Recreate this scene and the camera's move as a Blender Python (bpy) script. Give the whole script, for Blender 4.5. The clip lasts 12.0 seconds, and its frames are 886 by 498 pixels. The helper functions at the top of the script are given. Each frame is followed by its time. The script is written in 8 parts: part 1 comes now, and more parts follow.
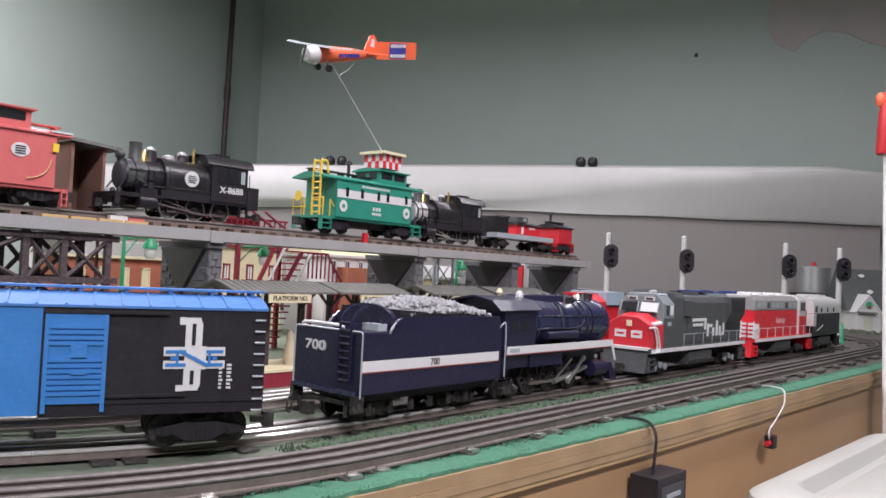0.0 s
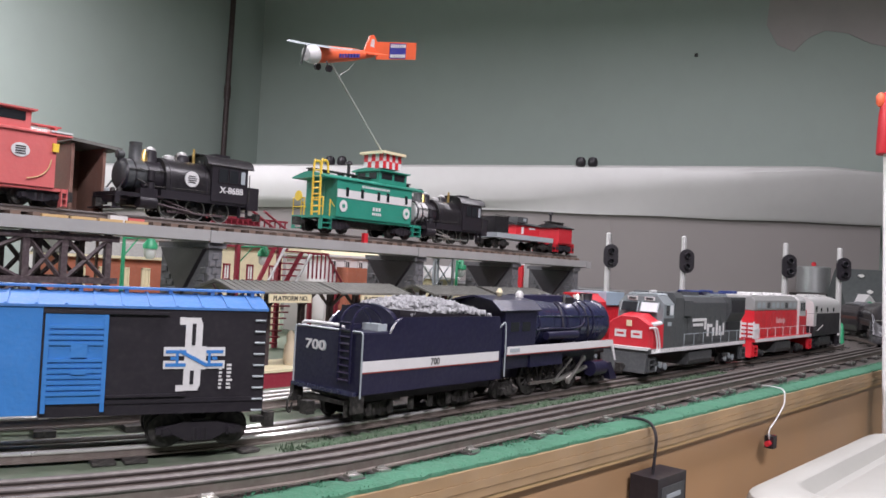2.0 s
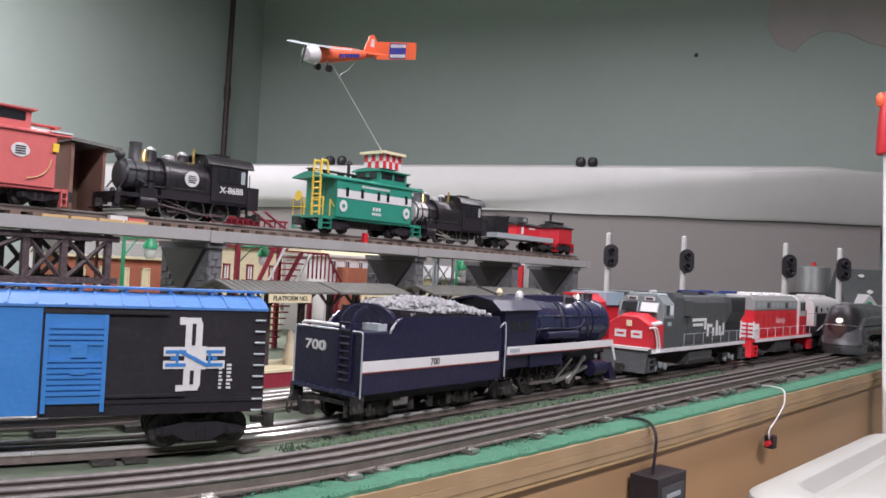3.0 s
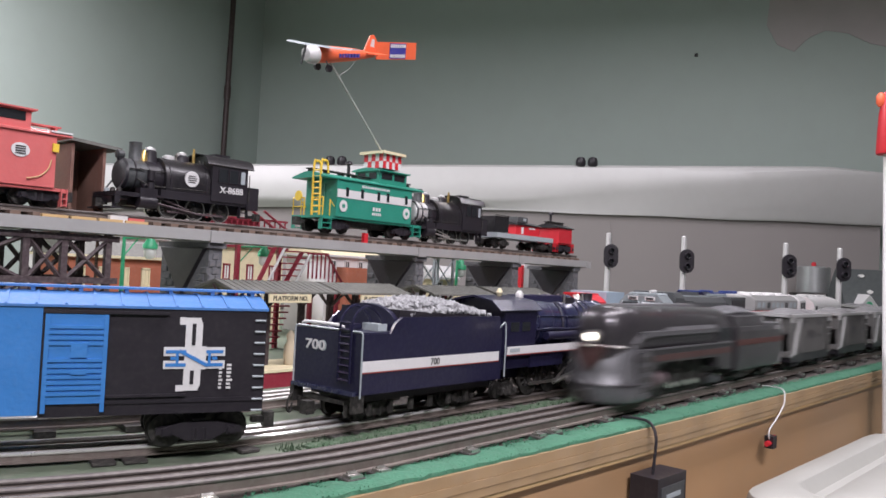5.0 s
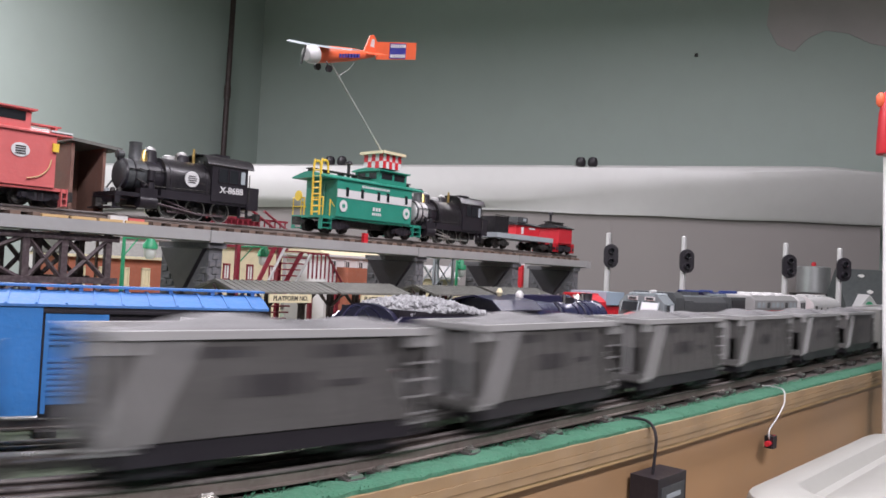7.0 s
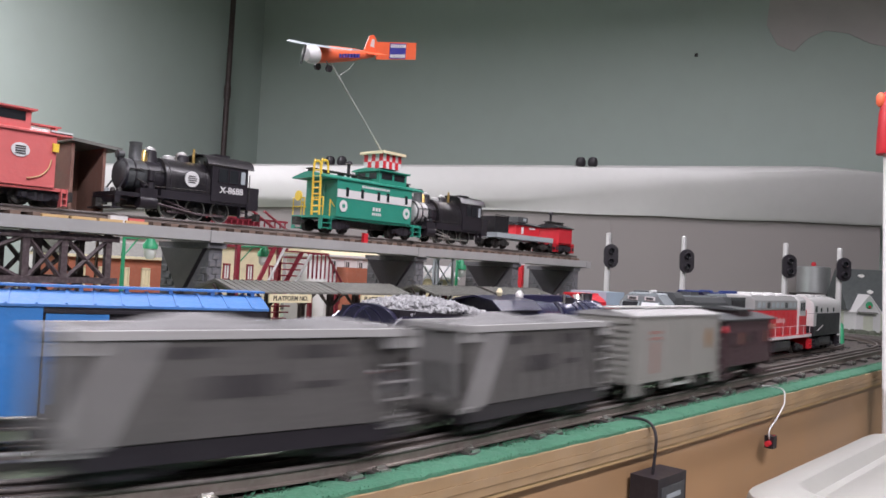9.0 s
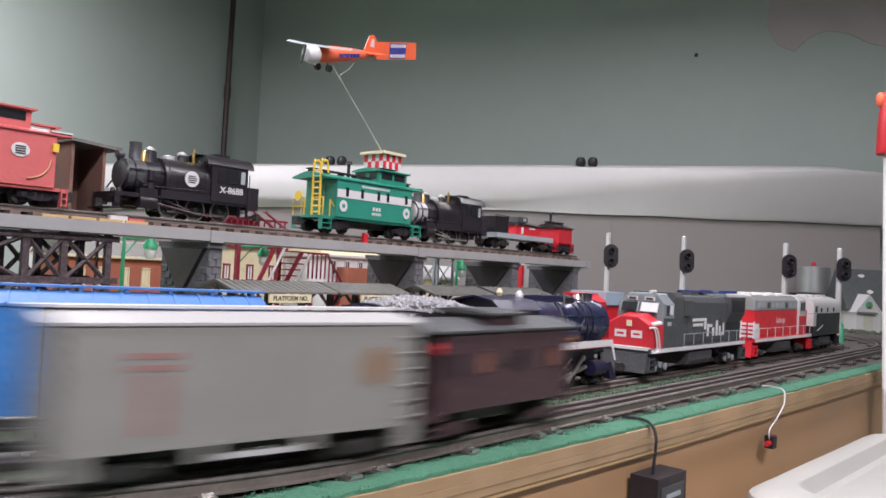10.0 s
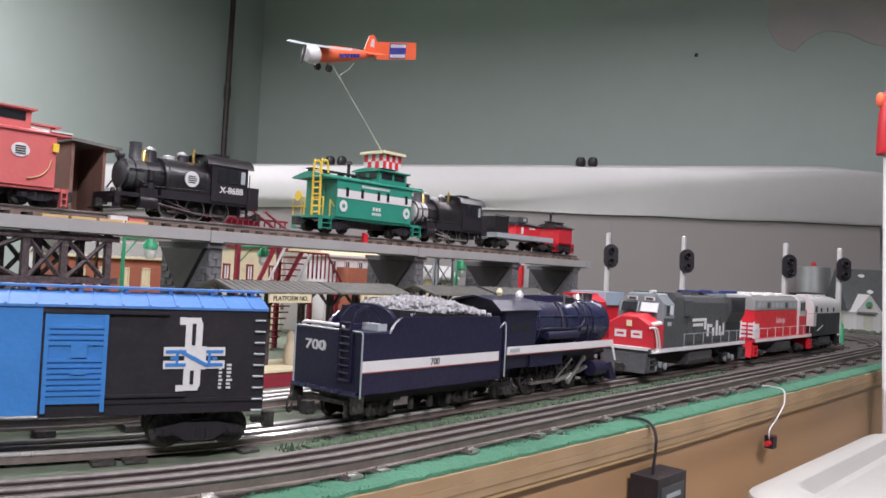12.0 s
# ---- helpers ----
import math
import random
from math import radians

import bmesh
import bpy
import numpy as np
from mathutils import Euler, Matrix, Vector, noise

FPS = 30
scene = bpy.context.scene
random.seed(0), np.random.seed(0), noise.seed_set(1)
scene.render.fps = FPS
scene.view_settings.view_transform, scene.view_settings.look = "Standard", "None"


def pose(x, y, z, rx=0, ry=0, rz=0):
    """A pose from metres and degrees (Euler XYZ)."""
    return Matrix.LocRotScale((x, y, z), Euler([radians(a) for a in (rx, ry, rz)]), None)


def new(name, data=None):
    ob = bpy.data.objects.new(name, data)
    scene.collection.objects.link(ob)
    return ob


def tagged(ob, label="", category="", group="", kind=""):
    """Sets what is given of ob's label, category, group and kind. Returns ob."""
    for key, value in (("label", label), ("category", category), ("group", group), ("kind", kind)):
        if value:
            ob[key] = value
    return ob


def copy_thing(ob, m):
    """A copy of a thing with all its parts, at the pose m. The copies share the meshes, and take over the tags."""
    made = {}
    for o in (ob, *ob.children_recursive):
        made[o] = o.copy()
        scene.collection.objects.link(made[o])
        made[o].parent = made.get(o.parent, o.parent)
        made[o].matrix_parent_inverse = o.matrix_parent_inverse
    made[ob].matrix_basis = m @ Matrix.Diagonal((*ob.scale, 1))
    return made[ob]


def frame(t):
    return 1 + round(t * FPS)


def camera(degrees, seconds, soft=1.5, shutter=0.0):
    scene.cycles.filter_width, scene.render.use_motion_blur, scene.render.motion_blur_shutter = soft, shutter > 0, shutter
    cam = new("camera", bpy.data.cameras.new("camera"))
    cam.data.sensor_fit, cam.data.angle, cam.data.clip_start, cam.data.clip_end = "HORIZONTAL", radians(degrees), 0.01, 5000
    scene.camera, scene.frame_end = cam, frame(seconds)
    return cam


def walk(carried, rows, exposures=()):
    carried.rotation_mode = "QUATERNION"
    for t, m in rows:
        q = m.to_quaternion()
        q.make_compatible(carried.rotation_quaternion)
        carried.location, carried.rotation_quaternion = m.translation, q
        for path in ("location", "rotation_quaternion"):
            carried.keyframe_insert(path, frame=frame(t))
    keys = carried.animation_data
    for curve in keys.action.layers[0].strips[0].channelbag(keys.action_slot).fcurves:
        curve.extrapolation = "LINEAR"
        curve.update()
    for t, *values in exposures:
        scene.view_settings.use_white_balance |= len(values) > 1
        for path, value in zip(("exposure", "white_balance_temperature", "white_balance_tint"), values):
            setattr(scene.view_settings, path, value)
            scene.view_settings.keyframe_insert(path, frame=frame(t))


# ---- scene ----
# The eye stands beside the table edge, just above the car roofs.
CAM_POSE = pose(0.0, 0.0, 0.131, 91.6135, -2.8613, -49.3846)
cam = camera(59.74, 12.0, soft=1.6, shutter=1.6)
walk(cam, [(0.0, CAM_POSE), (12.0, CAM_POSE)], exposures=[(0.0, 0.0, 6500, 10), (12.0, 0.0, 6500, 10)])

# ---- light: assumed, unseen lamps over the layout and an added fill, in a closed room ----
world = bpy.data.worlds.new("room_air")
world.use_nodes = True
world.node_tree.nodes["Background"].inputs[0].default_value = (0.62, 0.66, 0.7, 1)
world.node_tree.nodes["Background"].inputs[1].default_value = 0.05
scene.world = world


def unseen_light(x, y, z, rz, watts, length=1.25):
    d = bpy.data.lights.new("shop_tube", "AREA")
    d.shape, d.size, d.size_y, d.energy = "RECTANGLE", length, 0.16, watts
    d.color = (0.965, 0.915, 1.0)
    o = new("shop_tube", d)
    o.matrix_basis = pose(x, y, z, 0, 0, rz)


unseen_light(0.75, 0.05, 1.28, 0, 22)
unseen_light(0.35, 1.75, 1.30, 22, 45)
unseen_light(2.15, 0.75, 1.30, -68, 8.5)
# fill added behind the eye to brighten the near sides
unseen_light(-0.6, -0.9, 1.45, 0, 68)

# ---- materials ----


def mat(name, col, rough=0.5, metal=0.0, var=0.18, scale=60.0, bump=0.15, dust=0.12, glow=0.0, spec=0.5, coat=0.0):
    """Paint, plastic or metal with fine grain, broader stains and a little dust."""
    m = bpy.data.materials.new(name)
    m.use_nodes = True
    nt = m.node_tree
    b = nt.nodes["Principled BSDF"]
    tc = nt.nodes.new("ShaderNodeTexCoord")
    n1, n2 = nt.nodes.new("ShaderNodeTexNoise"), nt.nodes.new("ShaderNodeTexNoise")
    n1.inputs["Scale"].default_value, n1.inputs["Detail"].default_value = scale * 5, 4
    n2.inputs["Scale"].default_value, n2.inputs["Detail"].default_value = scale, 5
    for n in (n1, n2):
        nt.links.new(tc.outputs["Object"], n.inputs["Vector"])
    mix = nt.nodes.new("ShaderNodeMix")
    mix.data_type = "RGBA"
    a = [max(0.0, c * (1 - var)) for c in col]
    c2 = [min(1.0, c * (1 + var)) for c in col]
    mix.inputs[6].default_value, mix.inputs[7].default_value = (*a, 1), (*c2, 1)
    nt.links.new(n2.outputs[0], mix.inputs[0])
    mix2 = nt.nodes.new("ShaderNodeMix")
    mix2.data_type = "RGBA"
    mix2.inputs[7].default_value = (0.30, 0.28, 0.25, 1)
    nt.links.new(mix.outputs[2], mix2.inputs[6])
    ramp = nt.nodes.new("ShaderNodeMapRange")
    ramp.inputs[1].default_value, ramp.inputs[2].default_value = 0.45, 0.75
    ramp.inputs[3].default_value, ramp.inputs[4].default_value = 0.0, dust
    nt.links.new(n1.outputs[0], ramp.inputs[0])
    nt.links.new(ramp.outputs[0], mix2.inputs[0])
    nt.links.new(mix2.outputs[2], b.inputs["Base Color"])
    rr = nt.nodes.new("ShaderNodeMapRange")
    rr.inputs[3].default_value, rr.inputs[4].default_value = max(0.05, rough - 0.12), min(1.0, rough + 0.12)
    nt.links.new(n2.outputs[0], rr.inputs[0])
    nt.links.new(rr.outputs[0], b.inputs["Roughness"])
    b.inputs["Metallic"].default_value = metal
    b.inputs["Specular IOR Level"].default_value = spec
    b.inputs["Coat Weight"].default_value = coat
    if bump:
        bp = nt.nodes.new("ShaderNodeBump")
        bp.inputs["Strength"].default_value, bp.inputs["Distance"].default_value = bump, 0.002
        nt.links.new(n1.outputs[0], bp.inputs["Height"])
        nt.links.new(bp.outputs[0], b.inputs["Normal"])
    if glow:
        b.inputs["Emission Color"].default_value = (*col, 1)
        b.inputs["Emission Strength"].default_value = glow
    return m


WALL = mat("green_wall_paint", (0.43, 0.497, 0.457), 0.7, var=0.06, scale=3, bump=0.25, dust=0.05)
CEIL = mat("ceiling_paint", (0.6, 0.6, 0.58), 0.9, scale=3)
FLOOR = mat("concrete", (0.25, 0.24, 0.23), 0.8, scale=6)
BACKDROP = mat("grey_board", (0.30, 0.275, 0.265), 0.85, var=0.06, scale=4, bump=0.1, dust=0.04)
SHEET = mat("white_plastic_sheet", (0.66, 0.65, 0.635), 0.45, var=0.06, scale=5, bump=0.1, dust=0.05)
GROUND = mat("painted_ground", (0.125, 0.158, 0.108), 0.85, var=0.4, scale=9, bump=0.4, dust=0.3)
TURF = mat("green_turf", (0.05, 0.168, 0.10), 0.95, var=0.3, scale=90, bump=0.6, dust=0.1)
WOOD = mat("plywood_edge", (0.37, 0.25, 0.135), 0.6, var=0.4, scale=14, bump=0.3, dust=0.15)
FASCIA = mat("varnished_board", (0.50, 0.305, 0.16), 0.42, var=0.16, scale=5, bump=0.1, dust=0.06)
BEAD = mat("pale_wood_bead", (0.62, 0.42, 0.20), 0.5, var=0.2, scale=20)
TIE = mat("black_plastic_tie", (0.04, 0.036, 0.034), 0.6, var=0.4, scale=50, dust=0.3)
RAIL = mat("dull_steel_rail", (0.15, 0.131, 0.123), 0.55, 0.25, var=0.35, scale=30, dust=0.3)
BRIGHTRAIL = mat("bright_steel_rail", (0.80, 0.79, 0.77), 0.25, 0.6, var=0.08, scale=30)
BALLAST = mat("brown_roadbed", (0.088, 0.075, 0.067), 0.9, var=0.4, scale=70, bump=0.6, dust=0.18)
# rail sides: tarnish and their side shadow put into one brown
WEB = mat("tarnished_shaded_web", (0.165, 0.135, 0.118), 0.7, 0.1, var=0.4, scale=40, dust=0.25)
# tender coal: the heap's highlights are put into this lighter grey
HIGHLITCOAL = mat("highlit_coal", (0.17, 0.17, 0.18), 0.45, var=0.5, scale=120, bump=0.6)
BLACK = mat("black_plastic", (0.019, 0.016, 0.021), 0.42, var=0.12, dust=0.03, bump=0.03)
DARK = mat("blackened_metal", (0.03, 0.028, 0.027), 0.5, 0.3, var=0.4, dust=0.25)
STEEL = mat("bright_steel", (0.6, 0.58, 0.55), 0.3, 0.9, var=0.15)
BRASS = mat("brass", (0.75, 0.52, 0.18), 0.3, 0.9)
BLUE = mat("bright_blue_plastic", (0.045, 0.20, 0.52), 0.4, var=0.1, dust=0.04)
ROOFBLUE = mat("roof_blue_plastic", (0.06, 0.175, 0.43), 0.62, var=0.2, dust=0.12, spec=0.3)
WHITE = mat("white_paint", (0.66, 0.65, 0.645), 0.5, var=0.05, dust=0.08)
NAVY = mat("navy_paint", (0.0128, 0.0118, 0.036), 0.34, var=0.2, dust=0.03, coat=0.12, spec=0.4)
NAVYGLOSS = mat("navy_boiler_enamel", (0.018, 0.021, 0.056), 0.24, var=0.25, scale=40, dust=0.06, coat=0.5, spec=0.6)
PINSTRIPE = mat("dull_red_stripe", (0.25, 0.04, 0.04), 0.5)
COAL = mat("pale_coal", (0.33, 0.33, 0.34), 0.55, var=0.5, scale=120, bump=0.6)
RED = mat("red_paint", (0.54, 0.022, 0.035), 0.42, var=0.12, dust=0.06)
BRIGHTRED = mat("bright_red_plastic", (0.60, 0.02, 0.032), 0.4, var=0.1, dust=0.04)
GREY = mat("dark_grey_paint", (0.063, 0.067, 0.070), 0.45, var=0.15, dust=0.12)
PALEGREY = mat("pale_grey_paint", (0.36, 0.40, 0.42), 0.45, var=0.12)
SILVER = mat("silver_paint", (0.66, 0.65, 0.64), 0.4, 0.3, var=0.1)
CABRED = mat("caboose_red_plastic", (0.60, 0.135, 0.13), 0.5, var=0.1, dust=0.06)
GREEN = mat("jade_green_plastic", (0.025, 0.25, 0.175), 0.42, var=0.12, dust=0.07)
YELLOW = mat("yellow_plastic", (0.80, 0.55, 0.06), 0.45, var=0.1)
CREAM = mat("cream_paint", (0.72, 0.64, 0.42), 0.6)
GLASS = mat("dark_glass", (0.02, 0.022, 0.025), 0.08, var=0.1, bump=0, dust=0.0)
STONE = mat("grey_stone_plastic", (0.125, 0.125, 0.135), 0.75, var=0.25, scale=40, bump=0.6, dust=0.25)
DECK = mat("grey_deck_plastic", (0.34, 0.335, 0.33), 0.6, var=0.15, scale=25, dust=0.15)
DECKTOP = mat("brown_ties", (0.16, 0.105, 0.08), 0.8, var=0.35, scale=60, dust=0.2)
RUST = mat("dark_maroon_girder", (0.06, 0.04, 0.045), 0.6, var=0.3, dust=0.25)
MAROON = mat("maroon_plastic", (0.25, 0.022, 0.04), 0.45, var=0.15, dust=0.05)
BRICK = mat("model_brick", (0.37, 0.115, 0.065), 0.75, var=0.3, scale=50)
ROOFGREY = mat("roof_grey", (0.155, 0.155, 0.14), 0.75, var=0.2, scale=40, dust=0.3)
LAMPGREEN = mat("lamp_green", (0.04, 0.36, 0.17), 0.4, var=0.1)
MILK = mat("milk_glass", (0.75, 0.78, 0.74), 0.25, var=0.05)
HOPPERGREY = mat("hopper_grey", (0.085, 0.081, 0.079), 0.55, var=0.25, dust=0.2)
HOPPERPALE = mat("hopper_pale_grey", (0.34, 0.335, 0.33), 0.5, var=0.12)
REEFER = mat("reefer_grey_white", (0.245, 0.24, 0.222), 0.55, var=0.12)
BROWN = mat("caboose_brown", (0.055, 0.029, 0.034), 0.5, var=0.2, dust=0.1)
AMBER = mat("lit_window", (0.22, 0.085, 0.045), 0.4, var=0.3, glow=0.03)
SHROUD = mat("gunmetal_shroud", (0.043, 0.038, 0.043), 0.32, 0.35, var=0.2, dust=0.06, coat=0.5)
SHROUDPALE = mat("pale_gunmetal", (0.115, 0.113, 0.12), 0.4, 0.3, var=0.15, dust=0.1)
HEADLAMP = mat("headlamp_glow", (1.0, 0.93, 0.82), 0.4, glow=4.5)
BRACE = mat("pale_grey_tone", (0.37, 0.365, 0.36), 0.5, var=0.1)
NOSERED = mat("nose_maroon", (0.06, 0.026, 0.025), 0.45)
STRIPERED = mat("tender_red_stripe", (0.08, 0.026, 0.022), 0.5)
ORANGE = mat("orange_plastic", (0.86, 0.15, 0.06), 0.42, var=0.08, dust=0.03)
INK = mat("blue_ink", (0.05, 0.05, 0.30), 0.5)
LID = mat("cream_plastic_lid", (0.40, 0.395, 0.365), 0.4, var=0.06, scale=10, bump=0.1, dust=0.06)
PIPE = mat("brown_pipe", (0.05, 0.03, 0.028), 0.5, var=0.3, scale=20)
ROD = mat("clear_rod", (0.38, 0.40, 0.37), 0.3, var=0.1)
TANK = mat("tank_tin", (0.42, 0.43, 0.43), 0.35, 0.6, var=0.15, scale=20)
HOUSEWALL = mat("cream_siding", (0.58, 0.60, 0.50), 0.6, var=0.1)
HOUSEROOF = mat("slate_roof", (0.075, 0.085, 0.085), 0.75, var=0.3)
SNOW = mat("white_flock", (0.75, 0.75, 0.72), 0.9)
SHEDBROWN = mat("shed_brown", (0.23, 0.125, 0.095), 0.7, var=0.35, scale=40)
SOOT = mat("sooty_black_paint", (0.017, 0.015, 0.018), 0.36, 0.1, var=0.3, scale=50, dust=0.06, coat=0.15)
GRAVEL = mat("grey_gravel", (0.17, 0.168, 0.17), 0.7, var=0.5, scale=120, bump=0.6)
TAN = mat("figure_tan", (0.5, 0.42, 0.30), 0.6)
OLIVE = mat("olive_paint", (0.35, 0.40, 0.12), 0.6)

# ---- mesh helpers ----


def B():
    return bmesh.new()


def box(bm, x0, x1, y0, y1, z0, z1, m=None):
    vs = [bm.verts.new(Vector(p) if m is None else m @ Vector(p)) for p in
          ((x0, y0, z0), (x1, y0, z0), (x1, y1, z0), (x0, y1, z0), (x0, y0, z1), (x1, y0, z1), (x1, y1, z1), (x0, y1, z1))]
    for f in ((3, 2, 1, 0), (4, 5, 6, 7), (0, 1, 5, 4), (1, 2, 6, 5), (2, 3, 7, 6), (3, 0, 4, 7)):
        bm.faces.new([vs[i] for i in f])
    return bm


def prism(bm, pts, a, b, axis="x", m=None):
    """A polygon (in the two other axes) drawn out from a to b along axis."""
    def put(p, t):
        v = {"x": (t, p[0], p[1]), "y": (p[0], t, p[1]), "z": (p[0], p[1], t)}[axis]
        return bm.verts.new(Vector(v) if m is None else m @ Vector(v))
    A, C = [put(p, a) for p in pts], [put(p, b) for p in pts]
    n = len(pts)
    bm.faces.new(A[::-1])
    bm.faces.new(C)
    for i in range(n):
        bm.faces.new((A[i], A[(i + 1) % n], C[(i + 1) % n], C[i]))
    bmesh.ops.recalc_face_normals(bm, faces=bm.faces[:])
    return bm


def cyl(bm, p0, p1, r0, r1=None, n=12):
    r1 = r0 if r1 is None else r1
    p0, p1 = Vector(p0), Vector(p1)
    q = (p1 - p0).to_track_quat("Z", "Y").to_matrix()
    A, C = [], []
    for i in range(n):
        a = 2 * math.pi * i / n
        d = q @ Vector((math.cos(a), math.sin(a), 0))
        A.append(bm.verts.new(p0 + d * r0))
        C.append(bm.verts.new(p1 + d * max(r1, 1e-5)))
    for i in range(n):
        bm.faces.new((A[i], A[(i + 1) % n], C[(i + 1) % n], C[i]))
    bm.faces.new(A[::-1])
    bm.faces.new(C)
    return bm


def lathe(bm, profile, origin, axis="x", n=20, sy=1.0, sz=1.0, caps=True):
    """Rings (along, radius) about an axis."""
    rings = []
    for t, r in profile:
        ring = []
        for i in range(n):
            a = 2 * math.pi * i / n
            u, v = math.cos(a) * r * sy, math.sin(a) * r * sz
            p = {"x": (t, u, v), "y": (u, t, v), "z": (u, v, t)}[axis]
            ring.append(bm.verts.new(Vector(p) + Vector(origin)))
        rings.append(ring)
    for a, b in zip(rings, rings[1:]):
        for i in range(n):
            bm.faces.new((a[i], a[(i + 1) % n], b[(i + 1) % n], b[i]))
    if caps:
        bm.faces.new(rings[0])
        bm.faces.new(rings[-1])
    else:
        for i in range(n):
            bm.faces.new((rings[-1][i], rings[-1][(i + 1) % n], rings[0][(i + 1) % n], rings[0][i]))
    bmesh.ops.recalc_face_normals(bm, faces=bm.faces[:])
    return bm


def loft(bm, sections):
    """Closed sections with the same number of points, joined and capped."""
    rows = [[bm.verts.new(p) for p in s] for s in sections]
    n = len(rows[0])
    for a, b in zip(rows, rows[1:]):
        for i in range(n):
            bm.faces.new((a[i], a[(i + 1) % n], b[(i + 1) % n], b[i]))
    bm.faces.new(rows[0])
    bm.faces.new(rows[-1])
    bmesh.ops.recalc_face_normals(bm, faces=bm.faces[:])
    return bm


def bend(pts, n=6):
    """More points along a smooth line through these."""
    P = [Vector(p) for p in pts]
    out = []
    for i in range(len(P) - 1):
        a, b, c, d = P[max(i - 1, 0)], P[i], P[i + 1], P[min(i + 2, len(P) - 1)]
        for k in range(n):
            u = k / n
            out.append(0.5 * (2 * b + (c - a) * u + (2 * a - 5 * b + 4 * c - d) * u ** 2 + (3 * b - a - 3 * c + d) * u ** 3))
    return out + [P[-1]]


def tube(bm, pts, r, n=8):
    """One round bar swept along points."""
    P = [Vector(p) for p in pts]
    ref, rows = None, []
    for i, p in enumerate(P):
        d = Vector((0, 0, 0))
        if i > 0:
            d += (p - P[i - 1]).normalized()
        if i < len(P) - 1:
            d += (P[i + 1] - p).normalized()
        d.normalize()
        if ref is None:
            ref = d.orthogonal()
        ref = (ref - d * ref.dot(d)).normalized()
        side = d.cross(ref)
        k = 1.0
        if 0 < i < len(P) - 1:
            k = 1.0 / max(0.7, d.dot((p - P[i - 1]).normalized()))
        rows.append([bm.verts.new(p + (ref * math.cos(2 * math.pi * q / n) + side * math.sin(2 * math.pi * q / n)) * r * k) for q in range(n)])
    for a, b in zip(rows, rows[1:]):
        for q in range(n):
            bm.faces.new((a[q], a[(q + 1) % n], b[(q + 1) % n], b[q]))
    bm.faces.new(rows[0][::-1])
    bm.faces.new(rows[-1])
    return bm


def part(name, bm, material, parent=None, label="", bevel=0.0, smooth=False):
    """One mesh object under a thing or a part."""
    if bevel:
        bmesh.ops.bevel(bm, geom=[e for e in bm.edges if e.is_manifold and e.calc_face_angle(0) > 0.5], offset=bevel, segments=2, affect="EDGES", profile=0.6)
    me = bpy.data.meshes.new(name)
    bm.to_mesh(me)
    bm.free()
    me.materials.append(material)
    if smooth:
        me.shade_smooth()
        me.set_sharp_from_angle(angle=radians(40))
    o = new(name, me)
    if parent is not None:
        o.parent = parent
    if label:
        tagged(o, label)
    return o


def thing(name, label, category, m=None, group="", kind=""):
    o = new(name)
    o.empty_display_size = 0.02
    if m is not None:
        o.matrix_basis = m
    return tagged(o, label, category, group, kind)


def solid(name, bm, material, label, category, group="", kind="", bevel=0.0, smooth=False):
    return tagged(part(name, bm, material, None, "", bevel, smooth), label, category, group, kind)


def words(name, body, size, material, parent, m, thick=0.0003, label=""):
    c = bpy.data.curves.new(name, "FONT")
    c.body, c.size, c.extrude, c.align_x, c.align_y = body, size, thick, "CENTER", "CENTER"
    c.materials.append(material)
    c.offset = size * 0.02
    o = new(name, c)
    o.parent, o.matrix_basis = parent, m
    if label:
        tagged(o, label)
    return o


NEARSIDE = pose(0, 0, 0, 90, 0, 0)      # letters that face -y

# ---- the line: straight beside the table edge, curved at both ends ----
Y0, XC, RN, XB, RF = 0.361, 0.375, 0.56, 1.85, 0.70
RAILTOP = 0.014
DROP = 0.0045            # the storage track is of a lower section than the front line


def line_at(s, off=0.0):
    """Place and heading of the front line at s (s is x on the straight); off to the inside of the curves."""
    if s > XB:
        end = XB + RF * math.pi
        if s > end:
            return Vector((XB - (s - end), Y0 + 2 * RF - off)), math.pi
        a = (s - XB) / RF
        r = RF - off
        return Vector((XB + r * math.sin(a), Y0 + RF - r * math.cos(a))), a
    if s >= XC:
        return Vector((s, Y0 + off)), 0.0
    turn = radians(42)
    a = min((XC - s) / RN, turn)
    r = RN - off
    p = Vector((XC - r * math.sin(a), Y0 + RN - r * math.cos(a)))
    rest = XC - s - RN * turn
    if rest <= 0:
        return p, -a
    R2 = 0.8
    b = min(rest / R2, radians(62))
    c = Vector((XC - (RN + R2) * math.sin(turn), Y0 + RN - (RN + R2) * math.cos(turn)))
    h = turn - b
    p = c + (R2 + off) * Vector((math.sin(h), math.cos(h)))
    far = rest - R2 * b
    if far > 0:
        p = p + far * Vector((-math.cos(h), math.sin(h)))
    return p, -h


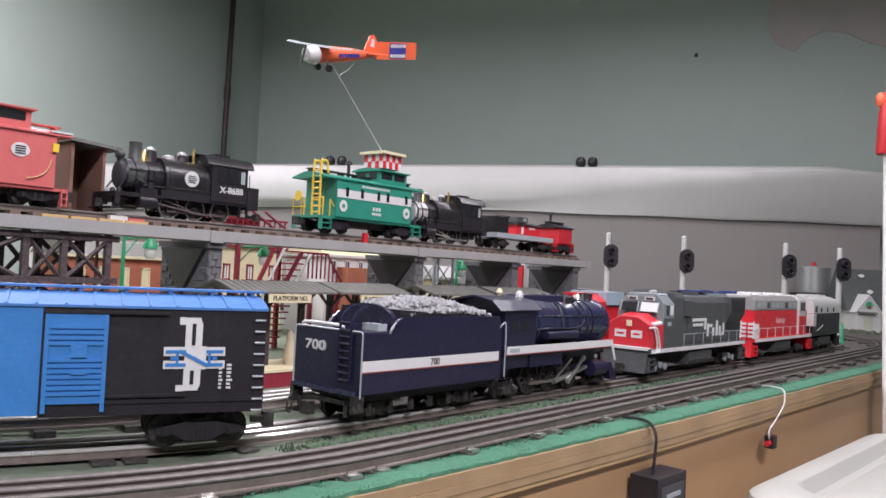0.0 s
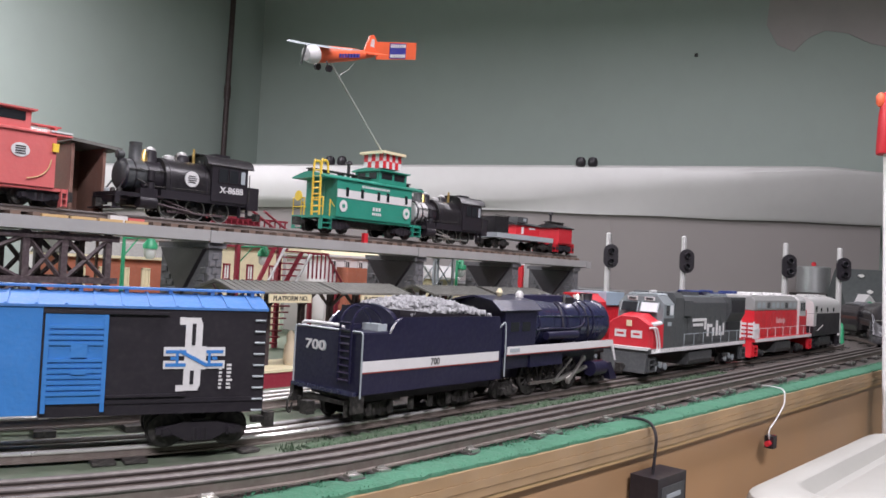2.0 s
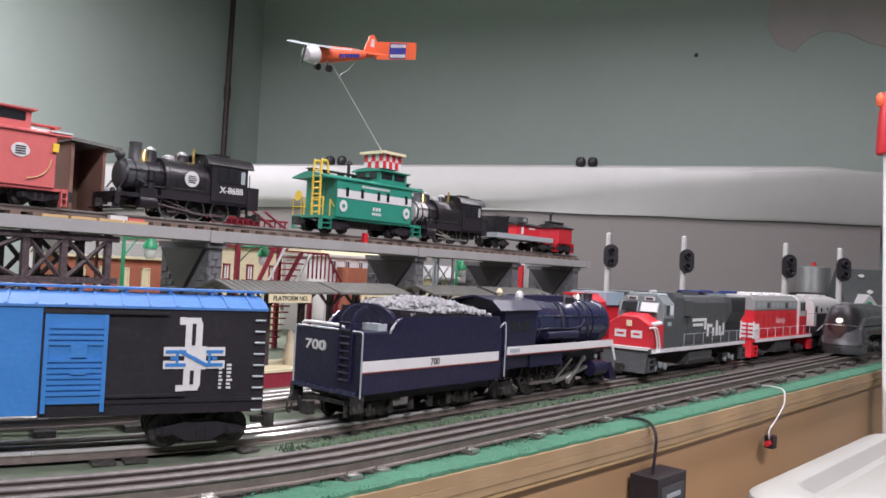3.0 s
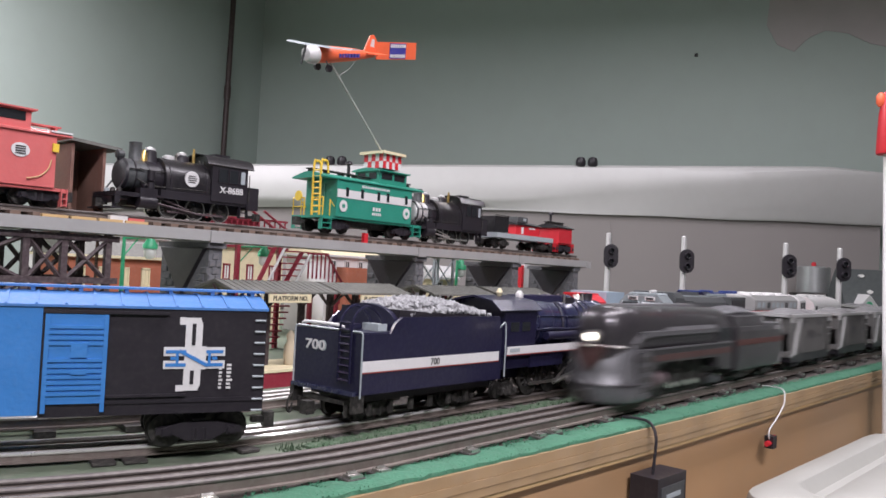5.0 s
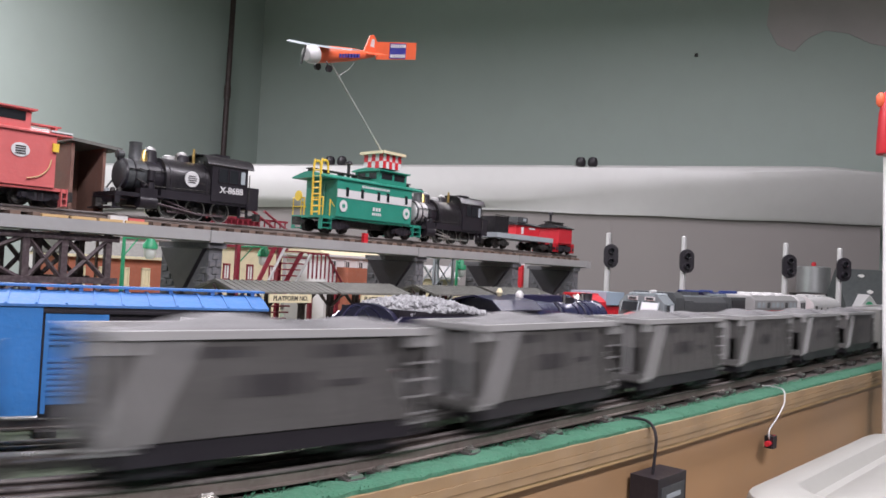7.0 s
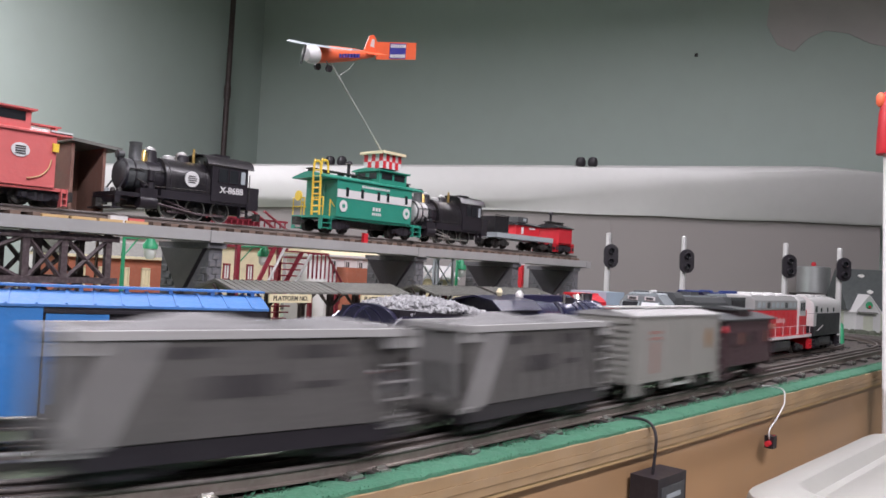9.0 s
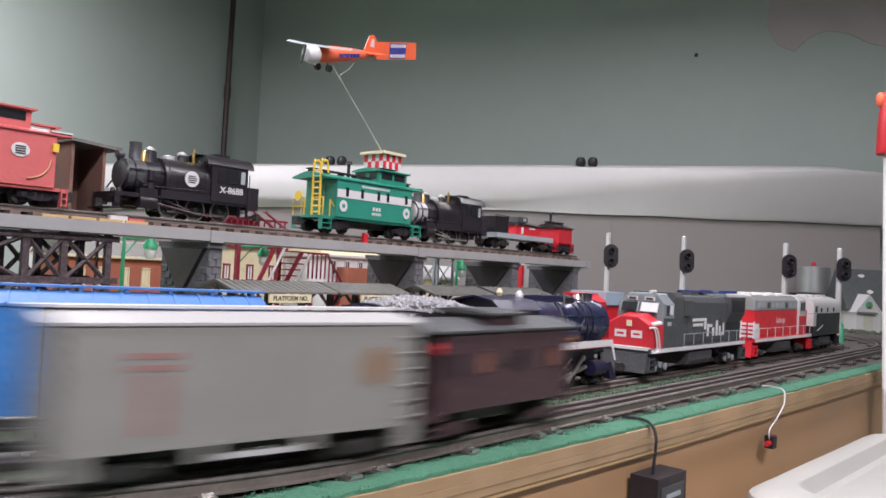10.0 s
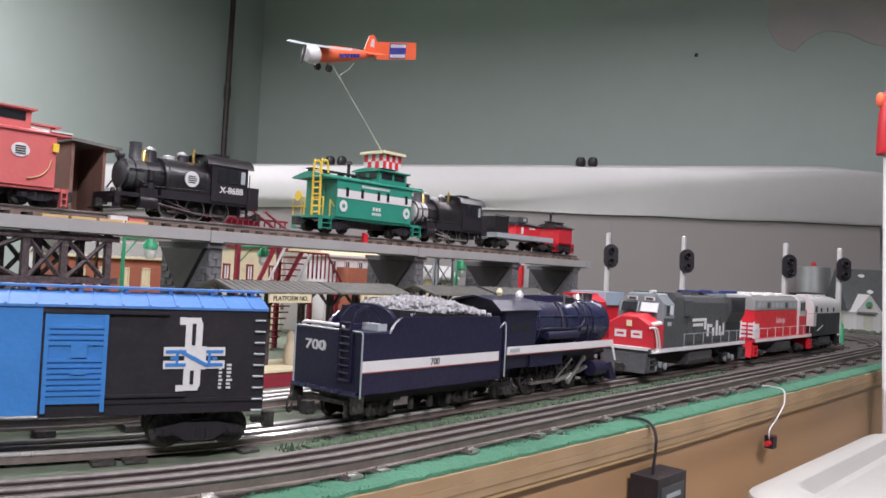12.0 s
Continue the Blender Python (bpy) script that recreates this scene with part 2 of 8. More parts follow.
def rail_mesh(bm, pts, w, z0, z1, head=True):
    """The rounded head of a tubular rail, or its web and foot, swept along points."""
    if head:
        prof = [(-w * 0.55, z1 - 0.0026), (w * 0.55, z1 - 0.0026), (w * 0.8, z1 - 0.0018), (w * 0.8, z1 - 0.0010), (w * 0.45, z1 - 0.0001),
                (-w * 0.45, z1 - 0.0001), (-w * 0.8, z1 - 0.0010), (-w * 0.8, z1 - 0.0018)]
    else:
        prof = [(-w, z0), (w, z0), (w, z0 + 0.0010), (w * 0.3, z0 + 0.0016), (w * 0.3, z1 - 0.0024), (-w * 0.3, z1 - 0.0024), (-w * 0.3, z0 + 0.0016), (-w, z0 + 0.0010)]
    secs = []
    for i, p in enumerate(pts):
        d = (pts[min(i + 1, len(pts) - 1)] - pts[max(i - 1, 0)]).normalized()
        nrm = Vector((-d.y, d.x))
        secs.append([Vector((p.x + nrm.x * u, p.y + nrm.y * u, v)) for u, v in prof])
    return loft(bm, secs)

# ---- room ----
CORNER = Vector((2.386, 3.361))
UL, UB = Vector((0.926, 0.378)), Vector((0.378, -0.926))   # along the side wall, along the back wall


def wall_box(name, a, b, thick, z0, z1, material, label):
    d = (b - a).normalized()
    n = Vector((-d.y, d.x)) * thick
    bm = prism(B(), [a, b, b + n, a + n], z0, z1, "z")
    return solid(name, bm, material, label, "wall", kind="structure")


P_LEFT = CORNER - UL * 7.5
P_RIGHT = CORNER + UB * 7.0
P_BACK = P_LEFT + UB * 7.0
wall_box("wall_side", P_LEFT, CORNER, 0.12, -0.95, 1.85, WALL, "pale green painted plaster wall")
wall_box("wall_back", CORNER, P_RIGHT, 0.12, -0.95, 1.85, WALL, "pale green painted wall behind the layout")
wall_box("wall_front", P_RIGHT, P_BACK, 0.12, -0.95, 1.85, WALL, "pale green painted wall")
wall_box("wall_far_side", P_BACK, P_LEFT, 0.12, -0.95, 1.85, WALL, "pale green painted wall")
room = [P_LEFT, CORNER, P_RIGHT, P_BACK]
solid("floor", prism(B(), room, -1.0, -0.95, "z"), FLOOR, "grey concrete floor", "floor", kind="structure")
solid("ceiling", prism(B(), room, 1.85, 1.9, "z"), CEIL, "off-white ceiling", "ceiling", kind="structure")
bm = cyl(B(), (2.074, 3.198, -0.018), (2.092, 3.198, 1.85), 0.013, 0.013, 14)
cyl(bm, (2.0828, 3.198, 0.9), (2.0834, 3.198, 0.96), 0.016, 0.016, 14)
solid("wall_pipe", bm, PIPE, "dark brown upright pipe in the room corner", "pipe", smooth=True)
bm = cyl(B(), (3.195, 1.36, 1.118), (3.21, 1.366, 1.118), 0.008, 0.008, 10)
solid("wall_hook", bm, DARK, "small black hook in the green wall", "hook")

# thin pinkish slab added for a soft smear of unknown cause on the wall
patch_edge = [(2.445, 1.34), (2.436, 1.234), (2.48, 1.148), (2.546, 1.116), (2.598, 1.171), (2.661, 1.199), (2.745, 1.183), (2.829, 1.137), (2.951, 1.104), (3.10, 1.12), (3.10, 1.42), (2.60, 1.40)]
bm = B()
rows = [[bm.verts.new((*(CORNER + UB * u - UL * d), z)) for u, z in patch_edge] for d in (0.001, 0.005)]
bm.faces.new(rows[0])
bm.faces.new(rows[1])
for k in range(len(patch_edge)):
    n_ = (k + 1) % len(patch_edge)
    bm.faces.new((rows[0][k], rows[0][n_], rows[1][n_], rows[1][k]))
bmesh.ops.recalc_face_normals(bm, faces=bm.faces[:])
solid("wall_patch", bm, mat("pinkish_patch", (0.47, 0.43, 0.42), 0.85, var=0.12, scale=6, bump=0.3, dust=0.05), "ragged pale pinkish patch added on the green wall", "plaster patch", kind="structure")

# ---- table: plywood top, turf edge, front boards ----
EDGE = [Vector((-4.0, -0.75)), Vector((-1.6, 0.10)), Vector((0.12, 0.333)), Vector((0.335, 0.318)), Vector((0.7, 0.302)), Vector((1.45, 0.283)), Vector((3.1, 0.235))]


def edge_strip(bm, d0, d1, z0, z1):
    """A band along the table edge between two setbacks and two heights."""
    secs = []
    for p in EDGE:
        secs.append([Vector((p.x, p.y + d0, z0)), Vector((p.x, p.y + d1, z0)), Vector((p.x, p.y + d1, z1)), Vector((p.x, p.y + d0, z1))])
    return loft(bm, secs)


SIDE = lambda x: CORNER.y + (x - CORNER.x) * 0.378 / 0.926 - 0.01
top = [*EDGE[:-1], Vector((3.1, 0.235)), Vector((3.55, 0.45)), CORNER - UL * 0.02 + UB * 0.02, Vector((-4.0, SIDE(-4.0) - 0.02))]
table = tagged(new("layout_table"), "plywood train table with turf edge and varnished front board", "table")
part("tabletop", prism(B(), [Vector((p.x, p.y + (0.004 if i < 7 else 0))) for i, p in enumerate(top)], -0.018, 0.0, "z"), GROUND, table, "grey-green painted plywood ground")
part("front_board", edge_strip(B(), 0.006, 0.022, -0.16, -0.0195), FASCIA, table, "varnished brown front board")
for k, (za, zb, d) in enumerate(((-0.0185, -0.0128, -0.002), (-0.0124, -0.0068, -0.0024), (-0.0064, 0.001, -0.0018))):
    part("ply", edge_strip(B(), d, 0.0035, za, zb), WOOD, table, "bare plywood ply")
part("ply_core", edge_strip(B(), -0.0012, 0.003, -0.018, 0.0005), FASCIA, table)
part("bead", edge_strip(B(), -0.0005, 0.005, -0.0225, -0.0188), BEAD, table, "pale wood bead")
for lx, ly in ((-2.6, 0.5), (0.2, 0.45), (2.9, 0.35), (2.2, 2.9), (-0.5, 1.9)):
    part("leg", box(B(), lx, lx + 0.08, ly, ly + 0.08, -0.95, -0.018), WOOD, table)

# fuzzy turf strip along the edge, with tufts
bm = B()
secs = []
rng = random.Random(4)
for i in range(340):
    x = 0.0 + i * 0.009
    for a, b in zip(EDGE, EDGE[1:]):
        if a.x <= x <= b.x:
            y = a.y + (b.y - a.y) * (x - a.x) / (b.x - a.x)
    j = rng.uniform(-0.0014, 0.0014)
    k = rng.uniform(-0.0008, 0.0008)
    secs.append([Vector((x, y + 0.0005 + j * 0.6, 0.0012)), Vector((x, y + 0.001 + j, 0.0035 + k * 0.5)), Vector((x, y + 0.010, 0.005 + k)), Vector((x, y + 0.020, 0.0045 + j)), Vector((x, y + 0.034 + j, 0.0012))])
loft(bm, secs)
for i in range(9000):
    x = rng.uniform(0.25, 2.2)
    for a, b in zip(EDGE, EDGE[1:]):
        if a.x <= x <= b.x:
            y = a.y + (b.y - a.y) * (x - a.x) / (b.x - a.x)
    y += rng.uniform(0.0, 0.034)
    r = rng.uniform(0.0005, 0.0011)
    h = rng.uniform(0.0006, 0.0018)
    p = [bm.verts.new((x + math.cos(q) * r, y + math.sin(q) * r, 0.003)) for q in (0.3, 2.4, 4.5)]
    t = bm.verts.new((x + rng.uniform(-r, r), y + rng.uniform(-r, r), 0.003 + h))
    for q in range(3):
        bm.faces.new((p[q], p[(q + 1) % 3], t))
solid("turf_strip", bm, TURF, "green fuzzy turf along the table edge", "turf", kind="stuff")

# dark cinders between the storage tracks, thinning out to a ragged edge
bm = B()
rng = random.Random(17)
near, far = [], []
for i in range(60):
    x = 0.50 + i * 0.036
    near.append((x, 0.318 + rng.uniform(-0.003, 0.003)))
    far.append((x + (0.0 if i else 0.05), 0.63 + rng.uniform(-0.02, 0.02)))
vs = [[bm.verts.new((p[0], p[1], 0.0002)) for p in row] for row in (near, far)]
mid = [bm.verts.new((a[0], 0.48, 0.00035)) for a in near]
for i in range(59):
    bm.faces.new((vs[0][i], vs[0][i + 1], mid[i + 1], mid[i]))
    bm.faces.new((mid[i], mid[i + 1], vs[1][i + 1], vs[1][i]))
solid("cinder_bed", bm, BALLAST, "dark brown cinder ballast between the tracks", "ballast", kind="structure")

# green moss scattered between the front line and the storage track
bm = B()
rng = random.Random(31)
rows = []
for i in range(120):
    x = 0.36 + i * 0.0065
    h = 0.0030 + rng.uniform(-0.0012, 0.0012)
    c0, half = 0.4290, 0.0085 + rng.uniform(-0.003, 0.002) - (0.004 if i > 90 else 0.0)
    rows.append([Vector((x, c0 - half, 0.0003)), Vector((x, c0 - half * 0.4, h)), Vector((x, c0 + half * 0.5, h * 0.9)), Vector((x, c0 + half, 0.0003))])
loft(bm, rows)
for i in range(2600):
    x, y = rng.uniform(0.34, 1.15), 0.4290 + rng.gauss(0, 0.006)
    r, h = rng.uniform(0.0005, 0.0012), rng.uniform(0.0012, 0.0042)
    p = [bm.verts.new((x + math.cos(q) * r, y + math.sin(q) * r, 0.0002)) for q in (0.3, 2.4, 4.5)]
    t = bm.verts.new((x + rng.uniform(-r, r), y + rng.uniform(-r, r), h))
    for q in range(3):
        bm.faces.new((p[q], p[(q + 1) % 3], t))
solid("moss_strip", bm, mat("dull_green_moss", (0.042, 0.078, 0.04), 0.95, var=0.45, scale=60, bump=0.8, dust=0.25), "dull green moss scattered between the two tracks", "moss", kind="stuff")

# ---- tracks ----


def spread(s, off):
    """The storage track draws away from the front line as it enters the curve."""
    u = min(1.0, max(0.0, (0.42 - s) / 0.26))
    return off + (0.011 * u * u * (3 - 2 * u) if off == 0.1 else 0.0)


def track(name, ss, off, label, bright=False, ties_as_parts=False, tie_range=None, wide=0.024):
    root = tagged(new(name), label, "track", kind="structure")
    pts = lambda d: [line_at(s, spread(s, off) + d)[0] for s in ss]
    rail = BRIGHTRAIL if bright else RAIL
    for d in (-0.016, 0.0, 0.016):
        if off == 0.1:
            # reflected light is painted in: brighter rail heads up to s = 0.56
            glint_run = [line_at(q, spread(q, off) + d)[0] for q in ss if q <= 0.56]
            part("rail", rail_mesh(B(), glint_run, 0.0026, 0.0026, RAILTOP - DROP), BRIGHTRAIL, root, "rail head painted brighter where it reflects light")
            head = part("rail", rail_mesh(B(), [line_at(q, spread(q, off) + d)[0] for q in ss if q > 0.56 - (ss[1] - ss[0])], 0.0026, 0.0026, RAILTOP - DROP), rail, root)
        else:
            head = part("rail", rail_mesh(B(), pts(d), 0.0026, 0.0048, RAILTOP), rail, root)
        part("rail_web", rail_mesh(B(), pts(d), 0.0026, 0.0026 if off == 0.1 else 0.0048, RAILTOP - (DROP if off == 0.1 else 0.0), False), WEB, head)
    bed = B()
    secs = []
    for s in [q for q in ss if q > 0.45 or off < 0.05]:
        p, h = line_at(s, spread(s, off))
        n = Vector((-math.sin(h), math.cos(h)))
        secs.append([Vector((*(p + n * u), v)) for u, v in ((-wide, 0.0004), (-wide + 0.005, 0.0016), (0.019, 0.0016), (0.024, 0.0004))])
    part("roadbed", loft(bed, secs), BALLAST, root)
    tb = B()
    box(tb, -0.0070, 0.0070, -0.029, 0.029, 0.0008, 0.0050)
    bmesh.ops.bevel(tb, geom=tb.edges[:], offset=0.0006, segments=1, affect="EDGES")
    me = bpy.data.meshes.new("tie")
    tb.to_mesh(me)
    tb.free()
    me.materials.append(TIE)
    clip = None
    if ties_as_parts and off < 0.05:
        cb = box(B(), -0.0045, 0.0045, -0.0285, -0.0205, 0.0050, 0.0068)
        cyl(cb, (-0.003, -0.0225, 0.0072), (0.0035, -0.0225, 0.0072), 0.0012, 0.0012, 6)
        clip = bpy.data.meshes.new("rail_clip")
        cb.to_mesh(clip)
        cb.free()
        clip.materials.append(STEEL)
    s, count, rest = ss[0] + 0.014, 0, B()
    gaps = (0.022, 0.0865, 0.0865)
    while s < ss[-1]:
        p, h = line_at(s, spread(s, off))
        m = pose(p.x, p.y, 0, 0, 0, math.degrees(h)) @ Matrix.Diagonal((1, 1, 0.55 if off == 0.1 else 1.0, 1))
        if ties_as_parts and tie_range[0] < s < tie_range[1]:
            o = new("tie", me)
            o.parent, o.matrix_basis = root, m
            if clip:
                o = new("rail_clip", clip)
                o.parent, o.matrix_basis = root, m
        else:
            box(rest, -0.0070, 0.0070, -0.029, 0.029, 0.0008, 0.0050, m)
        s += gaps[count % 3]
        count += 1
    tagged(part("far_ties", rest, TIE, root), kind="stuff")
    return root


def span(a, b, step):
    n = int((b - a) / step) + 1
    return [a + (b - a) * i / n for i in range(n + 1)]


front = track("track", span(-3.2, 5.6, 0.035), 0.0, "three-rail toy train track along the table edge", False, True, (0.0, 2.2), 0.026)
track("track", span(-0.2, 2.0, 0.03), 0.1, "three-rail storage track with parked engines", False, True, (0.0, 2.0), 0.0195)
track("track", span(-0.15, 1.45, 0.03), 0.2, "three-rail track with bright steel rails", True)
# ---- rolling stock parts ----
def truck(parent, x, r=0.0085, gap=0.021, material=None):
    """A two-axle truck with side frames; wheels are its parts."""
    material = material or DARK
    bm = B()
    for s in (-1, 1):
        y0, y1 = sorted((s * 0.0205, s * 0.0245))
        prism(bm, [(x - gap * 0.66, r + 0.002), (x - gap * 0.66, r - 0.002), (x - gap * 0.40, r - 0.002), (x - gap * 0.20, 0.0050), (x + gap * 0.20, 0.0050),
                   (x + gap * 0.40, r - 0.002), (x + gap * 0.66, r - 0.002), (x + gap * 0.66, r + 0.002), (x + gap * 0.26, r + 0.0055), (x - gap * 0.26, r + 0.0055)], y0, y1, "y")
        for w in (-1, 1):
            cyl(bm, (x + w * gap * 0.5, s * 0.0235, r), (x + w * gap * 0.5, s * 0.0268, r), 0.0030, 0.0024, 8)
        for w in (-1, 1):
            box(bm, x + w * gap * 0.5 - 0.003, x + w * gap * 0.5 + 0.003, y0 - 0.001, y1 + 0.001, r - 0.003, r + 0.003)
            cyl(bm, (x + w * 0.003, s * 0.0232, 0.005), (x + w * 0.003, s * 0.0232, 0.013), 0.0022, 0.0022, 8)
    box(bm, x - 0.004, x + 0.004, -0.021, 0.021, r, r + 0.007)
    cyl(bm, (x, 0, r + 0.006), (x, 0, r + 0.014), 0.006, 0.006, 10)
    t = part("truck", bm, material, parent)
    for w in (-1, 1):
        for s in (-1, 1):
            b = B()
            lathe(b, [(-0.0022, r * 0.4), (-0.0022, r * 0.93), (0.0012, r * 0.97), (0.0012, r * 1.1), (0.002, r * 1.1), (0.002, 0.002)], (x + w * gap * 0.5, -s * 0.0155, r), "y", 16)
            part("wheel", b, DARK, t, smooth=True)
    return t


def coupler(parent, x, s, z=0.0125, reach=0.015):
    bm = B()
    box(bm, *sorted((x, x + s * (reach - 0.005))), -0.003, 0.003, z - 0.002, z + 0.002)
    box(bm, *sorted((x + s * (reach - 0.007), x + s * reach)), -0.005, 0.004, z - 0.005, z + 0.005)
    return part("coupler", bm, DARK, parent, bevel=0.0008)


def ladder(parent, x0, x1, y, z0, z1, n, material, thick=0.0008):
    """Grab irons on a side face at y."""
    bm = B()
    s = -1 if y < 0 else 1
    for i in range(n):
        z = z0 + (z1 - z0) * i / (n - 1)
        tube(bm, [(x0, y, z), (x0, y + s * 0.0018, z), (x1, y + s * 0.0018, z), (x1, y, z)], thick, 5)
    return part("ladder", bm, material, parent)


def roof_profile(w, z0, z1, lip=0.001, n=7):
    pts = [(-w - lip, z0 - 0.0015), (-w - lip, z0)]
    for i in range(1, n):
        a = -1 + 2 * i / n
        pts.append((a * w, z0 + (z1 - z0) * (1 - abs(a) ** 1.7)))
    return pts + [(w + lip, z0), (w + lip, z0 - 0.0015)]


def squeeze(c, k):
    """Shortens what has been built of a car so far, along its length."""
    done = set()
    for o in c.children_recursive:
        if o.data not in done and o.type == "MESH":
            o.data.transform(Matrix.Diagonal((k, 1, 1, 1)))
            done.add(o.data)
        o.matrix_basis.translation.x *= k


def boxcar(m):
    c = thing("boxcar", "blue and black toy boxcar with a white and blue emblem", "train car", m)
    L, w, z0, z1 = 0.1375, 0.0325, 0.0265, 0.0845
    zb = 0.0195
    part("body", box(B(), -0.024, L, -w, w, zb, z1), BLACK, c, "glossy black half of the body", bevel=0.0008)
    part("body", box(B(), -L, -0.0243, -w, w, zb + 0.0015, z1), BLUE, c, "bright blue half of the body", bevel=0.0008)
    roof = part("roof", prism(B(), roof_profile(w, z1 + 0.0015, z1 + 0.0085), -L - 0.001, L + 0.001), ROOFBLUE, c, "ribbed blue roof")
    bm = B()
    for i in range(14):
        x = -L + 0.012 + i * (2 * L - 0.024) / 13
        prism(bm, [(y, z + 0.0008) for y, z in roof_profile(w - 0.0006, z1 + 0.0015, z1 + 0.0085)], x - 0.0009, x + 0.0009)
    part("rib", bm, ROOFBLUE, roof)
    bm = B()
    for y in (-0.0055, 0.0, 0.0055):
        box(bm, -L - 0.004, L + 0.004, y - 0.0023, y + 0.0023, z1 + 0.0105, z1 + 0.0118)
    for i in range(9):
        x = -L + 0.006 + i * (2 * L - 0.012) / 8
        box(bm, x - 0.0015, x + 0.0015, -0.007, 0.007, z1 + 0.008, z1 + 0.0106)
    part("roof_walk", bm, ROOFBLUE, roof, "blue roof walk of three boards")
    bm = B()
    for s in (-1, 1):
        box(bm, -0.010, L, *sorted((s * w, s * (w + 0.0009))), z0, z0 + 0.0025)
        box(bm, 0.020, L - 0.06, *sorted((s * w, s * (w + 0.002))), z0 + 0.004, z0 + 0.0055)
        box(bm, -0.024, 0.062, *sorted((s * w, s * (w + 0.0022))), z1 - 0.0035, z1 - 0.0018)
    part("side_sill", bm, BLACK, c)
    for s in (-1, 1):
        door = part("door", box(B(), -0.0225, 0.0195, *sorted((s * w, s * (w + 0.0016))), z0 + 0.001, z1 - 0.004), BLUE, c, "ribbed blue sliding door")
        bm = B()
        for i in range(13):
            z = z0 + 0.006 + i * 0.0033
            if i in (7, 8):
                continue
            box(bm, -0.0200, 0.017, *sorted((s * (w + 0.0016), s * (w + 0.0026))), z, z + 0.0018)
        for x in (-0.0225, 0.0165):
            box(bm, x, x + 0.003, *sorted((s * (w + 0.0014), s * (w + 0.0028))), z0 - 0.004, z1 - 0.004)
        box(bm, -0.005, 0.006, *sorted((s * (w + 0.0016), s * (w + 0.003))), z0 + 0.0285, z0 + 0.037)
        box(bm, -0.004, 0.006, *sorted((s * (w + 0.0016), s * (w + 0.0034))), z0 + 0.0185, z0 + 0.0215)
        part("rib", bm, BLUE, door)
        ladder(c, L - 0.009, L - 0.0015, s * w, zb + 0.001, z1 - 0.006, 9, PALEGREY if s < 0 else BLACK, 0.0005)
    # emblem on the near side, plain strokes
    y = -w - 0.0006

    def strokes(name, rows, material, d):
        for i, (x0, x1, a, b) in enumerate(rows):
            part(name, box(B(), x0, x1, y - d - i * 0.00002, y + 0.0006 - i * 0.00001, a, b), material, c)
    x = 0.079
    strokes("emblem", [(x - 0.0042, x + 0.0085, 0.0338, 0.0795), (x - 0.0088, x - 0.004, 0.0750, 0.0797), (x - 0.0095, x - 0.004, 0.0335, 0.0372),
                       (x - 0.0195, x + 0.0265, 0.0475, 0.0525), (x - 0.0195, x + 0.0265, 0.0555, 0.0610), (x - 0.003, x + 0.012, 0.047, 0.0615)], WHITE, 0.0003)
    strokes("emblem", [(x + 0.0006, x + 0.0034, 0.0378, 0.0464), (x + 0.0006, x + 0.0034, 0.0622, 0.0758), (x + 0.0070, x + 0.0087, 0.0782, 0.0797), (x + 0.0070, x + 0.0087, 0.0336, 0.0352), (x + 0.0076, x + 0.0087, 0.0768, 0.0783), (x + 0.0076, x + 0.0087, 0.0351, 0.0366)], BLACK, 0.0006)
    strokes("emblem", [(x - 0.018, x - 0.003, 0.0489, 0.0510), (x - 0.018, x - 0.003, 0.0572, 0.0592), (x + 0.012, x + 0.025, 0.0489, 0.0510), (x + 0.012, x + 0.025, 0.0572, 0.0592),
                       (x - 0.0105, x - 0.0085, 0.0489, 0.0592), (x + 0.0135, x + 0.0155, 0.0489, 0.0592), (x - 0.0145, x - 0.0105, 0.0531, 0.0550), (x + 0.0165, x + 0.0205, 0.0531, 0.0550)], BLUE, 0.0007)
    bm = B()
    for a, b in (((-0.0080, 0.0588), (0.0135, 0.0494)),):
        p, q = Vector((x + a[0], y - 0.0002, a[1])), Vector((x + b[0], y - 0.0002, b[1]))
        d = (q - p).normalized()
        n = Vector((d.z, 0, -d.x)) * 0.0011
        vs = [bm.verts.new(v) for v in (p - n, q - n, q + n, p + n)]
        vt = [bm.verts.new(v.co + Vector((0, -0.0007, 0))) for v in vs]
        bm.faces.new(vs), bm.faces.new(vt)
        for i in range(4):
            bm.faces.new((vs[i], vs[(i + 1) % 4], vt[(i + 1) % 4], vt[i]))
    bmesh.ops.recalc_face_normals(bm, faces=bm.faces[:])
    part("emblem", bm, BLUE, c)
    rng = random.Random(3)
    rows = []
    for i in range(7):
        z = 0.049 - i * 0.0024
        rows.append((0.1015, 0.1015 + rng.uniform(0.002, 0.0032), z, z + 0.0013))
        rows.append((0.1075, 0.1075 + rng.choice((0.003, 0.0045, 0.009 if i == 3 else 0.0035)), z, z + 0.0013))
    strokes("lettering", rows, WHITE, 0.0003)
    squeeze(c, 0.81)
    for x in (-0.0735, 0.0735):
        truck(c, x, 0.0112, 0.040, BLACK)
    for s in (-1, 1):
        coupler(c, s * L * 0.81, s)
    bm = B()
    box(bm, -0.07, 0.07, -0.008, 0.008, 0.022, z0)
    cyl(bm, (-0.02, 0.012, 0.022), (0.02, 0.012, 0.022), 0.006, 0.006, 10)
    part("underframe", bm, BLACK, c)
    return c


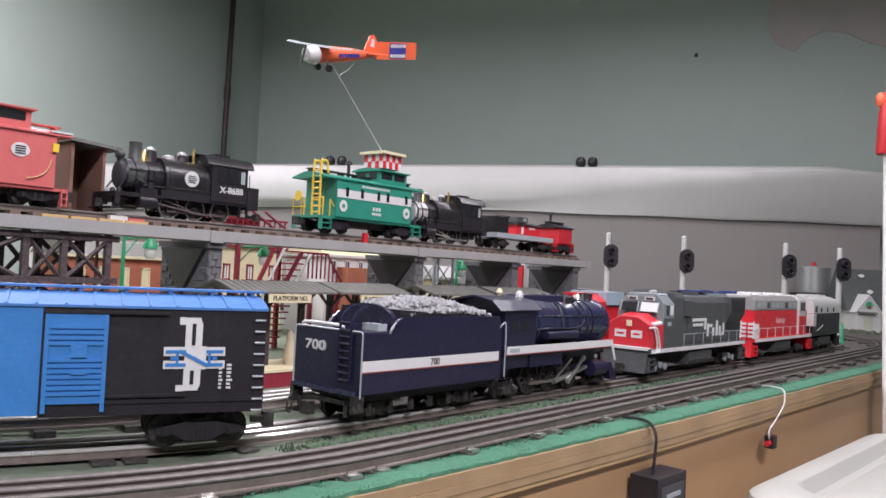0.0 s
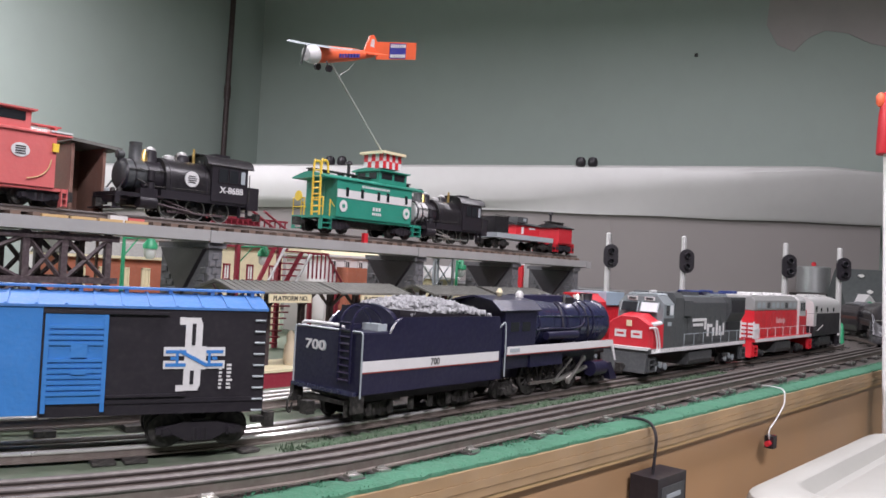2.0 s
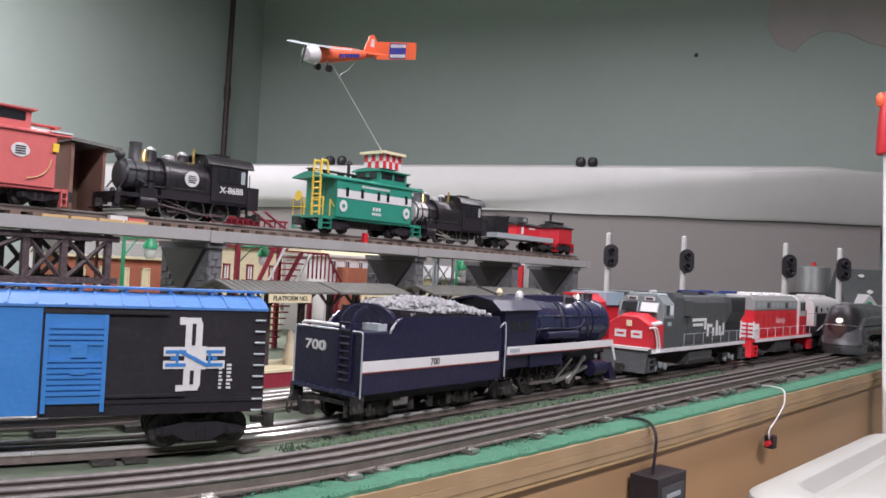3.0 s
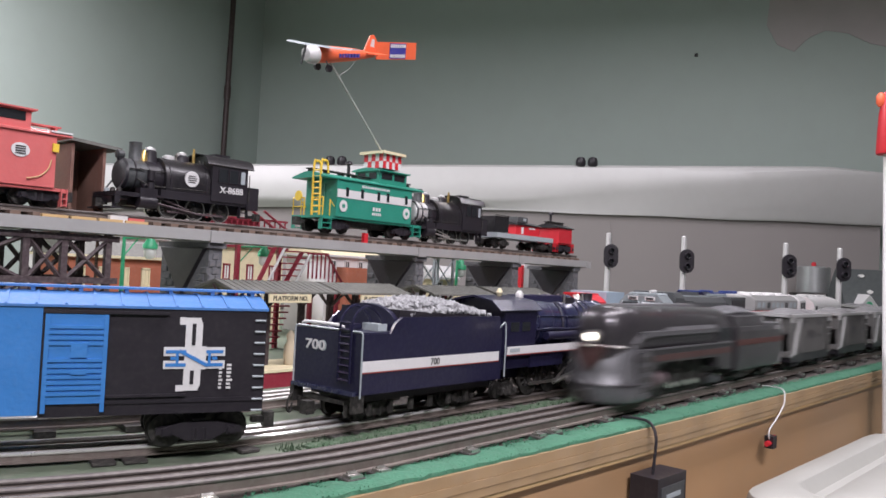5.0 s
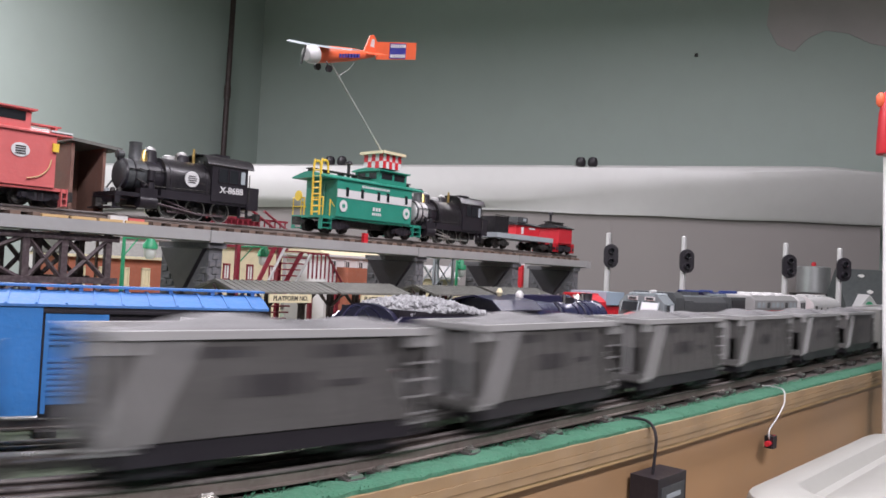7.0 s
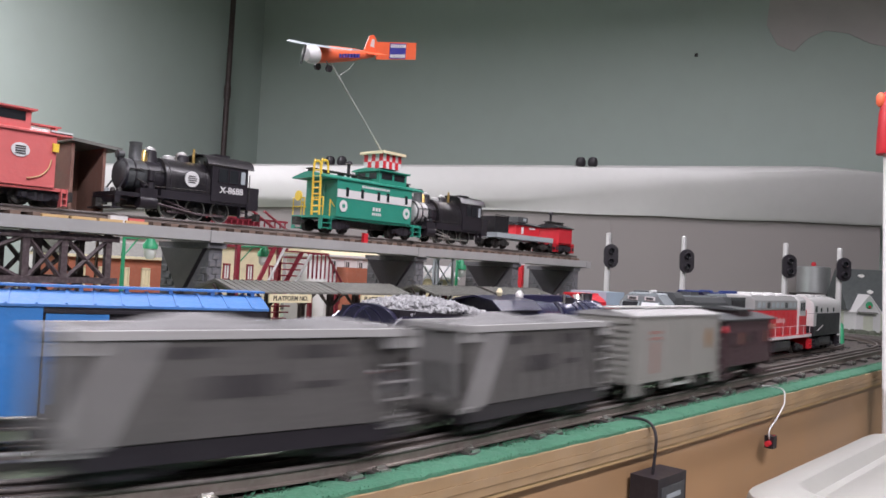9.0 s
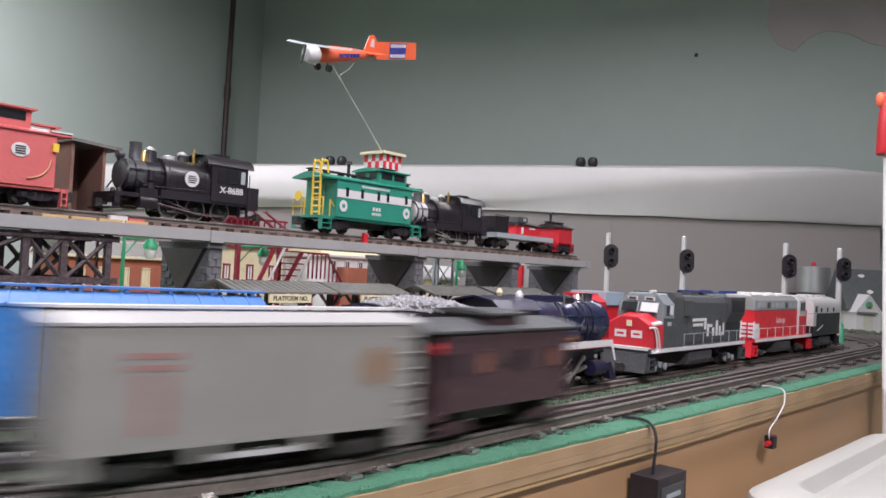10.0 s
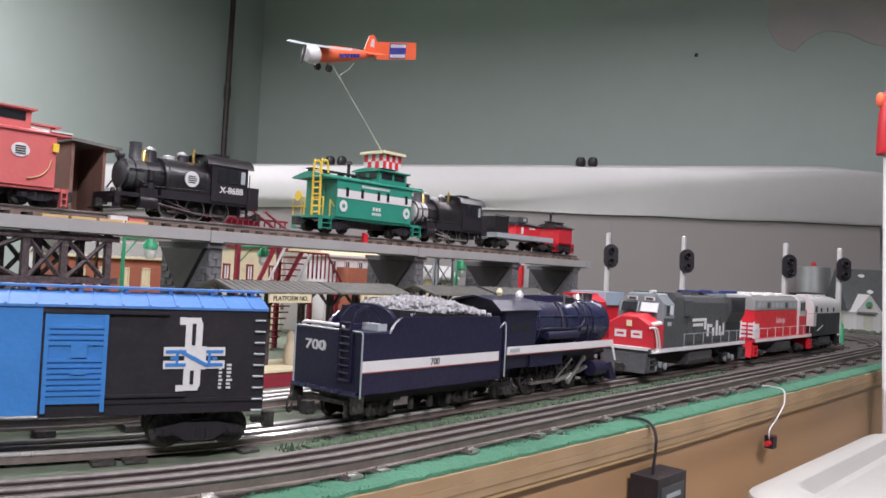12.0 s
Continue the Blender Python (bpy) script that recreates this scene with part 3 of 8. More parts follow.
def spoked(bm, x, y, z, r, n=10, thick=0.003):
    """A spoked wheel about the y axis."""
    for i in range(24):
        a0, a1 = 2 * math.pi * i / 24, 2 * math.pi * (i + 1) / 24
        q = [(x + math.cos(a) * k, z + math.sin(a) * k) for a, k in ((a0, r), (a1, r), (a1, r * 0.84), (a0, r * 0.84))]
        _quadslab(bm, q, y - thick / 2, y + thick / 2)
    for i in range(n):
        a = 2 * math.pi * i / n
        cyl(bm, (x, y, z), (x + math.cos(a) * r * 0.86, y, z + math.sin(a) * r * 0.86), r * 0.07, r * 0.05, 5)
    cyl(bm, (x, y - thick * 0.6, z), (x, y + thick * 0.6, z), r * 0.25, r * 0.25, 10)
    prism(bm, [(x - r * 0.55, z - r * 0.8), (x + r * 0.55, z - r * 0.8), (x + r * 0.75, z - r * 0.45), (x - r * 0.75, z - r * 0.45)], y - thick * 0.4, y + thick * 0.4, "y")


def _quadslab(bm, q, y0, y1):
    a = [bm.verts.new((p[0], y0, p[1])) for p in q]
    b = [bm.verts.new((p[0], y1, p[1])) for p in q]
    bm.faces.new(a), bm.faces.new(b)
    for i in range(4):
        bm.faces.new((a[i], a[(i + 1) % 4], b[(i + 1) % 4], b[i]))


def coal_heap(bm, x0, x1, w, z, h, n, seed, size=0.0035):
    rng = random.Random(seed)
    for i in range(n):
        x, y = rng.uniform(x0, x1), rng.uniform(-w, w)
        t = (x - x0) / (x1 - x0)
        zz = z + h * math.sin(math.pi * min(1, max(0, t))) ** 0.6 * (1 - 0.6 * (y / w) ** 2) * rng.uniform(0.75, 1.05)
        r = size * rng.uniform(0.6, 1.2)
        m = pose(x, y, zz, rng.uniform(0, 90), rng.uniform(0, 90), rng.uniform(0, 90))
        vs = [bm.verts.new(m @ (Vector(v) * r * rng.uniform(0.7, 1.2))) for v in ((1, 0, 0), (-1, 0, 0), (0, 1, 0), (0, -1, 0), (0, 0, 1), (0, 0, -1))]
        for a, b, c in ((0, 2, 4), (2, 1, 4), (1, 3, 4), (3, 0, 4), (2, 0, 5), (1, 2, 5), (3, 1, 5), (0, 3, 5)):
            bm.faces.new((vs[a], vs[b], vs[c]))


def navy_tender(m):
    c = thing("tender", "navy blue tender with a white stripe and heaped pale coal", "train car", m)
    L, w = 0.089, 0.0385
    part("body", box(B(), -L, L, -w, w, 0.020, 0.066), NAVY, c, bevel=0.0012)
    bunker = prism(B(), [(-0.058, 0.066), (-0.052, 0.074), (-0.045, 0.0785), (L - 0.004, 0.0775), (L - 0.002, 0.066)], -w, -w + 0.003, "y")
    prism(bunker, [(-0.058, 0.066), (-0.052, 0.074), (-0.045, 0.0785), (L - 0.004, 0.0775), (L - 0.002, 0.066)], w - 0.003, w, "y")
    part("bunker_side", bunker, NAVY, c)
    arch = [(-w + 0.0035, 0.066)] + [(-math.cos(math.pi * i / 10) * (w - 0.0035), 0.072 + 0.0155 * math.sin(math.pi * i / 10)) for i in range(11)] + [(w - 0.0035, 0.066)]
    part("bunker_end", prism(B(), arch, -0.050, -0.045), NAVY, c, "arched coal bulkhead")
    part("bunker_slope", prism(B(), [(-0.045, 0.066), (L - 0.008, 0.066), (L - 0.008, 0.0765), (-0.045, 0.084)], -w + 0.004, w - 0.004, "y"), BLACK, c)
    bm = B()
    coal_heap(bm, -0.044, L - 0.01, w - 0.005, 0.0775, 0.0135, 1500, 5, 0.003)
    coal_heap(bm, -0.030, 0.040, w - 0.010, 0.085, 0.007, 500, 6, 0.003)
    tagged(part("coal", bm, COAL, c, "heaped pale grey coal lumps"), kind="stuff")
    for s in (-1, 1):
        part("stripe", box(B(), -L + 0.002, L - 0.004, *sorted((s * w, s * (w + 0.0004))), 0.0372, 0.0455), WHITE, c, "white stripe")
        part("pinstripe", box(B(), -L + 0.002, L - 0.004, *sorted((s * w, s * (w + 0.0005))), 0.0362, 0.0371), PINSTRIPE, c, "thin red line")
    words("road_number", "700", 0.0075, DARK, c, pose(-0.004, -w - 0.0006, 0.0412) @ NEARSIDE, 0.0001)
    words("road_number", "700", 0.0112, PALEGREY, c, pose(-L - 0.0003, 0.0135, 0.0532, 90, 0, -90) @ Matrix.Diagonal((1.55, 1.0, 1, 1)), 0.0001)
    words("road_number", "700", 0.0104, WHITE, c, pose(-L - 0.0006, 0.0140, 0.0534, 90, 0, -90) @ Matrix.Diagonal((1.55, 1.0, 1, 1)), 0.0001)
    bm = B()
    for x in (-L,):
        for s in (-1, 1):
            g = tube(B(), [(x, s * (w + 0.0012), 0.018), (x, s * (w + 0.0012), 0.066), (x, s * w, 0.0675)], 0.0007, 6)
            part("grab_rail", g, PALEGREY, c, "pale corner grab rail")
    for s in (-1, 1):
        tube(bm, bend([(-L - 0.0015, s * 0.0065 - 0.022, 0.028), (-L - 0.0015, s * 0.0065 - 0.022, 0.066), (-L + 0.002, s * 0.0065 - 0.022, 0.080), (-L + 0.014, s * 0.0065 - 0.022, 0.0865), (-L + 0.028, s * 0.0065 - 0.022, 0.078), (-L + 0.032, s * 0.0065 - 0.022, 0.067)], 4), 0.0010, 6)
    for i in range(9):
        z = 0.030 + i * 0.0055
        tube(bm, [(-L - 0.0015, -0.0285, z), (-L - 0.0015, -0.0155, z)], 0.0011, 5)
    part("ladder", bm, NAVY, c, "dark blue end ladder with arched tops")
    part("end_step", box(B(), -L - 0.005, -L - 0.0005, -w + 0.002, w - 0.002, 0.0195, 0.0225), NAVYGLOSS, c, bevel=0.0006)
    for s in (-1, 1):
        part("corner_step", box(B(), -L - 0.004, -L + 0.006, *sorted((s * (w - 0.005), s * (w - 0.0006))), 0.0110, 0.0240), DARK, c, bevel=0.0008)
    part("air_hose", tube(B(), bend([(-L - 0.005, 0.0330, 0.018), (-L - 0.009, 0.0335, 0.012), (-L - 0.009, 0.0335, 0.004), (-L - 0.006, 0.0335, 0.003), (-L - 0.005, 0.0335, 0.010)]), 0.0009, 6), DARK, c)
    part("deck_pipe", tube(B(), bend([(-L + 0.004, w - 0.006, 0.0672), (-L + 0.003, w - 0.008, 0.0705), (-L + 0.003, -0.010, 0.0705), (-L + 0.004, -0.012, 0.0672)]), 0.0014, 7), WHITE, c, "white pipe along the rear deck")
    part("tool_box", box(B(), -0.064, -0.054, -0.030, -0.012, 0.067, 0.0725), PALEGREY, c, "pale deck box", bevel=0.001)
    for s in (-1, 1):
        part("grab_rail", tube(B(), bend([(L - 0.004, s * (w + 0.0006), 0.067), (L - 0.003, s * (w + 0.0022), 0.070), (L + 0.003, s * (w + 0.0022), 0.068), (L + 0.003, s * (w + 0.0022), 0.022)]), 0.0007, 6), PALEGREY, c)
    part("side_frame", box(B(), -L + 0.012, L - 0.006, -w + 0.008, w - 0.008, 0.013, 0.0205), BLACK, c)
    for k in range(6):
        for s in (-1, 1):
            part("spring_pack", cyl(B(), (-0.066 + k * 0.024, s * 0.0262, 0.006), (-0.066 + k * 0.024, s * 0.0262, 0.0155), 0.0026, 0.0026, 8), DARK, c, smooth=True)
    bm = B()
    part("water_deck", box(B(), -L + 0.002, -0.052, -w + 0.002, w - 0.002, 0.0655, 0.0668), NAVY, c)
    part("hatch", box(B(), -0.075, -0.062, -0.009, 0.009, 0.067, 0.0712), NAVY, c, bevel=0.0008)
    tube(bm, [(-L + 0.001, -w + 0.001, 0.0675), (-L + 0.001, w - 0.001, 0.0675)], 0.0009, 6)
    part("deck_rail", bm, PALEGREY, c, "bright rail along the rear edge")
    bm = B()
    box(bm, -L - 0.002, -L + 0.004, -0.024, 0.024, 0.0155, 0.019)
    box(bm, -L - 0.004, -L - 0.001, -0.028, -0.0265, 0.007, 0.016)
    box(bm, -L - 0.004, -L - 0.001, 0.0265, 0.028, 0.007, 0.016)
    part("footboard", bm, DARK, c)
    for x in (-0.055, 0.05):
        truck(c, x, 0.0095, 0.026)
        for s in (-1, 1):
            part("wheel", lathe(B(), [(-0.002, 0.004), (-0.002, 0.009), (0.002, 0.0095), (0.002, 0.003)], (x, -s * 0.0155, 0.0095), "y", 14), DARK, c, smooth=True)
    coupler(c, -L - 0.006, -1)
    part("underframe", box(B(), -L + 0.01, L - 0.01, -0.018, 0.018, 0.012, 0.021), DARK, c)
    return c


def navy_loco(m):
    """Faces +x."""
    c = thing("steam_locomotive", "navy blue toy steam locomotive with a white running-board stripe", "locomotive", m)
    cz = 0.062
    bm = lathe(B(), [(-0.06, 0.0275), (-0.02, 0.0275), (0.0, 0.0262), (0.088, 0.0252), (0.089, 0.0258), (0.108, 0.0258), (0.109, 0.022), (0.114, 0.018), (0.116, 0.006)], (0, 0, cz), "x", 24)
    boiler = part("boiler", bm, NAVYGLOSS, c, smooth=True)
    for x in (-0.04, -0.012, 0.016, 0.044, 0.072):
        r = 0.0282 if x < -0.02 else 0.0270 - 0.012 * (x + 0.012) * 0.6
        part("boiler_band", lathe(B(), [(x - 0.0012, 0.0), (x - 0.0012, r), (x + 0.0012, r), (x + 0.0012, 0.0)], (0, 0, cz), "x", 24), NAVY, boiler)
    for x, r, h in ((0.012, 0.010, 0.0315), (0.052, 0.011, 0.031)):
        part("dome", lathe(B(), [(0.018, r * 1.15), (0.025, r), (h - 0.003, r * 0.85), (h, r * 0.3)], (x, 0, cz), "z", 16), NAVY, boiler, smooth=True)
    part("chimney", lathe(B(), [(0.018, 0.010), (0.024, 0.007), (0.033, 0.0075), (0.033, 0.005), (0.026, 0.004)], (0.097, 0, cz), "z", 16), BLACK, boiler, smooth=True)
    bm = B()
    for s in (-1, 1):
        tube(bm, [(-0.055, s * 0.0265, cz + 0.010), (0.105, s * 0.0245, cz + 0.008)], 0.0007, 6)
        for x in (-0.03, 0.0, 0.03, 0.06, 0.09):
            cyl(bm, (x, s * 0.022, cz + 0.009), (x, s * 0.0258, cz + 0.009), 0.001, 0.001, 6)
    part("handrail", bm, NAVYGLOSS, boiler)
    bm = B()
    for x, y in ((0.03, -0.012), (0.036, 0.0), (-0.01, -0.006), (0.075, -0.008), (-0.03, 0.005)):
        cyl(bm, (x, y, cz + 0.018), (x, y, cz + 0.032), 0.0016, 0.001, 8)
    part("valve", bm, STEEL, boiler)
    part("dome_casing", prism(B(), [(-0.012, 0.084), (0.012, 0.084), (0.0095, 0.0925), (-0.0095, 0.0925)], -0.048, 0.028), NAVY, boiler, bevel=0.0015)
    for s in (-1, 1):
        part("feed_pipe", tube(B(), bend([(-0.045, s * 0.0270, cz - 0.004), (-0.02, s * 0.0278, cz - 0.003), (0.03, s * 0.0262, cz - 0.004), (0.05, s * 0.0255, cz + 0.002), (0.055, s * 0.022, cz + 0.013)]), 0.0013, 6), NAVY, boiler)
        part("sand_pipe", tube(B(), bend([(0.056, s * 0.006, cz + 0.026), (0.058, s * 0.018, cz + 0.019), (0.060, s * 0.0250, cz + 0.004), (0.060, s * 0.026, cz - 0.014)]), 0.0010, 6), BLACK, boiler)
        part("sand_pipe", tube(B(), bend([(0.010, s * 0.006, cz + 0.026), (0.008, s * 0.019, cz + 0.019), (0.006, s * 0.0262, cz + 0.004), (0.006, s * 0.027, cz - 0.014)]), 0.0010, 6), BLACK, boiler)
        part("air_tank", cyl(B(), (-0.030, s * 0.0290, cz - 0.0100), (0.030, s * 0.0290, cz - 0.0100), 0.0042, 0.0042, 12), NAVY, boiler, smooth=True)
    part("cab_lamp", lathe(B(), [(0.0, 0.002), (0.004, 0.0036), (0.008, 0.0015)], (-0.082, -0.006, 0.0945), "z", 10), CREAM, c, "cream roof lamp", smooth=True)
    part("turret", lathe(B(), [(0.0, 0.004), (0.005, 0.0042), (0.008, 0.002)], (-0.050, -0.008, 0.0925), "z", 12), SILVER, c, "bright turret cap", smooth=True)
    part("bell", lathe(B(), [(0.0, 0.0048), (0.005, 0.0035), (0.008, 0.001)], (0.078, 0, cz + 0.024), "z", 12), STEEL, boiler, smooth=True)
    part("exhaust_manifold", box(B(), 0.030, 0.046, -0.014, 0.014, cz + 0.020, cz + 0.0285), BLACK, boiler, bevel=0.0015)
    part("firebox_skirt", box(B(), -0.06, 0.0, -0.0312, 0.0312, 0.026, 0.038), NAVY, c, bevel=0.001)
    cab = part("cab", prism(B(), [(-0.029, 0.022), (0.029, 0.022), (0.031, 0.078), (0.022, 0.086), (0, 0.0895), (-0.022, 0.086), (-0.031, 0.078)], -0.104, -0.05), NAVY, c, bevel=0.0008)
    part("cab_roof", prism(B(), [(-0.034, 0.0785), (-0.023, 0.0875), (0, 0.0915), (0.023, 0.0875), (0.034, 0.0785), (0.033, 0.0775), (0.022, 0.086), (0, 0.0897), (-0.022, 0.086), (-0.033, 0.0775)], -0.116, -0.046), NAVY, cab)
    for s in (-1, 1):
        for x in (-0.094, -0.075):
            part("window", box(B(), x, x + 0.014, *sorted((s * 0.0296, s * 0.0306)), 0.058, 0.073), GLASS, cab)
        part("stripe", box(B(), -0.102, 0.098, *sorted((s * 0.0325, s * 0.0335)), 0.0405, 0.0478), WHITE, c, "white running-board stripe")
        part("pinstripe", box(B(), -0.102, 0.098, *sorted((s * 0.0325, s * 0.0336)), 0.0395, 0.0404), PINSTRIPE, c)
        d = prism(B(), [(0.098, 0.0478), (0.104, 0.0478), (0.113, 0.024), (0.110, 0.024), (0.101, 0.0405), (0.098, 0.0405)], *sorted((s * 0.0325, s * 0.0335)), "y")
        part("stripe", d, WHITE, c)
    bm = B()
    box(bm, -0.104, 0.104, -0.0325, 0.0325, 0.038, 0.0405)
    box(bm, -0.104, 0.09, -0.0325, -0.031, 0.0405, 0.0478)
    box(bm, -0.104, 0.09, 0.031, 0.0325, 0.0405, 0.0478)
    box(bm, -0.10, 0.10, -0.012, 0.012, 0.014, 0.04)
    part("running_board", bm, NAVY, c)
    bm = prism(B(), [(0.100, 0.026), (0.108, 0.026), (0.124, 0.006), (0.108, 0.006)], -0.03, 0.03, "y")
    part("pilot", bm, NAVY, c)
    part("headlamp", lathe(B(), [(0.110, 0.006), (0.117, 0.0065), (0.119, 0.004)], (0, 0, cz), "x", 14), STEEL, c, smooth=True)
    for s in (-1, 1):
        cylb = part("cylinder", cyl(B(), (0.066, s * 0.026, 0.021), (0.094, s * 0.026, 0.021), 0.0085, 0.0085, 16), NAVY, c, smooth=True)
    for i, x in enumerate((-0.042, -0.004, 0.034)):
        for s in (-1, 1):
            b = B()
            spoked(b, x, -s * 0.017, 0.0175, 0.0175, 12)
            part("driving_wheel", b, DARK, c)
    for s in (-1, 1):
        b = B()
        box(b, -0.045, 0.037, *sorted((s * 0.0205, s * 0.0222)), 0.0105, 0.0135)
        part("side_rod", b, STEEL, c, "bright steel side rod")
        b = B()
        p0, p1 = Vector((-0.004, s * 0.0238, 0.011)), Vector((0.062, s * 0.0238, 0.0225))
        cyl(b, p0, p1, 0.0026, 0.0026, 6)
        cyl(b, (0.030, s * 0.0245, 0.033), (-0.004, s * 0.0245, 0.012), 0.0012, 0.0012, 6)
        cyl(b, (0.022, s * 0.0262, 0.010), (0.052, s * 0.0262, 0.033), 0.0021, 0.0021, 6)
        cyl(b, (0.022, s * 0.0245, 0.010), (0.022, s * 0.0275, 0.010), 0.003, 0.003, 8)
        cyl(b, (0.052, s * 0.0245, 0.033), (0.052, s * 0.0275, 0.033), 0.003, 0.003, 8)
        part("main_rod", b, STEEL, c)
        part("stripe_lettering", box(B(), -0.098, -0.082, *sorted((s * 0.0334, s * 0.0338)), 0.0425, 0.0460), PALEGREY, c, "pale lettering, not legible")
    boiler.matrix_basis = pose(0, 0, 0.004)
    cab.matrix_basis = pose(0, 0, 0.004)
    truck(c, 0.088, 0.0075, 0.020)
    truck(c, -0.085, 0.0085, 0.018)
    return c


def diesel(name, label, m, L, w, ztop, lower, upper, roofm, nose=None, pilotm=None, nl=0.040, stripes=True, cabwin=True, cabm=None, chamfer=0.009):
    """A hood diesel that faces -x: frame, long hood, wide or narrow cab, grilles, trucks."""
    c = thing(name, label, "locomotive", m)
    zf = 0.030
    part("frame", box(B(), -L, L, -w, w, zf - 0.004, zf + 0.002), pilotm or GREY, c, bevel=0.0006)
    bm = B()
    for s in (-1, 1):
        n = int(2 * L / 0.006)
        for i in range(n):
            x = -L + 0.004 + i * 0.006
            box(bm, x, x + 0.0046, *sorted((s * w, s * (w + 0.0006))), zf - 0.0035, zf + 0.0015)
    part("sill_stripe", bm, WHITE, c, "white dashed sill stripe")
    hx0 = -L + nl + 0.036
    hw = w - 0.006
    zm = zf + (ztop - zf) * 0.72
    part("hood", box(B(), hx0, L - 0.010, -hw, hw, zf, zm), lower, c, bevel=0.001)
    part("hood", prism(B(), [(-hw, zm), (hw, zm), (hw, ztop - 0.008), (hw - 0.006, ztop - 0.003), (-hw + 0.006, ztop - 0.003), (-hw, ztop - 0.008)], hx0, L - 0.010), upper, c)
    hoodroof = part("hood_roof", box(B(), hx0 + 0.01, L - 0.02, -hw + 0.007, hw - 0.007, ztop - 0.003, ztop - 0.0015), roofm, c)
    for x in (hx0 + 0.04, L - 0.06, L - 0.03):
        b = lathe(B(), [(-0.002, 0.0125), (0.003, 0.0125), (0.0035, 0.010)], (x, 0, ztop - 0.001), "z", 16)
        part("fan", b, roofm, hoodroof, smooth=True)
    for s in (-1, 1):
        b = B()
        for k in range(4):
            x0 = hx0 + 0.02 + k * (L - hx0 - 0.05) / 4 * 1.0
            for i in range(6):
                z = zm + 0.002 + i * (ztop - 0.012 - zm) / 6
                box(b, x0, x0 + 0.018, *sorted((s * hw, s * (hw + 0.0006))), z, z + 0.0009)
        part("grille", b, GREY if lower is not GREY else BLACK, c)
        for k in range(6):
            x0 = hx0 + 0.008 + k * (L - hx0 - 0.02) / 6
            part("hood_door", box(B(), x0, x0 + (L - hx0 - 0.02) / 6 - 0.002, *sorted((s * hw, s * (hw + 0.0005))), zf + 0.004, zm - 0.003), lower, c)
    # cab and nose
    cw = w - 0.002
    cabx0, cabx1 = -L + nl, -L + nl + 0.036
    cab = part("cab", prism(B(), [(-cw, zf), (cw, zf), (cw, ztop - chamfer * 0.75), (cw - chamfer, ztop), (-cw + chamfer, ztop), (-cw, ztop - chamfer * 0.75)], cabx0, cabx1), cabm or upper, c, bevel=0.0008)
    part("cab_roof", box(B(), cabx0 - 0.002, cabx1, -cw + chamfer, cw - chamfer, ztop - 0.001, ztop + 0.0012), roofm, cab)
    zn = zf + (ztop - zf) * 0.63
    nosep = [(-L + 0.008, zf), (cabx0, zf), (cabx0, zn + 0.003), (-L + 0.013, zn - 0.001), (-L + 0.008, zn - 0.008)]
    nb = part("nose", prism(B(), nosep, -cw + 0.004, cw - 0.004, "y"), nose or lower, c, bevel=0.0012)
    if cabwin:
        for y in (-0.0225, 0.0015):
            part("window", box(B(), cabx0 - 0.0006, cabx0 + 0.002, y, y + 0.021, zn + 0.0055, ztop - 0.0075), GLASS, cab)
        for s in (-1, 1):
            for x in (cabx0 + 0.005, cabx0 + 0.020):
                part("window", box(B(), x, x + 0.011, *sorted((s * (cw - 0.001), s * (cw + 0.0005))), zn + 0.003, ztop - 0.011), GLASS, cab)
    part("headlamp", cyl(B(), (cabx0 - 0.0015, 0, ztop - 0.0035), (cabx0 + 0.002, 0, ztop - 0.0035), 0.0022, 0.0022, 10), MILK, cab)
    # pilot, steps and rails
    part("pilot", prism(B(), [(-L, zf), (-L + 0.004, zf), (-L + 0.004, 0.006), (-L - 0.006, 0.006)], -w + 0.004, w - 0.004, "y"), pilotm or GREY, c, bevel=0.0008)
    for x in (-L + 0.006, L - 0.008):
        for s in (-1, 1):
            b = B()
            for z in (0.008, 0.016, 0.023):
                box(b, x - 0.006, x + 0.006, *sorted((s * (w - 0.006), s * w)), z, z + 0.0012)
            box(b, x - 0.007, x - 0.006, *sorted((s * (w - 0.006), s * w)), 0.008, zf - 0.004)
            box(b, x + 0.006, x + 0.007, *sorted((s * (w - 0.006), s * w)), 0.008, zf - 0.004)
            part("step", b, pilotm or GREY, c)
    b = B()
    for s in (-1, 1):
        tube(b, [(-L + 0.002, s * (w - 0.001), zf + 0.002), (-L + 0.002, s * (w - 0.001), zf + 0.020), (-L + 0.016, s * (w - 0.001), zf + 0.020)], 0.0006, 5)
        tube(b, [(cabx1 + 0.002, s * (w - 0.001), zf + 0.018), (L - 0.004, s * (w - 0.001), zf + 0.018), (L - 0.004, s * (w - 0.001), zf)], 0.0006, 5)
        for k in range(5):
            x = cabx1 + 0.01 + k * (L - cabx1 - 0.02) / 4
            tube(b, [(x, s * (w - 0.001), zf), (x, s * (w - 0.001), zf + 0.018)], 0.0005, 5)
    part("handrail", b, WHITE if stripes else SILVER, c)
    part("fuel_tank", prism(B(), [(-w + 0.006, 0.009), (w - 0.006, 0.009), (w - 0.003, 0.016), (w - 0.003, zf - 0.003), (-w + 0.003, zf - 0.003), (-w + 0.003, 0.016)], -0.035, 0.035), GREY, c, bevel=0.0015)
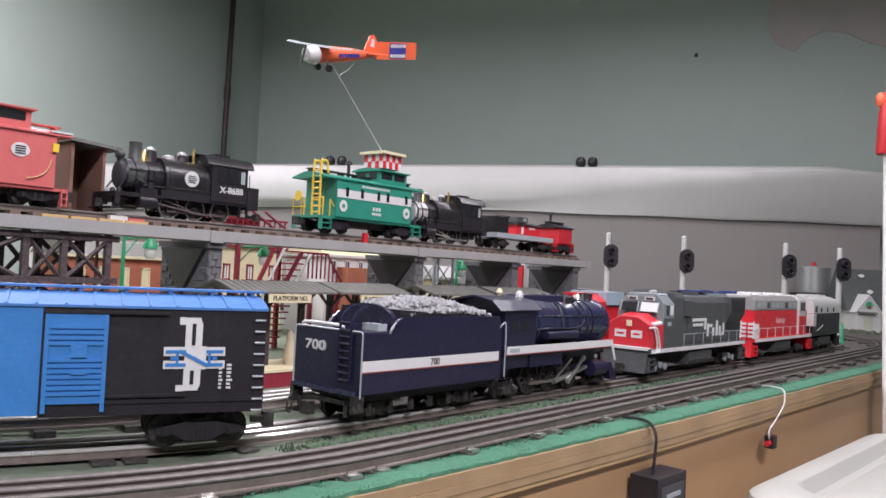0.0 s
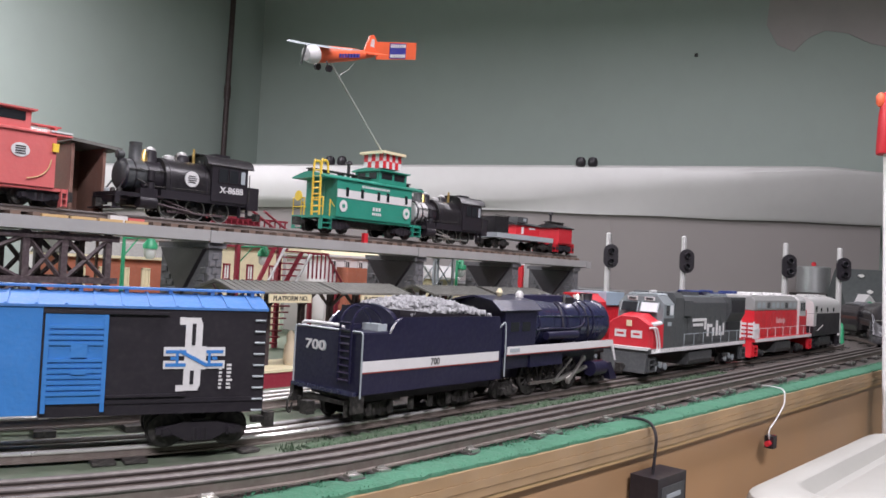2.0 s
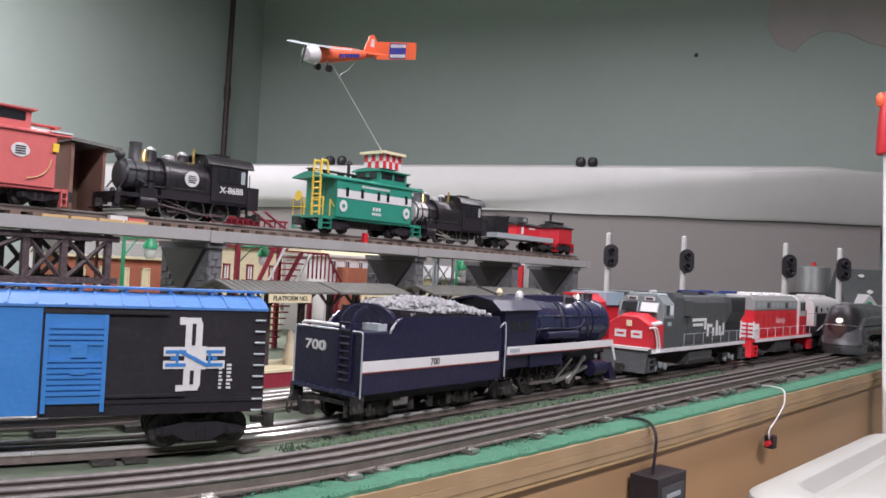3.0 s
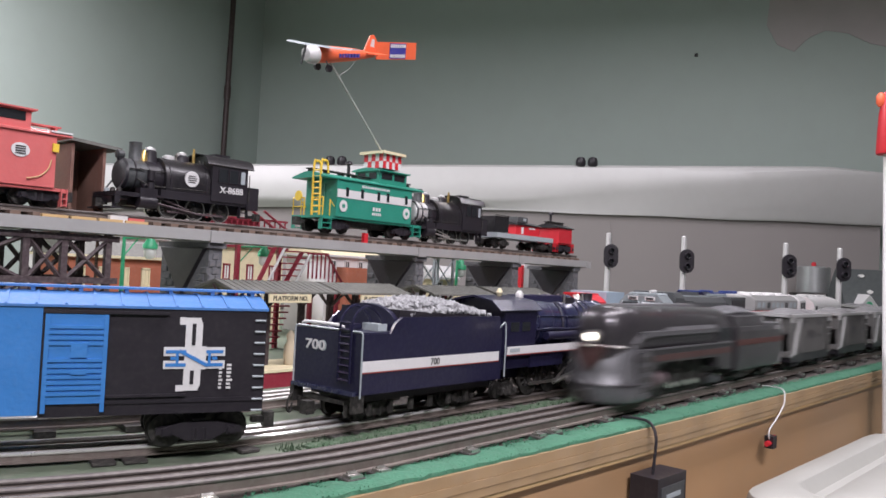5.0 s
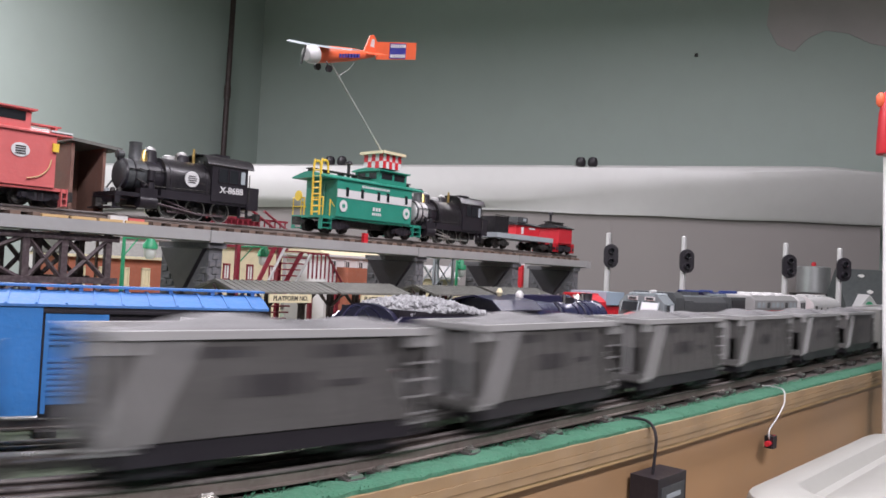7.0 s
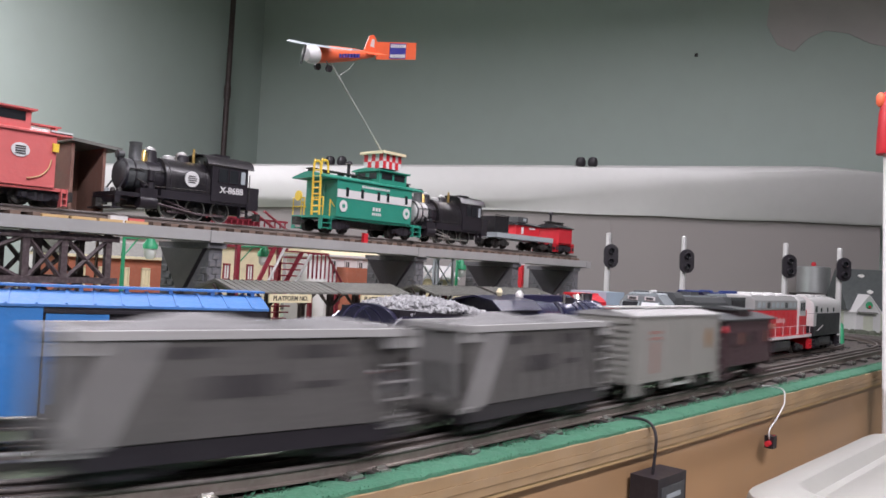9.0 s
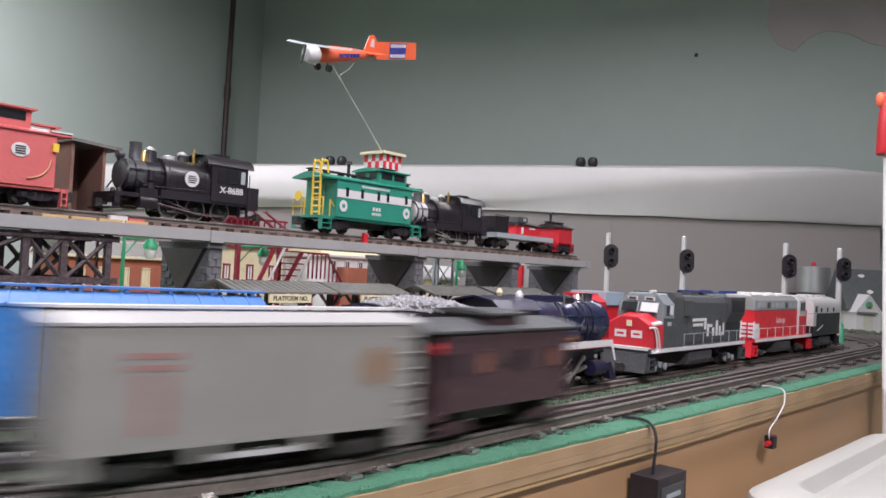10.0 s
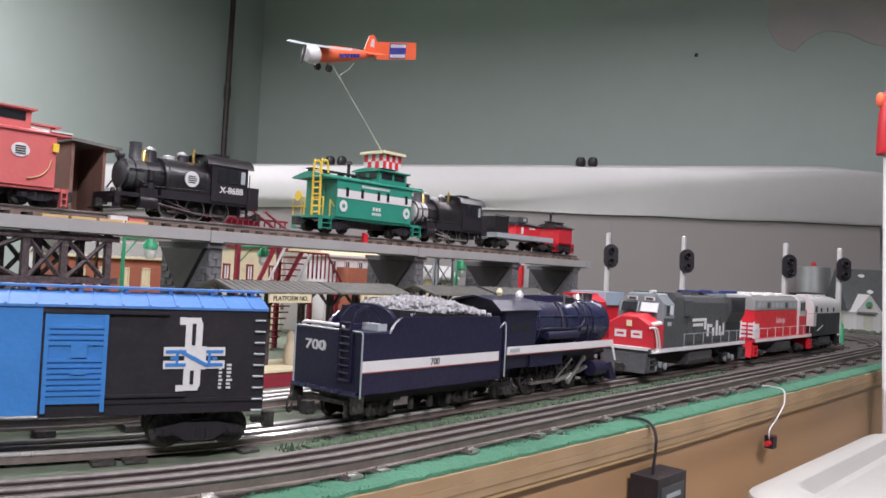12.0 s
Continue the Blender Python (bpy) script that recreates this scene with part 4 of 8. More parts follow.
    for x in (-L + 0.045, L - 0.045):
        truck(c, x, 0.009, 0.026, GREY)
        b = B()
        for s in (-1, 1):
            for k in (-1, 1):
                cyl(b, (x + k * 0.013, s * 0.0245, 0.010), (x + k * 0.013, s * 0.0275, 0.010), 0.0042, 0.0036, 10)
        part("journal", b, PALEGREY, c)
    coupler(c, -L - 0.002, -1)
    coupler(c, L, 1)
    return c


# ---- parked trains on the storage track ----
def on_line(s, off):
    p, h = line_at(s, off)
    return pose(p.x, p.y, RAILTOP, 0, 0, math.degrees(h))


def settle(c):
    """Sets the running gear of a parked car down on the lower storage rails."""
    for o in c.children:
        if o.name.split(".")[0] in ("truck", "wheel", "driving_wheel", "side_rod", "main_rod", "spring_pack", "coupler", "pilot", "step", "footboard", "fuel_tank", "cylinder", "air_hose", "corner_step"):
            o.matrix_basis = pose(0, 0, -DROP) @ o.matrix_basis


settle(boxcar(on_line(0.1840, 0.1045) @ pose(0, 0, 0, 0, 0, -4.0)))
settle(navy_tender(on_line(0.492, 0.1)))
settle(navy_loco(on_line(0.700, 0.1)))


def running_gear(c, L, w, zf, body, journal=None, dashes=True):
    """Frame, dashed sill, trucks, tank, steps, pilots and couplers of a diesel that faces -x."""
    part("frame", box(B(), -L, L, -w, w, zf - 0.004, zf + 0.002), body, c, bevel=0.0006)
    if dashes:
        d = B()
        for s in (-1, 1):
            for i in range(int(2 * L / 0.0075)):
                x = -L + 0.004 + i * 0.0075
                box(d, x, x + 0.0058, *sorted((s * w, s * (w + 0.0006))), zf - 0.0035, zf + 0.0015)
        tagged(part("sill_stripe", d, WHITE, c, "white dashed sill stripe"), kind="stuff")
    part("fuel_tank", prism(B(), [(-w + 0.006, 0.009), (w - 0.006, 0.009), (w - 0.003, 0.016), (w - 0.003, zf - 0.003), (-w + 0.003, zf - 0.003), (-w + 0.003, 0.016)], -0.040, 0.040), GREY, c, bevel=0.0015)
    for x in (-L + 0.048, L - 0.048):
        t = truck(c, x, 0.009, 0.030, BLACK)
        for s in (-1, 1):
            for k in (-1, 0, 1):
                part("journal", lathe(B(), [(s * 0.0245, 0.0046), (s * 0.0268, 0.0044), (s * 0.0278, 0.002)], (x + k * 0.0155, 0, 0.0105 + (0.003 if k == 0 else 0)), "y", 10), journal or PALEGREY, t, smooth=True)
            part("brake_cylinder", cyl(B(), (x - 0.022, s * 0.0262, 0.0165), (x - 0.011, s * 0.0262, 0.0165), 0.0028, 0.0028, 8), GREY, t, smooth=True)
    for e in (-1, 1):
        part("pilot", prism(B(), [(e * (L + 0.0005), zf + 0.0008), (e * (L - 0.004), zf + 0.0008), (e * (L - 0.004), 0.006), (e * (L + 0.005), 0.006)], -w + 0.004, w - 0.004, "y"), body, c, bevel=0.0008)
        for s in (-1, 1):
            b = B()
            x = e * (L - 0.008)
            for z in (0.008, 0.0155, 0.0225):
                box(b, x - 0.007, x + 0.007, *sorted((s * (w - 0.006), s * w)), z, z + 0.0012)
            for q in (-1, 1):
                box(b, x + q * 0.0076 - 0.0006, x + q * 0.0076 + 0.0006, *sorted((s * (w - 0.006), s * (w + 0.0003))), 0.008, zf - 0.004)
            part("step", b, body, c)
        coupler(c, e * (L + 0.003), e)


def side_rails(c, x0, x1, y, z, material, n=6):
    b = B()
    for s in (-1, 1):
        tube(b, [(x0, s * y, z + 0.018), (x1, s * y, z + 0.018)], 0.0005, 5)
        for k in range(n):
            x = x0 + k * (x1 - x0) / (n - 1)
            tube(b, [(x, s * y, z), (x, s * y, z + 0.018)], 0.0005, 5)
    part("handrail", b, material, c)


def comfort_cab_diesel(m):
    """Dark grey road diesel with a red wide nose and pale grey cab top; faces -x."""
    c = thing("diesel_locomotive", "dark grey diesel locomotive with a red nose and white lettering", "locomotive", m)
    L, w, zf = 0.168, 0.034, 0.030
    running_gear(c, L, w, zf, GREY)
    cg = mat("cab_grey_paint", (0.20, 0.225, 0.235), 0.42, var=0.1)

    def sect(x, hw, zs, zt, k):
        return [Vector((x, y, z)) for y, z in ((-hw, zf + 0.002), (hw, zf + 0.002), (hw, zs), (hw * k, zt), (-hw * k, zt), (-hw, zs))]
    nose = part("nose", loft(B(), [sect(-0.160, 0.0270, 0.0615, 0.0705, 0.42), sect(-0.155, 0.0312, 0.0618, 0.0722, 0.42), sect(-0.133, 0.0322, 0.0635, 0.0755, 0.42)]), RED, c, "red wide nose")
    part("nose_trim", loft(B(), [[Vector((x, s * y, z)) for s, y, z in ((-1, hw * 0.9, zs + (zt - zs) * 0.17), (-1, hw * 0.9, zs + (zt - zs) * 0.17 + 0.0012), (-1, hw + 0.0005, zs + 0.0010), (-1, hw + 0.0005, zs - 0.0012))] for x, hw, zs, zt in ((-0.1555, 0.0312, 0.0618, 0.0722), (-0.1325, 0.0322, 0.0635, 0.0755))]), WHITE, nose, "white nose edge stripe")
    part("nose_lamp", box(B(), -0.1612, -0.1595, -0.004, 0.003, 0.0585, 0.066), CREAM, nose, "cream lamp housing", bevel=0.0006)
    part("emblem", box(B(), -0.1606, -0.1590, 0.0035, 0.0195, 0.0440, 0.0535), WHITE, nose, "white plain nose emblem bar")
    part("emblem", box(B(), -0.1606, -0.1590, -0.0185, -0.0035, 0.0440, 0.0535), WHITE, nose, "white plain nose emblem bar")
    for y0, y1 in ((0.0065, 0.0165), (-0.0155, -0.0065)):
        part("emblem_gap", box(B(), -0.1608, -0.1600, y0, y1, 0.0475, 0.0500), RED, nose)
    part("sill_band", box(B(), -0.1705, -0.1615, -0.0315, 0.0315, 0.0300, 0.0335), WHITE, nose, "white band across the pilot top")
    for k in (0, 1):
        part("handrail", tube(B(), bend([(-0.164 + k * 0.007, -0.0300, 0.058), (-0.159 + k * 0.007, -0.0345, 0.0575), (-0.152 + k * 0.007, -0.0352, 0.042), (-0.151 + k * 0.007, -0.0352, 0.029), (-0.162 + k * 0.007, -0.0352, 0.0275)], 4), 0.0012, 6), WHITE, c, "white bent grab rail")
    # cab
    cab = part("cab", loft(B(), [[Vector((x0 if z < 0.08 else x0 + q, y, z)) for y, z in ((-0.032, zf + 0.002), (0.032, zf + 0.002), (0.032, 0.088), (0.022, 0.0985), (-0.022, 0.0985), (-0.032, 0.088))] for x0, q in ((-0.1345, 0.007), (-0.096, 0.0))]), cg, c, "pale grey cab top", bevel=0.0008)
    part("cab_flank", box(B(), -0.1340, -0.1285, -0.0326, 0.0326, zf + 0.002, 0.0632), RED, cab, "red cab flank")
    part("cab_flank", box(B(), -0.1282, -0.0958, -0.0325, 0.0325, zf + 0.002, 0.0700), GREY, cab, "dark grey cab flank")
    # opaque pale panes paint in the reflection on the cab glass
    bright = mat("reflection_pane", (0.70, 0.72, 0.74), 0.12, var=0.03)
    for y, mm, lb in ((0.0030, GLASS, "dark windshield pane"), (-0.0250, bright, "windshield pane painted pale as a reflection")):
        wn = part("windshield", prism(B(), [(-0.1352, 0.0775), (-0.1338, 0.0775), (-0.1290, 0.0890), (-0.1304, 0.0890)], y, y + 0.0225, "y"), mm, cab, lb)
        b = B()
        for q in (y - 0.001, y + 0.0225):
            prism(b, [(-0.1358, 0.0765), (-0.1338, 0.0765), (-0.1285, 0.0900), (-0.1305, 0.0900)], q, q + 0.001, "y")
        part("window_frame", b, PALEGREY, wn)
    for y in (-0.019, 0.005):
        part("number_board", box(B(), -0.1292, -0.1270, y, y + 0.014, 0.0915, 0.0965), WHITE, cab, bevel=0.0005)
        part("number_panel", box(B(), -0.1297, -0.1285, y + 0.002, y + 0.012, 0.0925, 0.0955), GREY, cab)
    for s in (-1, 1):
        for x in (-0.1205, -0.1095):
            wn = part("window", box(B(), x, x + 0.0085, *sorted((s * 0.0318, s * 0.0327)), 0.0740, 0.0865), GLASS if x < -0.115 else bright, cab)
            part("window_frame", box(B(), x - 0.001, x + 0.0095, *sorted((s * 0.0318, s * 0.0332)), 0.0866, 0.0876), PALEGREY, wn)
        part("number_plate", box(B(), -0.1165, -0.1060, *sorted((s * 0.0325, s * 0.0329)), 0.0600, 0.0650), PALEGREY, cab, "pale number, not legible")
    part("cab_roof", prism(B(), [(-0.0215, 0.0990), (0.0215, 0.0990), (0.019, 0.1015), (-0.019, 0.1015)], -0.124, -0.092), PALEGREY, cab, bevel=0.0006)
    part("horn", cyl(B(), (-0.116, -0.006, 0.1035), (-0.100, -0.006, 0.1035), 0.0016, 0.0022, 8), SILVER, cab, smooth=True)
    # hood
    part("filter_box", prism(B(), [(-0.0325, zf + 0.002), (0.0325, zf + 0.002), (0.0325, 0.0965), (0.028, 0.1035), (-0.028, 0.1035), (-0.0325, 0.0965)], -0.0945, -0.0660), GREY, c, "tall dark filter box", bevel=0.0008)
    hood = part("hood", prism(B(), [(-0.028, zf + 0.002), (0.028, zf + 0.002), (0.028, 0.090), (0.022, 0.0975), (-0.022, 0.0975), (-0.028, 0.090)], -0.0658, 0.158), GREY, c, bevel=0.0006)
    part("hood_roof", box(B(), -0.060, 0.060, -0.017, 0.017, 0.0975, 0.0992), cg, hood, bevel=0.0006)
    part("exhaust_stack", box(B(), 0.010, 0.040, -0.008, 0.008, 0.0992, 0.1040), GREY, hood, bevel=0.0008)
    part("brake_box", box(B(), -0.064, -0.035, -0.0318, 0.0318, 0.0720, 0.0930), GREY, hood, bevel=0.001)
    part("radiator", prism(B(), [(-0.0285, 0.062), (0.0285, 0.062), (0.0345, 0.074), (0.0345, 0.0985), (-0.0345, 0.0985), (-0.0345, 0.074)], 0.098, 0.160), GREY, hood, "flared radiator housing", bevel=0.0006)
    for s in (-1, 1):
        part("radiator_grille", box(B(), 0.1035, 0.1545, *sorted((s * 0.034, s * 0.0352)), 0.0760, 0.0945), BLACK, hood, "black radiator grille")
        part("intake", box(B(), 0.1000, 0.1560, *sorted((s * 0.0270, s * 0.0292)), 0.0500, 0.0610), BLACK, hood)
        for k in range(8):
            x0 = -0.064 + k * 0.020
            part("hood_door", box(B(), x0, x0 + 0.0186, *sorted((s * 0.028, s * 0.0285)), zf + 0.006, 0.0700), GREY, hood)
    for x in (0.112, 0.130, 0.148):
        part("fan", lathe(B(), [(0.0, 0.0085), (0.003, 0.0085), (0.0035, 0.006)], (x, 0, 0.0985), "z", 14), cg, hood, smooth=True)
    side_rails(c, -0.064, 0.164, w - 0.001, zf, PALEGREY, 8)
    b = B()
    rows = ((-0.078, -0.040, 0.064, 0.068), (-0.076, -0.050, 0.057, 0.061), (-0.046, -0.041, 0.052, 0.0635), (-0.038, -0.033, 0.042, 0.060), (-0.0325, -0.024, 0.055, 0.059), (-0.023, -0.018, 0.042, 0.054),
            (-0.0125, -0.0075, 0.042, 0.064), (-0.003, 0.006, 0.042, 0.046), (-0.003, 0.001, 0.0465, 0.056), (0.0085, 0.0115, 0.042, 0.060))
    for i, (x0, x1, z0, z1) in enumerate(rows):
        box(b, -0.028 + (x0 + 0.078) * 1.30, -0.028 + (x1 + 0.078) * 1.30, -0.0292 - i * 0.00002, -0.0280, z0, z1)
    tagged(part("lettering", b, WHITE, hood, "white lettering, not legible"), kind="stuff")
    return c


def hood_diesel(m):
    """Red diesel with a silver upper band, long hood leading; its cab is at the +x end."""
    c = thing("diesel_locomotive", "red and silver diesel locomotive with white striped end", "locomotive", m)
    L, w, zf = 0.160, 0.034, 0.030
    running_gear(c, L, w, zf, BRIGHTRED, GREY)
    hw = 0.0285
    hood = part("hood", box(B(), -0.148, 0.082, -hw, hw, zf + 0.002, 0.0770), BRIGHTRED, c, "bright red hood side", bevel=0.0008)
    part("hood_top", prism(B(), [(-hw - 0.0003, 0.0772), (hw + 0.0003, 0.0772), (hw + 0.0003, 0.094), (hw - 0.007, 0.1010), (-hw + 0.007, 0.1010), (-hw - 0.0003, 0.094)], -0.1483, 0.082), mat("aluminium_band", (0.36, 0.355, 0.35), 0.42, 0.3, var=0.12), hood, "grey aluminium upper band", bevel=0.0015)
    part("roof_strip", box(B(), -0.144, 0.080, -hw + 0.008, hw - 0.008, 0.1011, 0.1025), SILVER, hood, "silver roof", bevel=0.0005)
    for x in (-0.115, -0.060, 0.0, 0.045):
        part("fan", lathe(B(), [(0.0, 0.012), (0.0035, 0.012), (0.0045, 0.009)], (x, 0, 0.1024), "z", 16), WHITE, hood, smooth=True)
    part("headlamp_box", box(B(), -0.1520, -0.1484, -0.008, 0.008, 0.088, 0.097), SILVER, hood, bevel=0.001)
    for s in (-1, 1):
        for k in range(9):
            x0 = -0.140 + k * 0.0242
            part("hood_door", box(B(), x0, x0 + 0.0226, *sorted((s * hw, s * (hw + 0.0005))), zf + 0.006, 0.0740), BRIGHTRED, hood)
            part("louvre", box(B(), x0 + 0.004, x0 + 0.018, *sorted((s * (hw + 0.0003), s * (hw + 0.0009))), 0.0815, 0.0905), GREY if k in (2, 6) else PALEGREY, hood)
    # chequered end rails and stripes
    for r in range(4):
        part("end_stripe", box(B(), -0.1612, -0.1600, -0.0335, 0.0335, zf + 0.004 + r * 0.0066, zf + 0.0076 + r * 0.0066), WHITE, c, "white end stripe")
    for k in range(7):
        y = -0.0325 + k * 0.0105
        part("end_bar", box(B(), -0.1616, -0.1604, y - 0.0012, y + 0.0012, zf + 0.002, zf + 0.030), RED if k % 2 else WHITE, c)
    for s in (-1, 1):
        for k in range(4):
            part("corner_bar", box(B(), -0.158 + k * 0.0052, -0.1552 + k * 0.0052, *sorted((s * (w - 0.0014), s * (w - 0.0002))), zf + 0.002, zf + 0.026), WHITE, c)
        part("corner_bar", box(B(), -0.160, -0.137, *sorted((s * (w - 0.0016), s * w)), zf + 0.0135, zf + 0.0165), WHITE, c)
    cab = part("cab", prism(B(), [(-0.0325, zf + 0.002), (0.0325, zf + 0.002), (0.0325, 0.094), (0.022, 0.104), (-0.022, 0.104), (-0.0325, 0.094)], 0.0822, 0.122), SILVER, c, "silver cab", bevel=0.001)
    part("cab_flank", box(B(), 0.0824, 0.1218, -0.0328, 0.0328, zf + 0.002, 0.066), BRIGHTRED, cab)
    for s in (-1, 1):
        for x in (0.089, 0.104):
            part("window", box(B(), x, x + 0.011, *sorted((s * 0.0323, s * 0.0331)), 0.076, 0.091), GLASS, cab)
    part("short_hood", box(B(), 0.1222, 0.148, -0.027, 0.027, zf + 0.002, 0.0770), BRIGHTRED, c, bevel=0.0015)
    side_rails(c, -0.135, 0.150, w - 0.001, zf, WHITE, 8)
    b = B()
    for k, h in enumerate((0.011, 0.007, 0.007, 0.009, 0.007, 0.007, 0.009, 0.007)):
        box(b, -0.038 + k * 0.0062, -0.0335 + k * 0.0062, -hw - 0.0009, -hw - 0.0002, 0.0550 - (0.003 if k == 6 else 0), 0.0550 + h)
    tagged(part("lettering", b, mat("faded_pink_ink", (0.62, 0.33, 0.33), 0.5), hood, "pale pink lettering, not legible"), kind="stuff")
    return c


def round_roof_diesel(m):
    """Carbody diesel: black flanks under a rounded silver roof; faces -x."""
    c = thing("diesel_locomotive", "black diesel locomotive with a rounded silver roof", "locomotive", m)
    L, w, zf = 0.098, 0.033, 0.030
    running_gear(c, L, w, zf, BLACK, GREY, False)
    arch = [(-w, 0.070), (-w, 0.084)] + [(-math.cos(math.pi * i / 10) * w, 0.084 + 0.019 * math.sin(math.pi * i / 10)) for i in range(1, 10)] + [(w, 0.084), (w, 0.070)]
    body = part("body", box(B(), -L + 0.002, L - 0.002, -w, w, zf + 0.002, 0.0698), BLACK, c, bevel=0.001)
    part("body_end", box(B(), -L + 0.0005, -L + 0.019, -w - 0.0003, w + 0.0003, 0.045, 0.0695), SILVER, c, "silver end panel", bevel=0.001)
    part("roof", prism(B(), arch, -L + 0.002, L - 0.002), SILVER, c, "rounded silver roof", smooth=True)
    for s in (-1, 1):
        for x in (-0.080, -0.045, 0.0, 0.045):
            part("window", cyl(B(), (x, s * (w - 0.001), 0.0765), (x, s * (w + 0.0006), 0.0765), 0.0050, 0.0050, 12) if x > -0.07 else box(B(), x - 0.007, x + 0.007, *sorted((s * (w - 0.001), s * (w + 0.0006))), 0.0720, 0.0840), GLASS, body)
        part("grab_rail", tube(B(), [(-L + 0.020, s * (w + 0.002), 0.036), (-L + 0.060, s * (w + 0.002), 0.046)], 0.0009, 6), SILVER, c)
    for x in (-0.06, -0.015, 0.03, 0.07):
        part("fan", lathe(B(), [(0.0, 0.011), (0.003, 0.011), (0.0035, 0.008)], (x, 0, 0.1025), "z", 14), SILVER, c, smooth=True)
    return c


settle(comfort_cab_diesel(on_line(1.068, 0.1)))
settle(hood_diesel(on_line(1.437, 0.1)))
settle(round_roof_diesel(on_line(1.708, 0.1)))
rl = diesel("diesel_locomotive", "bright red diesel locomotive with a pale blue roof housing", on_line(0.974, 0.2), 0.075, 0.032, 0.0945, BRIGHTRED, BRIGHTRED, BRIGHTRED, BRIGHTRED, BRIGHTRED, cabwin=False, chamfer=0.013)
for y in (-0.020, 0.008):
    part("number_board", box(B(), -0.0362, -0.0340, y, y + 0.011, 0.0840, 0.0890), CREAM, rl, "cream number board", bevel=0.0005)
part("roof_housing", box(B(), 0.002, 0.055, -0.029, 0.029, 0.080, 0.0985), mat("pale_blue_paint", (0.33, 0.42, 0.50), 0.45, var=0.1), rl, "pale blue roof housing", bevel=0.0015)
diesel("diesel_locomotive", "blue diesel locomotive on the second track", on_line(1.425, 0.2), 0.135, 0.032, 0.103, NAVY, NAVY, mat("dark_blue_roof", (0.02, 0.045, 0.20), 0.45), NAVY, NAVY)

# ---- raised line on stone piers ----
DZ = 0.163
YE = 0.79
deck = tagged(new("raised_deck"), "grey raised railway deck with brown ties", "bridge")
joints = [-0.3, 0.165, 0.486, 0.826, 1.078, 1.30]
for a, c in zip(joints, joints[1:]):
    seg = part("deck_span", box(B(), a + 0.0006, c - 0.0006, YE - 0.040, YE + 0.040, DZ - 0.012, DZ), DECK, deck, bevel=0.0012)
    b = B()
    box(b, c - 0.008, c + 0.008, YE - 0.0415, YE + 0.0415, DZ - 0.0135, DZ - 0.001)
    part("joint_plate", b, DECK, seg, bevel=0.001)
me_b = B()
box(me_b, -0.0045, 0.0045, -0.029, 0.029, 0.0, 0.004)
tie_me = bpy.data.meshes.new("tie")
me_b.to_mesh(tie_me)
me_b.free()
tie_me.materials.append(DECKTOP)
x = 0.0
while x < 1.29:
    o = new("tie", tie_me)
    o.parent, o.matrix_basis = deck, pose(x, YE, DZ, 0, 0, random.uniform(-1, 1))
    x += 0.020
for d in (-0.016, 0.0, 0.016):
    head = part("rail", rail_mesh(B(), [Vector((-0.3, YE + d)), Vector((1.295, YE + d))], 0.0024, DZ + 0.004, DZ + 0.010), RAIL, deck)
    part("rail_web", rail_mesh(B(), [Vector((-0.3, YE + d)), Vector((1.295, YE + d))], 0.0024, DZ + 0.004, DZ + 0.010, False), WEB, head)
ER = DZ + 0.010


def pier(x):
    """A stone-pattern slab across the line, headed by a cap, with a raised black V panel on its end face."""
    p = thing("bridge_pier", "dark grey stone-pattern plastic bridge pier", "pier", pose(x, YE, 0), "piers under the raised line")
    t, ya, yb = 0.0085, -0.034, 0.066
    part("core", box(B(), -t, t, ya, yb, 0.0, DZ - 0.0200), STONE, p)
    part("cap", box(B(), -t - 0.003, t + 0.003, ya - 0.003, yb + 0.003, DZ - 0.0198, DZ - 0.0137), STONE, p, bevel=0.0012)
    part("v_recess", prism(B(), [(ya + 0.004, DZ - 0.0202), (yb - 0.004, DZ - 0.0202), ((ya + yb) / 2, DZ - 0.076)], -t - 0.0052, -t + 0.001), BLACK, p, "black V-shaped panel on the end face", bevel=0.0008)

    def block(name, hx, hy, hz):
        blk = box(B(), -hx, hx, -hy, hy, -hz, hz)
        bmesh.ops.bevel(blk, geom=blk.edges[:], offset=0.0006, segments=1, affect="EDGES")
        me = bpy.data.meshes.new(name)
        blk.to_mesh(me)
        blk.free()
        me.materials.append(STONE)
        return me
    near, end = block("block", 0.0037, 0.0012, 0.0037), block("block", 0.0012, 0.0066, 0.0037)
    for r in range(8, 17):
        z = 0.0045 + r * 0.0081
        if z > DZ - 0.0245:
            continue
        for xx in ((-0.0042, 0.0042) if r % 2 else (-0.0002,)):
            o = new("block", near)
            o.parent, o.matrix_basis = p, pose(xx, ya - 0.0002, z)
        k = 0
        while True:
            yy = ya + 0.0072 + k * 0.0140 + (0.007 if r % 2 else 0.0)
            k += 1
            if yy > yb - 0.006:
                break
            depth = (yb - ya - 0.008) / 2 * (z - (DZ - 0.076)) / 0.0558
            if z > DZ - 0.080 and abs(yy - (ya + yb) / 2) - 0.004 < depth:
                continue
            o = new("block", end)
            o.parent, o.matrix_basis = p, pose(-t - 0.0002, yy, z)
    return p


for x in (0.4895, 0.8290, 1.0690, 1.2652):
    pier(x)

